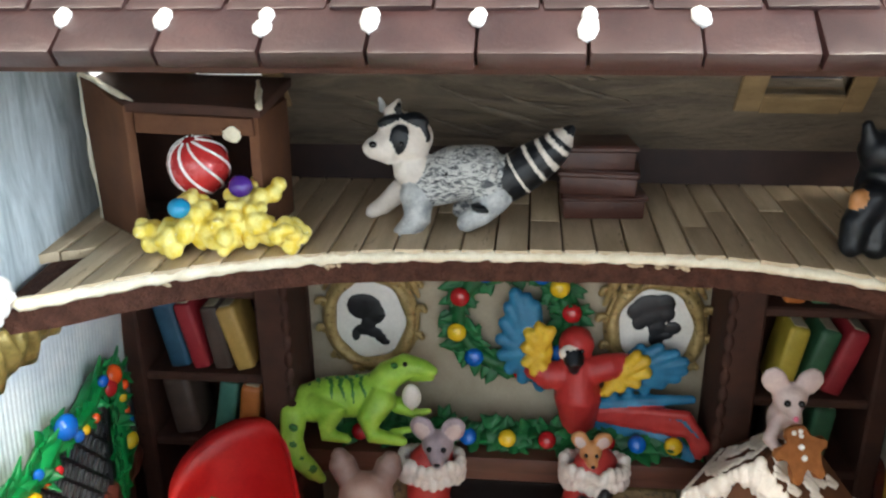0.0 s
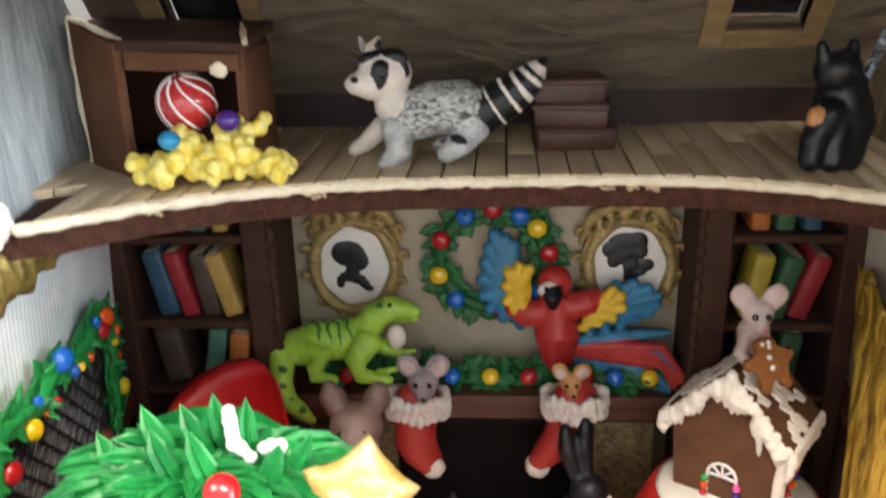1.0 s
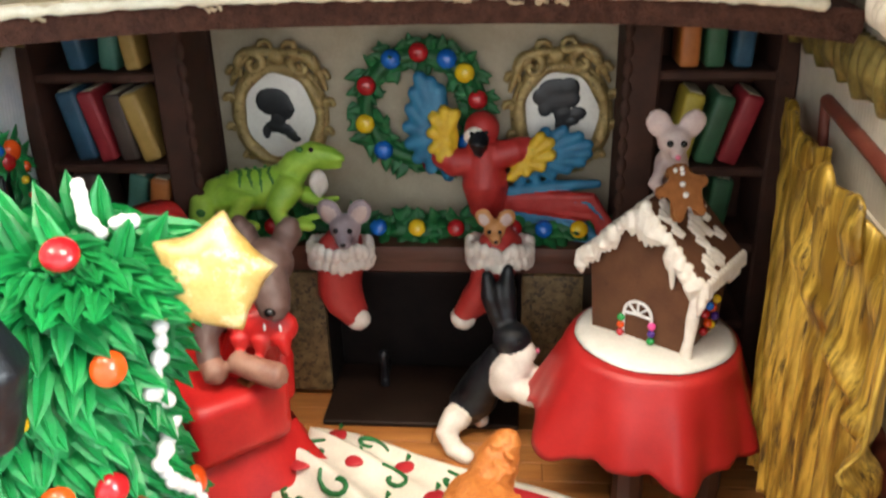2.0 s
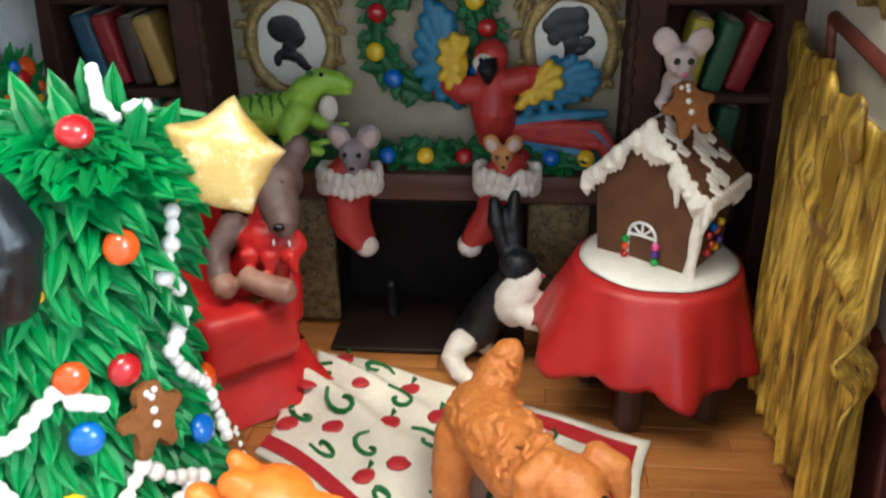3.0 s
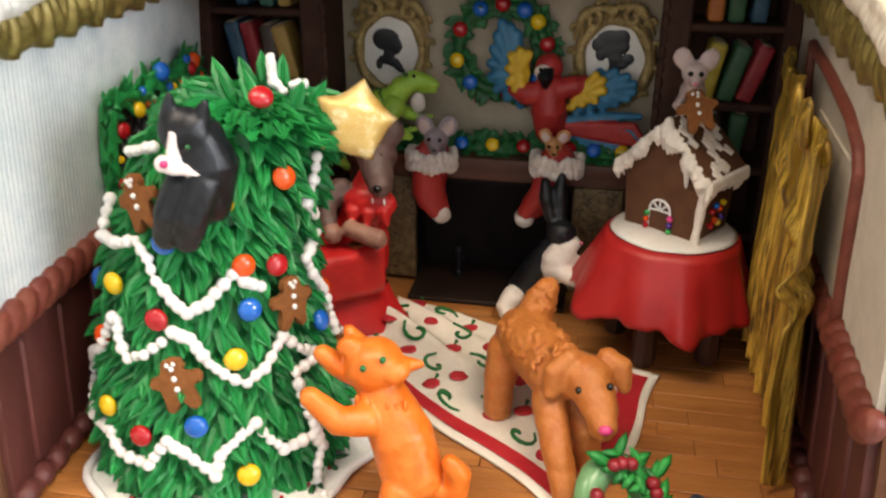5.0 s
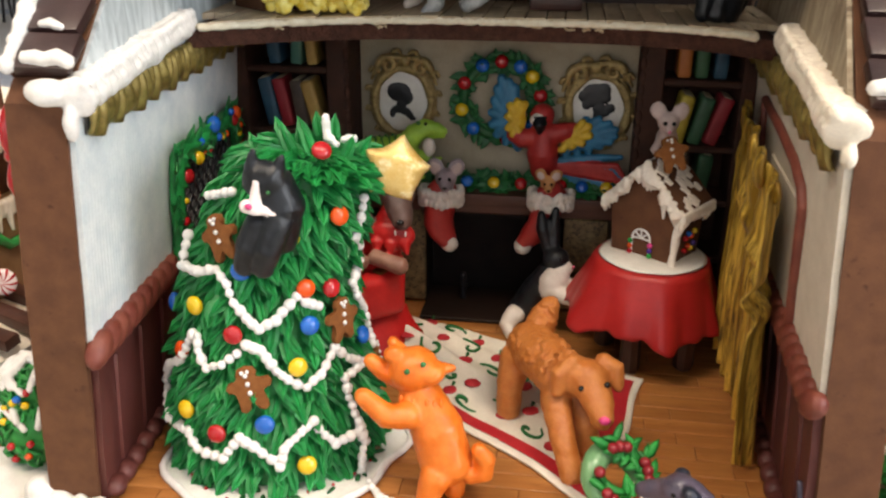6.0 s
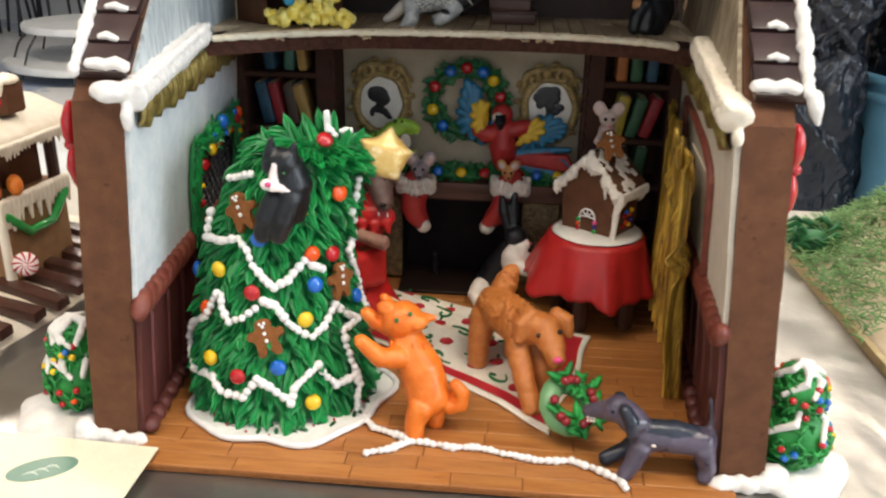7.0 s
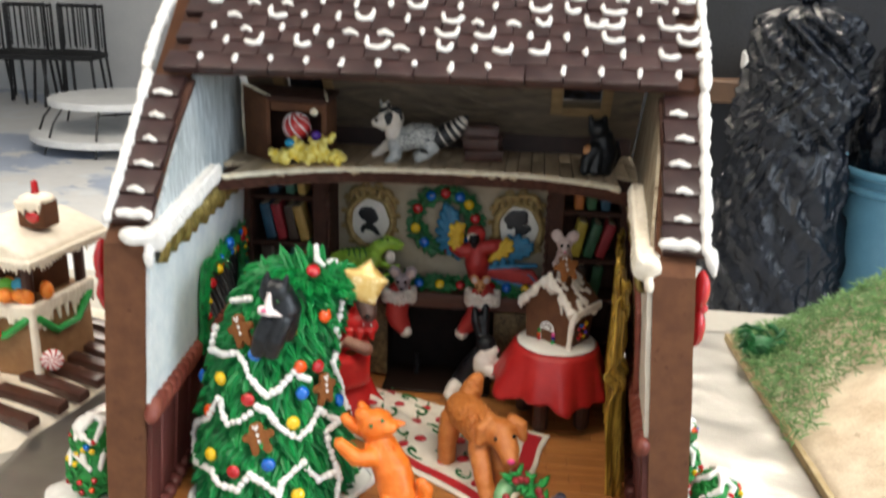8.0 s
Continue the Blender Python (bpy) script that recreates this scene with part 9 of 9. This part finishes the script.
part("edge_icing", bm, TILE_EDGE, attic, "ragged ivory icing edge", 180)
for i in range(7):
    x = rnd.uniform(-0.2, 0.2)
    w = rnd.uniform(0.002, 0.008)
    bm = bmesh.new()
    for k in range(4):
        ball(bm, (x + w * (k / 3 - 0.5), shelf_edge(x) + 0.0015, rnd.uniform(0.288, 0.2915)), (w * 0.3, 0.001, rnd.uniform(0.0008, 0.0018)), (0, rnd.uniform(-20, 20), 0), 7, 5)
    lumpy(bm, 0.0006, 300, x * 90)
    part("icing_smear", melt(bm, 0.0005), TILE, attic, "", 180)


# chocolate shingles
def shingle_mesh(name, w, h, seed):
    bm = bmesh.new()
    box(bm, (0, 0, 0), (w, h, 0.0075), bevel=0.0017, seg=2)
    for v in bm.verts:
        v.co += wobble(v.co, 0.0005, 70, seed)
    return mesh_of(name, bm, CHOC, 50)


SHINGLES = [shingle_mesh("shingle", 0.0336, 0.0235, k * 3.3) for k in range(4)]
BRICKS = [shingle_mesh("rake_brick", 0.0335, 0.0275, 20 + k * 3.3) for k in range(3)]
tilt = math.degrees(PITCH)
rnd = random.Random(8)
dabs = []
for r in range(8):
    off = (0.5 if r % 2 else 0.0) + rnd.uniform(-0.12, 0.12)
    for c in range(-1, 16):
        x = -0.236 + (c + off + 0.5) * 0.0342
        if x < -0.240 - 0.0008 * r + 0.012 or x > 0.262 - 0.012:
            continue
        u = 0.008 + r * 0.0193
        ob = new("shingle", rnd.choice(SHINGLES))
        ob.parent = roof_front
        ob.matrix_basis = Matrix.Translation(front_point(x, u, 0.0042 + rnd.uniform(-0.0004, 0.0006))) @ pose(0, 0, 0, tilt - 4.5, 0, rnd.uniform(-1, 1))
        if r >= 1 or rnd.random() < 0.75:
            dabs.append((x + 0.017, u, r))
rakes = []
for side, xs in ((-1, (-0.2350, -0.2215)), (1, (0.2460, 0.2385))):
    for i in range(6):
        u = -0.0155 - i * 0.0287
        x = xs[0] + (xs[1] - xs[0]) * i / 5
        ob = new("rake_brick", BRICKS[i % 3])
        ob.parent = roof_front
        ob.matrix_basis = Matrix.Translation(front_point(x, u, -0.0075)) @ pose(0, 0, 0, tilt - 3, 0, rnd.uniform(-1.5, 1.5))
        rakes.append((x, u, side))
    bm = bmesh.new()  # biscuit strip under the bricks
    a, b = front_point(xs[1], -0.170, -0.013), front_point(xs[0], 0.0, -0.013)
    box(bm, (a + b) / 2, (0.033, 0.171, 0.006), (tilt, 0, 0), 0.001)
    part("rake_board", bm, BISCUIT_DARK, roof_front)

# icing dabs and strokes on the shingles
for x, u, r in dabs:
    roll = rnd.random()
    bm = bmesh.new()
    if r == 0 or roll < 0.42:
        h = rnd.uniform(0.0035, 0.0055)
        ball(bm, front_point(x, u + (0.001 if r == 0 else 0.006) + rnd.uniform(-0.002, 0.003), 0.0084), (rnd.uniform(0.0026, 0.0036), h, 0.0024), (tilt, 0, rnd.uniform(-15, 15)), 8, 6)
        ball(bm, front_point(x + 0.0006, u + (0.0045 if r == 0 else 0.0095), 0.0088), (0.0026, 0.003, 0.0022), (tilt, 0, 0), 8, 6)
    elif roll < 0.8:
        k = rnd.choice((-1, 1))
        w, d = rnd.uniform(0.012, 0.022), rnd.uniform(0.007, 0.011)
        pts = [front_point(x, u + 0.006 + d * t, 0.009) for t in (1, 0.5)] + [front_point(x + k * w * t, u + 0.004 + 0.001 * math.sin(t * 9), 0.0085) for t in (0.1, 0.55, 0.8)]
        pts.append(front_point(x + k * w, u + 0.006 + (d * 0.5 if roll < 0.62 else 0), 0.0088))
        tube(bm, pts, [0.002, 0.0026, 0.003, 0.0026, 0.003, 0.0024], 7)
    else:
        w = rnd.uniform(0.008, 0.016)
        tube(bm, [front_point(x - w / 2 + w * t, u + 0.003 + 0.002 * math.sin(t * 4), 0.0088) for t in (0, 0.4, 0.7, 1)], [0.002, 0.003, 0.0027, 0.002], 7)
    lumpy(bm, 0.0006, 300, x * 50)
    part("icing_dab", bm, SNOW, roof_front, smooth=180)
for x, u, s in rakes:
    bm = bmesh.new()
    w = rnd.uniform(0.010, 0.017)
    c = x - s * 0.002 + rnd.uniform(-0.003, 0.003)
    low = u < -0.14
    z = u - 0.011
    if low:
        tube(bm, [front_point(c - 0.013 + 0.026 * t, z + 0.003 + 0.0015 * math.sin(t * 11), -0.0022) for t in (0, 0.25, 0.5, 0.75, 1)], [0.004, 0.0048, 0.0042, 0.0052, 0.0045], 8)
    else:
        tube(bm, [front_point(c - w / 2 + w * t, z + 0.0015 * math.sin(t * 5), -0.0028) for t in (0, 0.4, 0.75, 1)], [0.002, 0.0032, 0.0029, 0.002], 7)
    lumpy(bm, 0.0007, 260, x * 40)
    part("icing_dab", bm, SNOW, roof_front, smooth=180)
# beaded snow along the outer rakes, up to the ridge
for s, x0, x1 in ((-1, -0.2400, -0.2600), (1, 0.2560, 0.2670)):
    bm = bmesh.new()
    for i in range(56):
        u = -0.172 + i * 0.006
        x = x0 + (x1 - x0) * min(1.0, i / 36)
        k = rnd.uniform(0.75, 1.25)
        ball(bm, front_point(x, u, (-0.0035 if u < 0 else 0.0035) + rnd.uniform(-0.001, 0.001)), (0.0052 * k, 0.0058 * k, 0.0055 * k), (tilt, 0, rnd.uniform(-30, 30)), 9, 6)
    for i in range(9):
        u = -0.14 + i * 0.031
        x = x0 + (x1 - x0) * min(1.0, i / 6)
        ln = rnd.uniform(0.004, 0.011)
        p = front_point(x + s * 0.002, u, -0.004)
        tube(bm, [p, p + Vector((0, 0.001, -ln * 0.6)), p + Vector((0, 0.002, -ln))], [0.0042, 0.003, 0.0012], 7)
    if s > 0:
        p = front_point(x0 + 0.003, -0.172, -0.004)
        tube(bm, [p, p + Vector((0.002, -0.002, -0.008)), p + Vector((0.005, -0.002, -0.018))], [0.0055, 0.005, 0.0018], 8)
    lumpy(bm, 0.001, 180, s)
    part("snow_edge", melt(bm, 0.0013), SNOW, roof_front, "beaded white icing along the gable edge", 180)
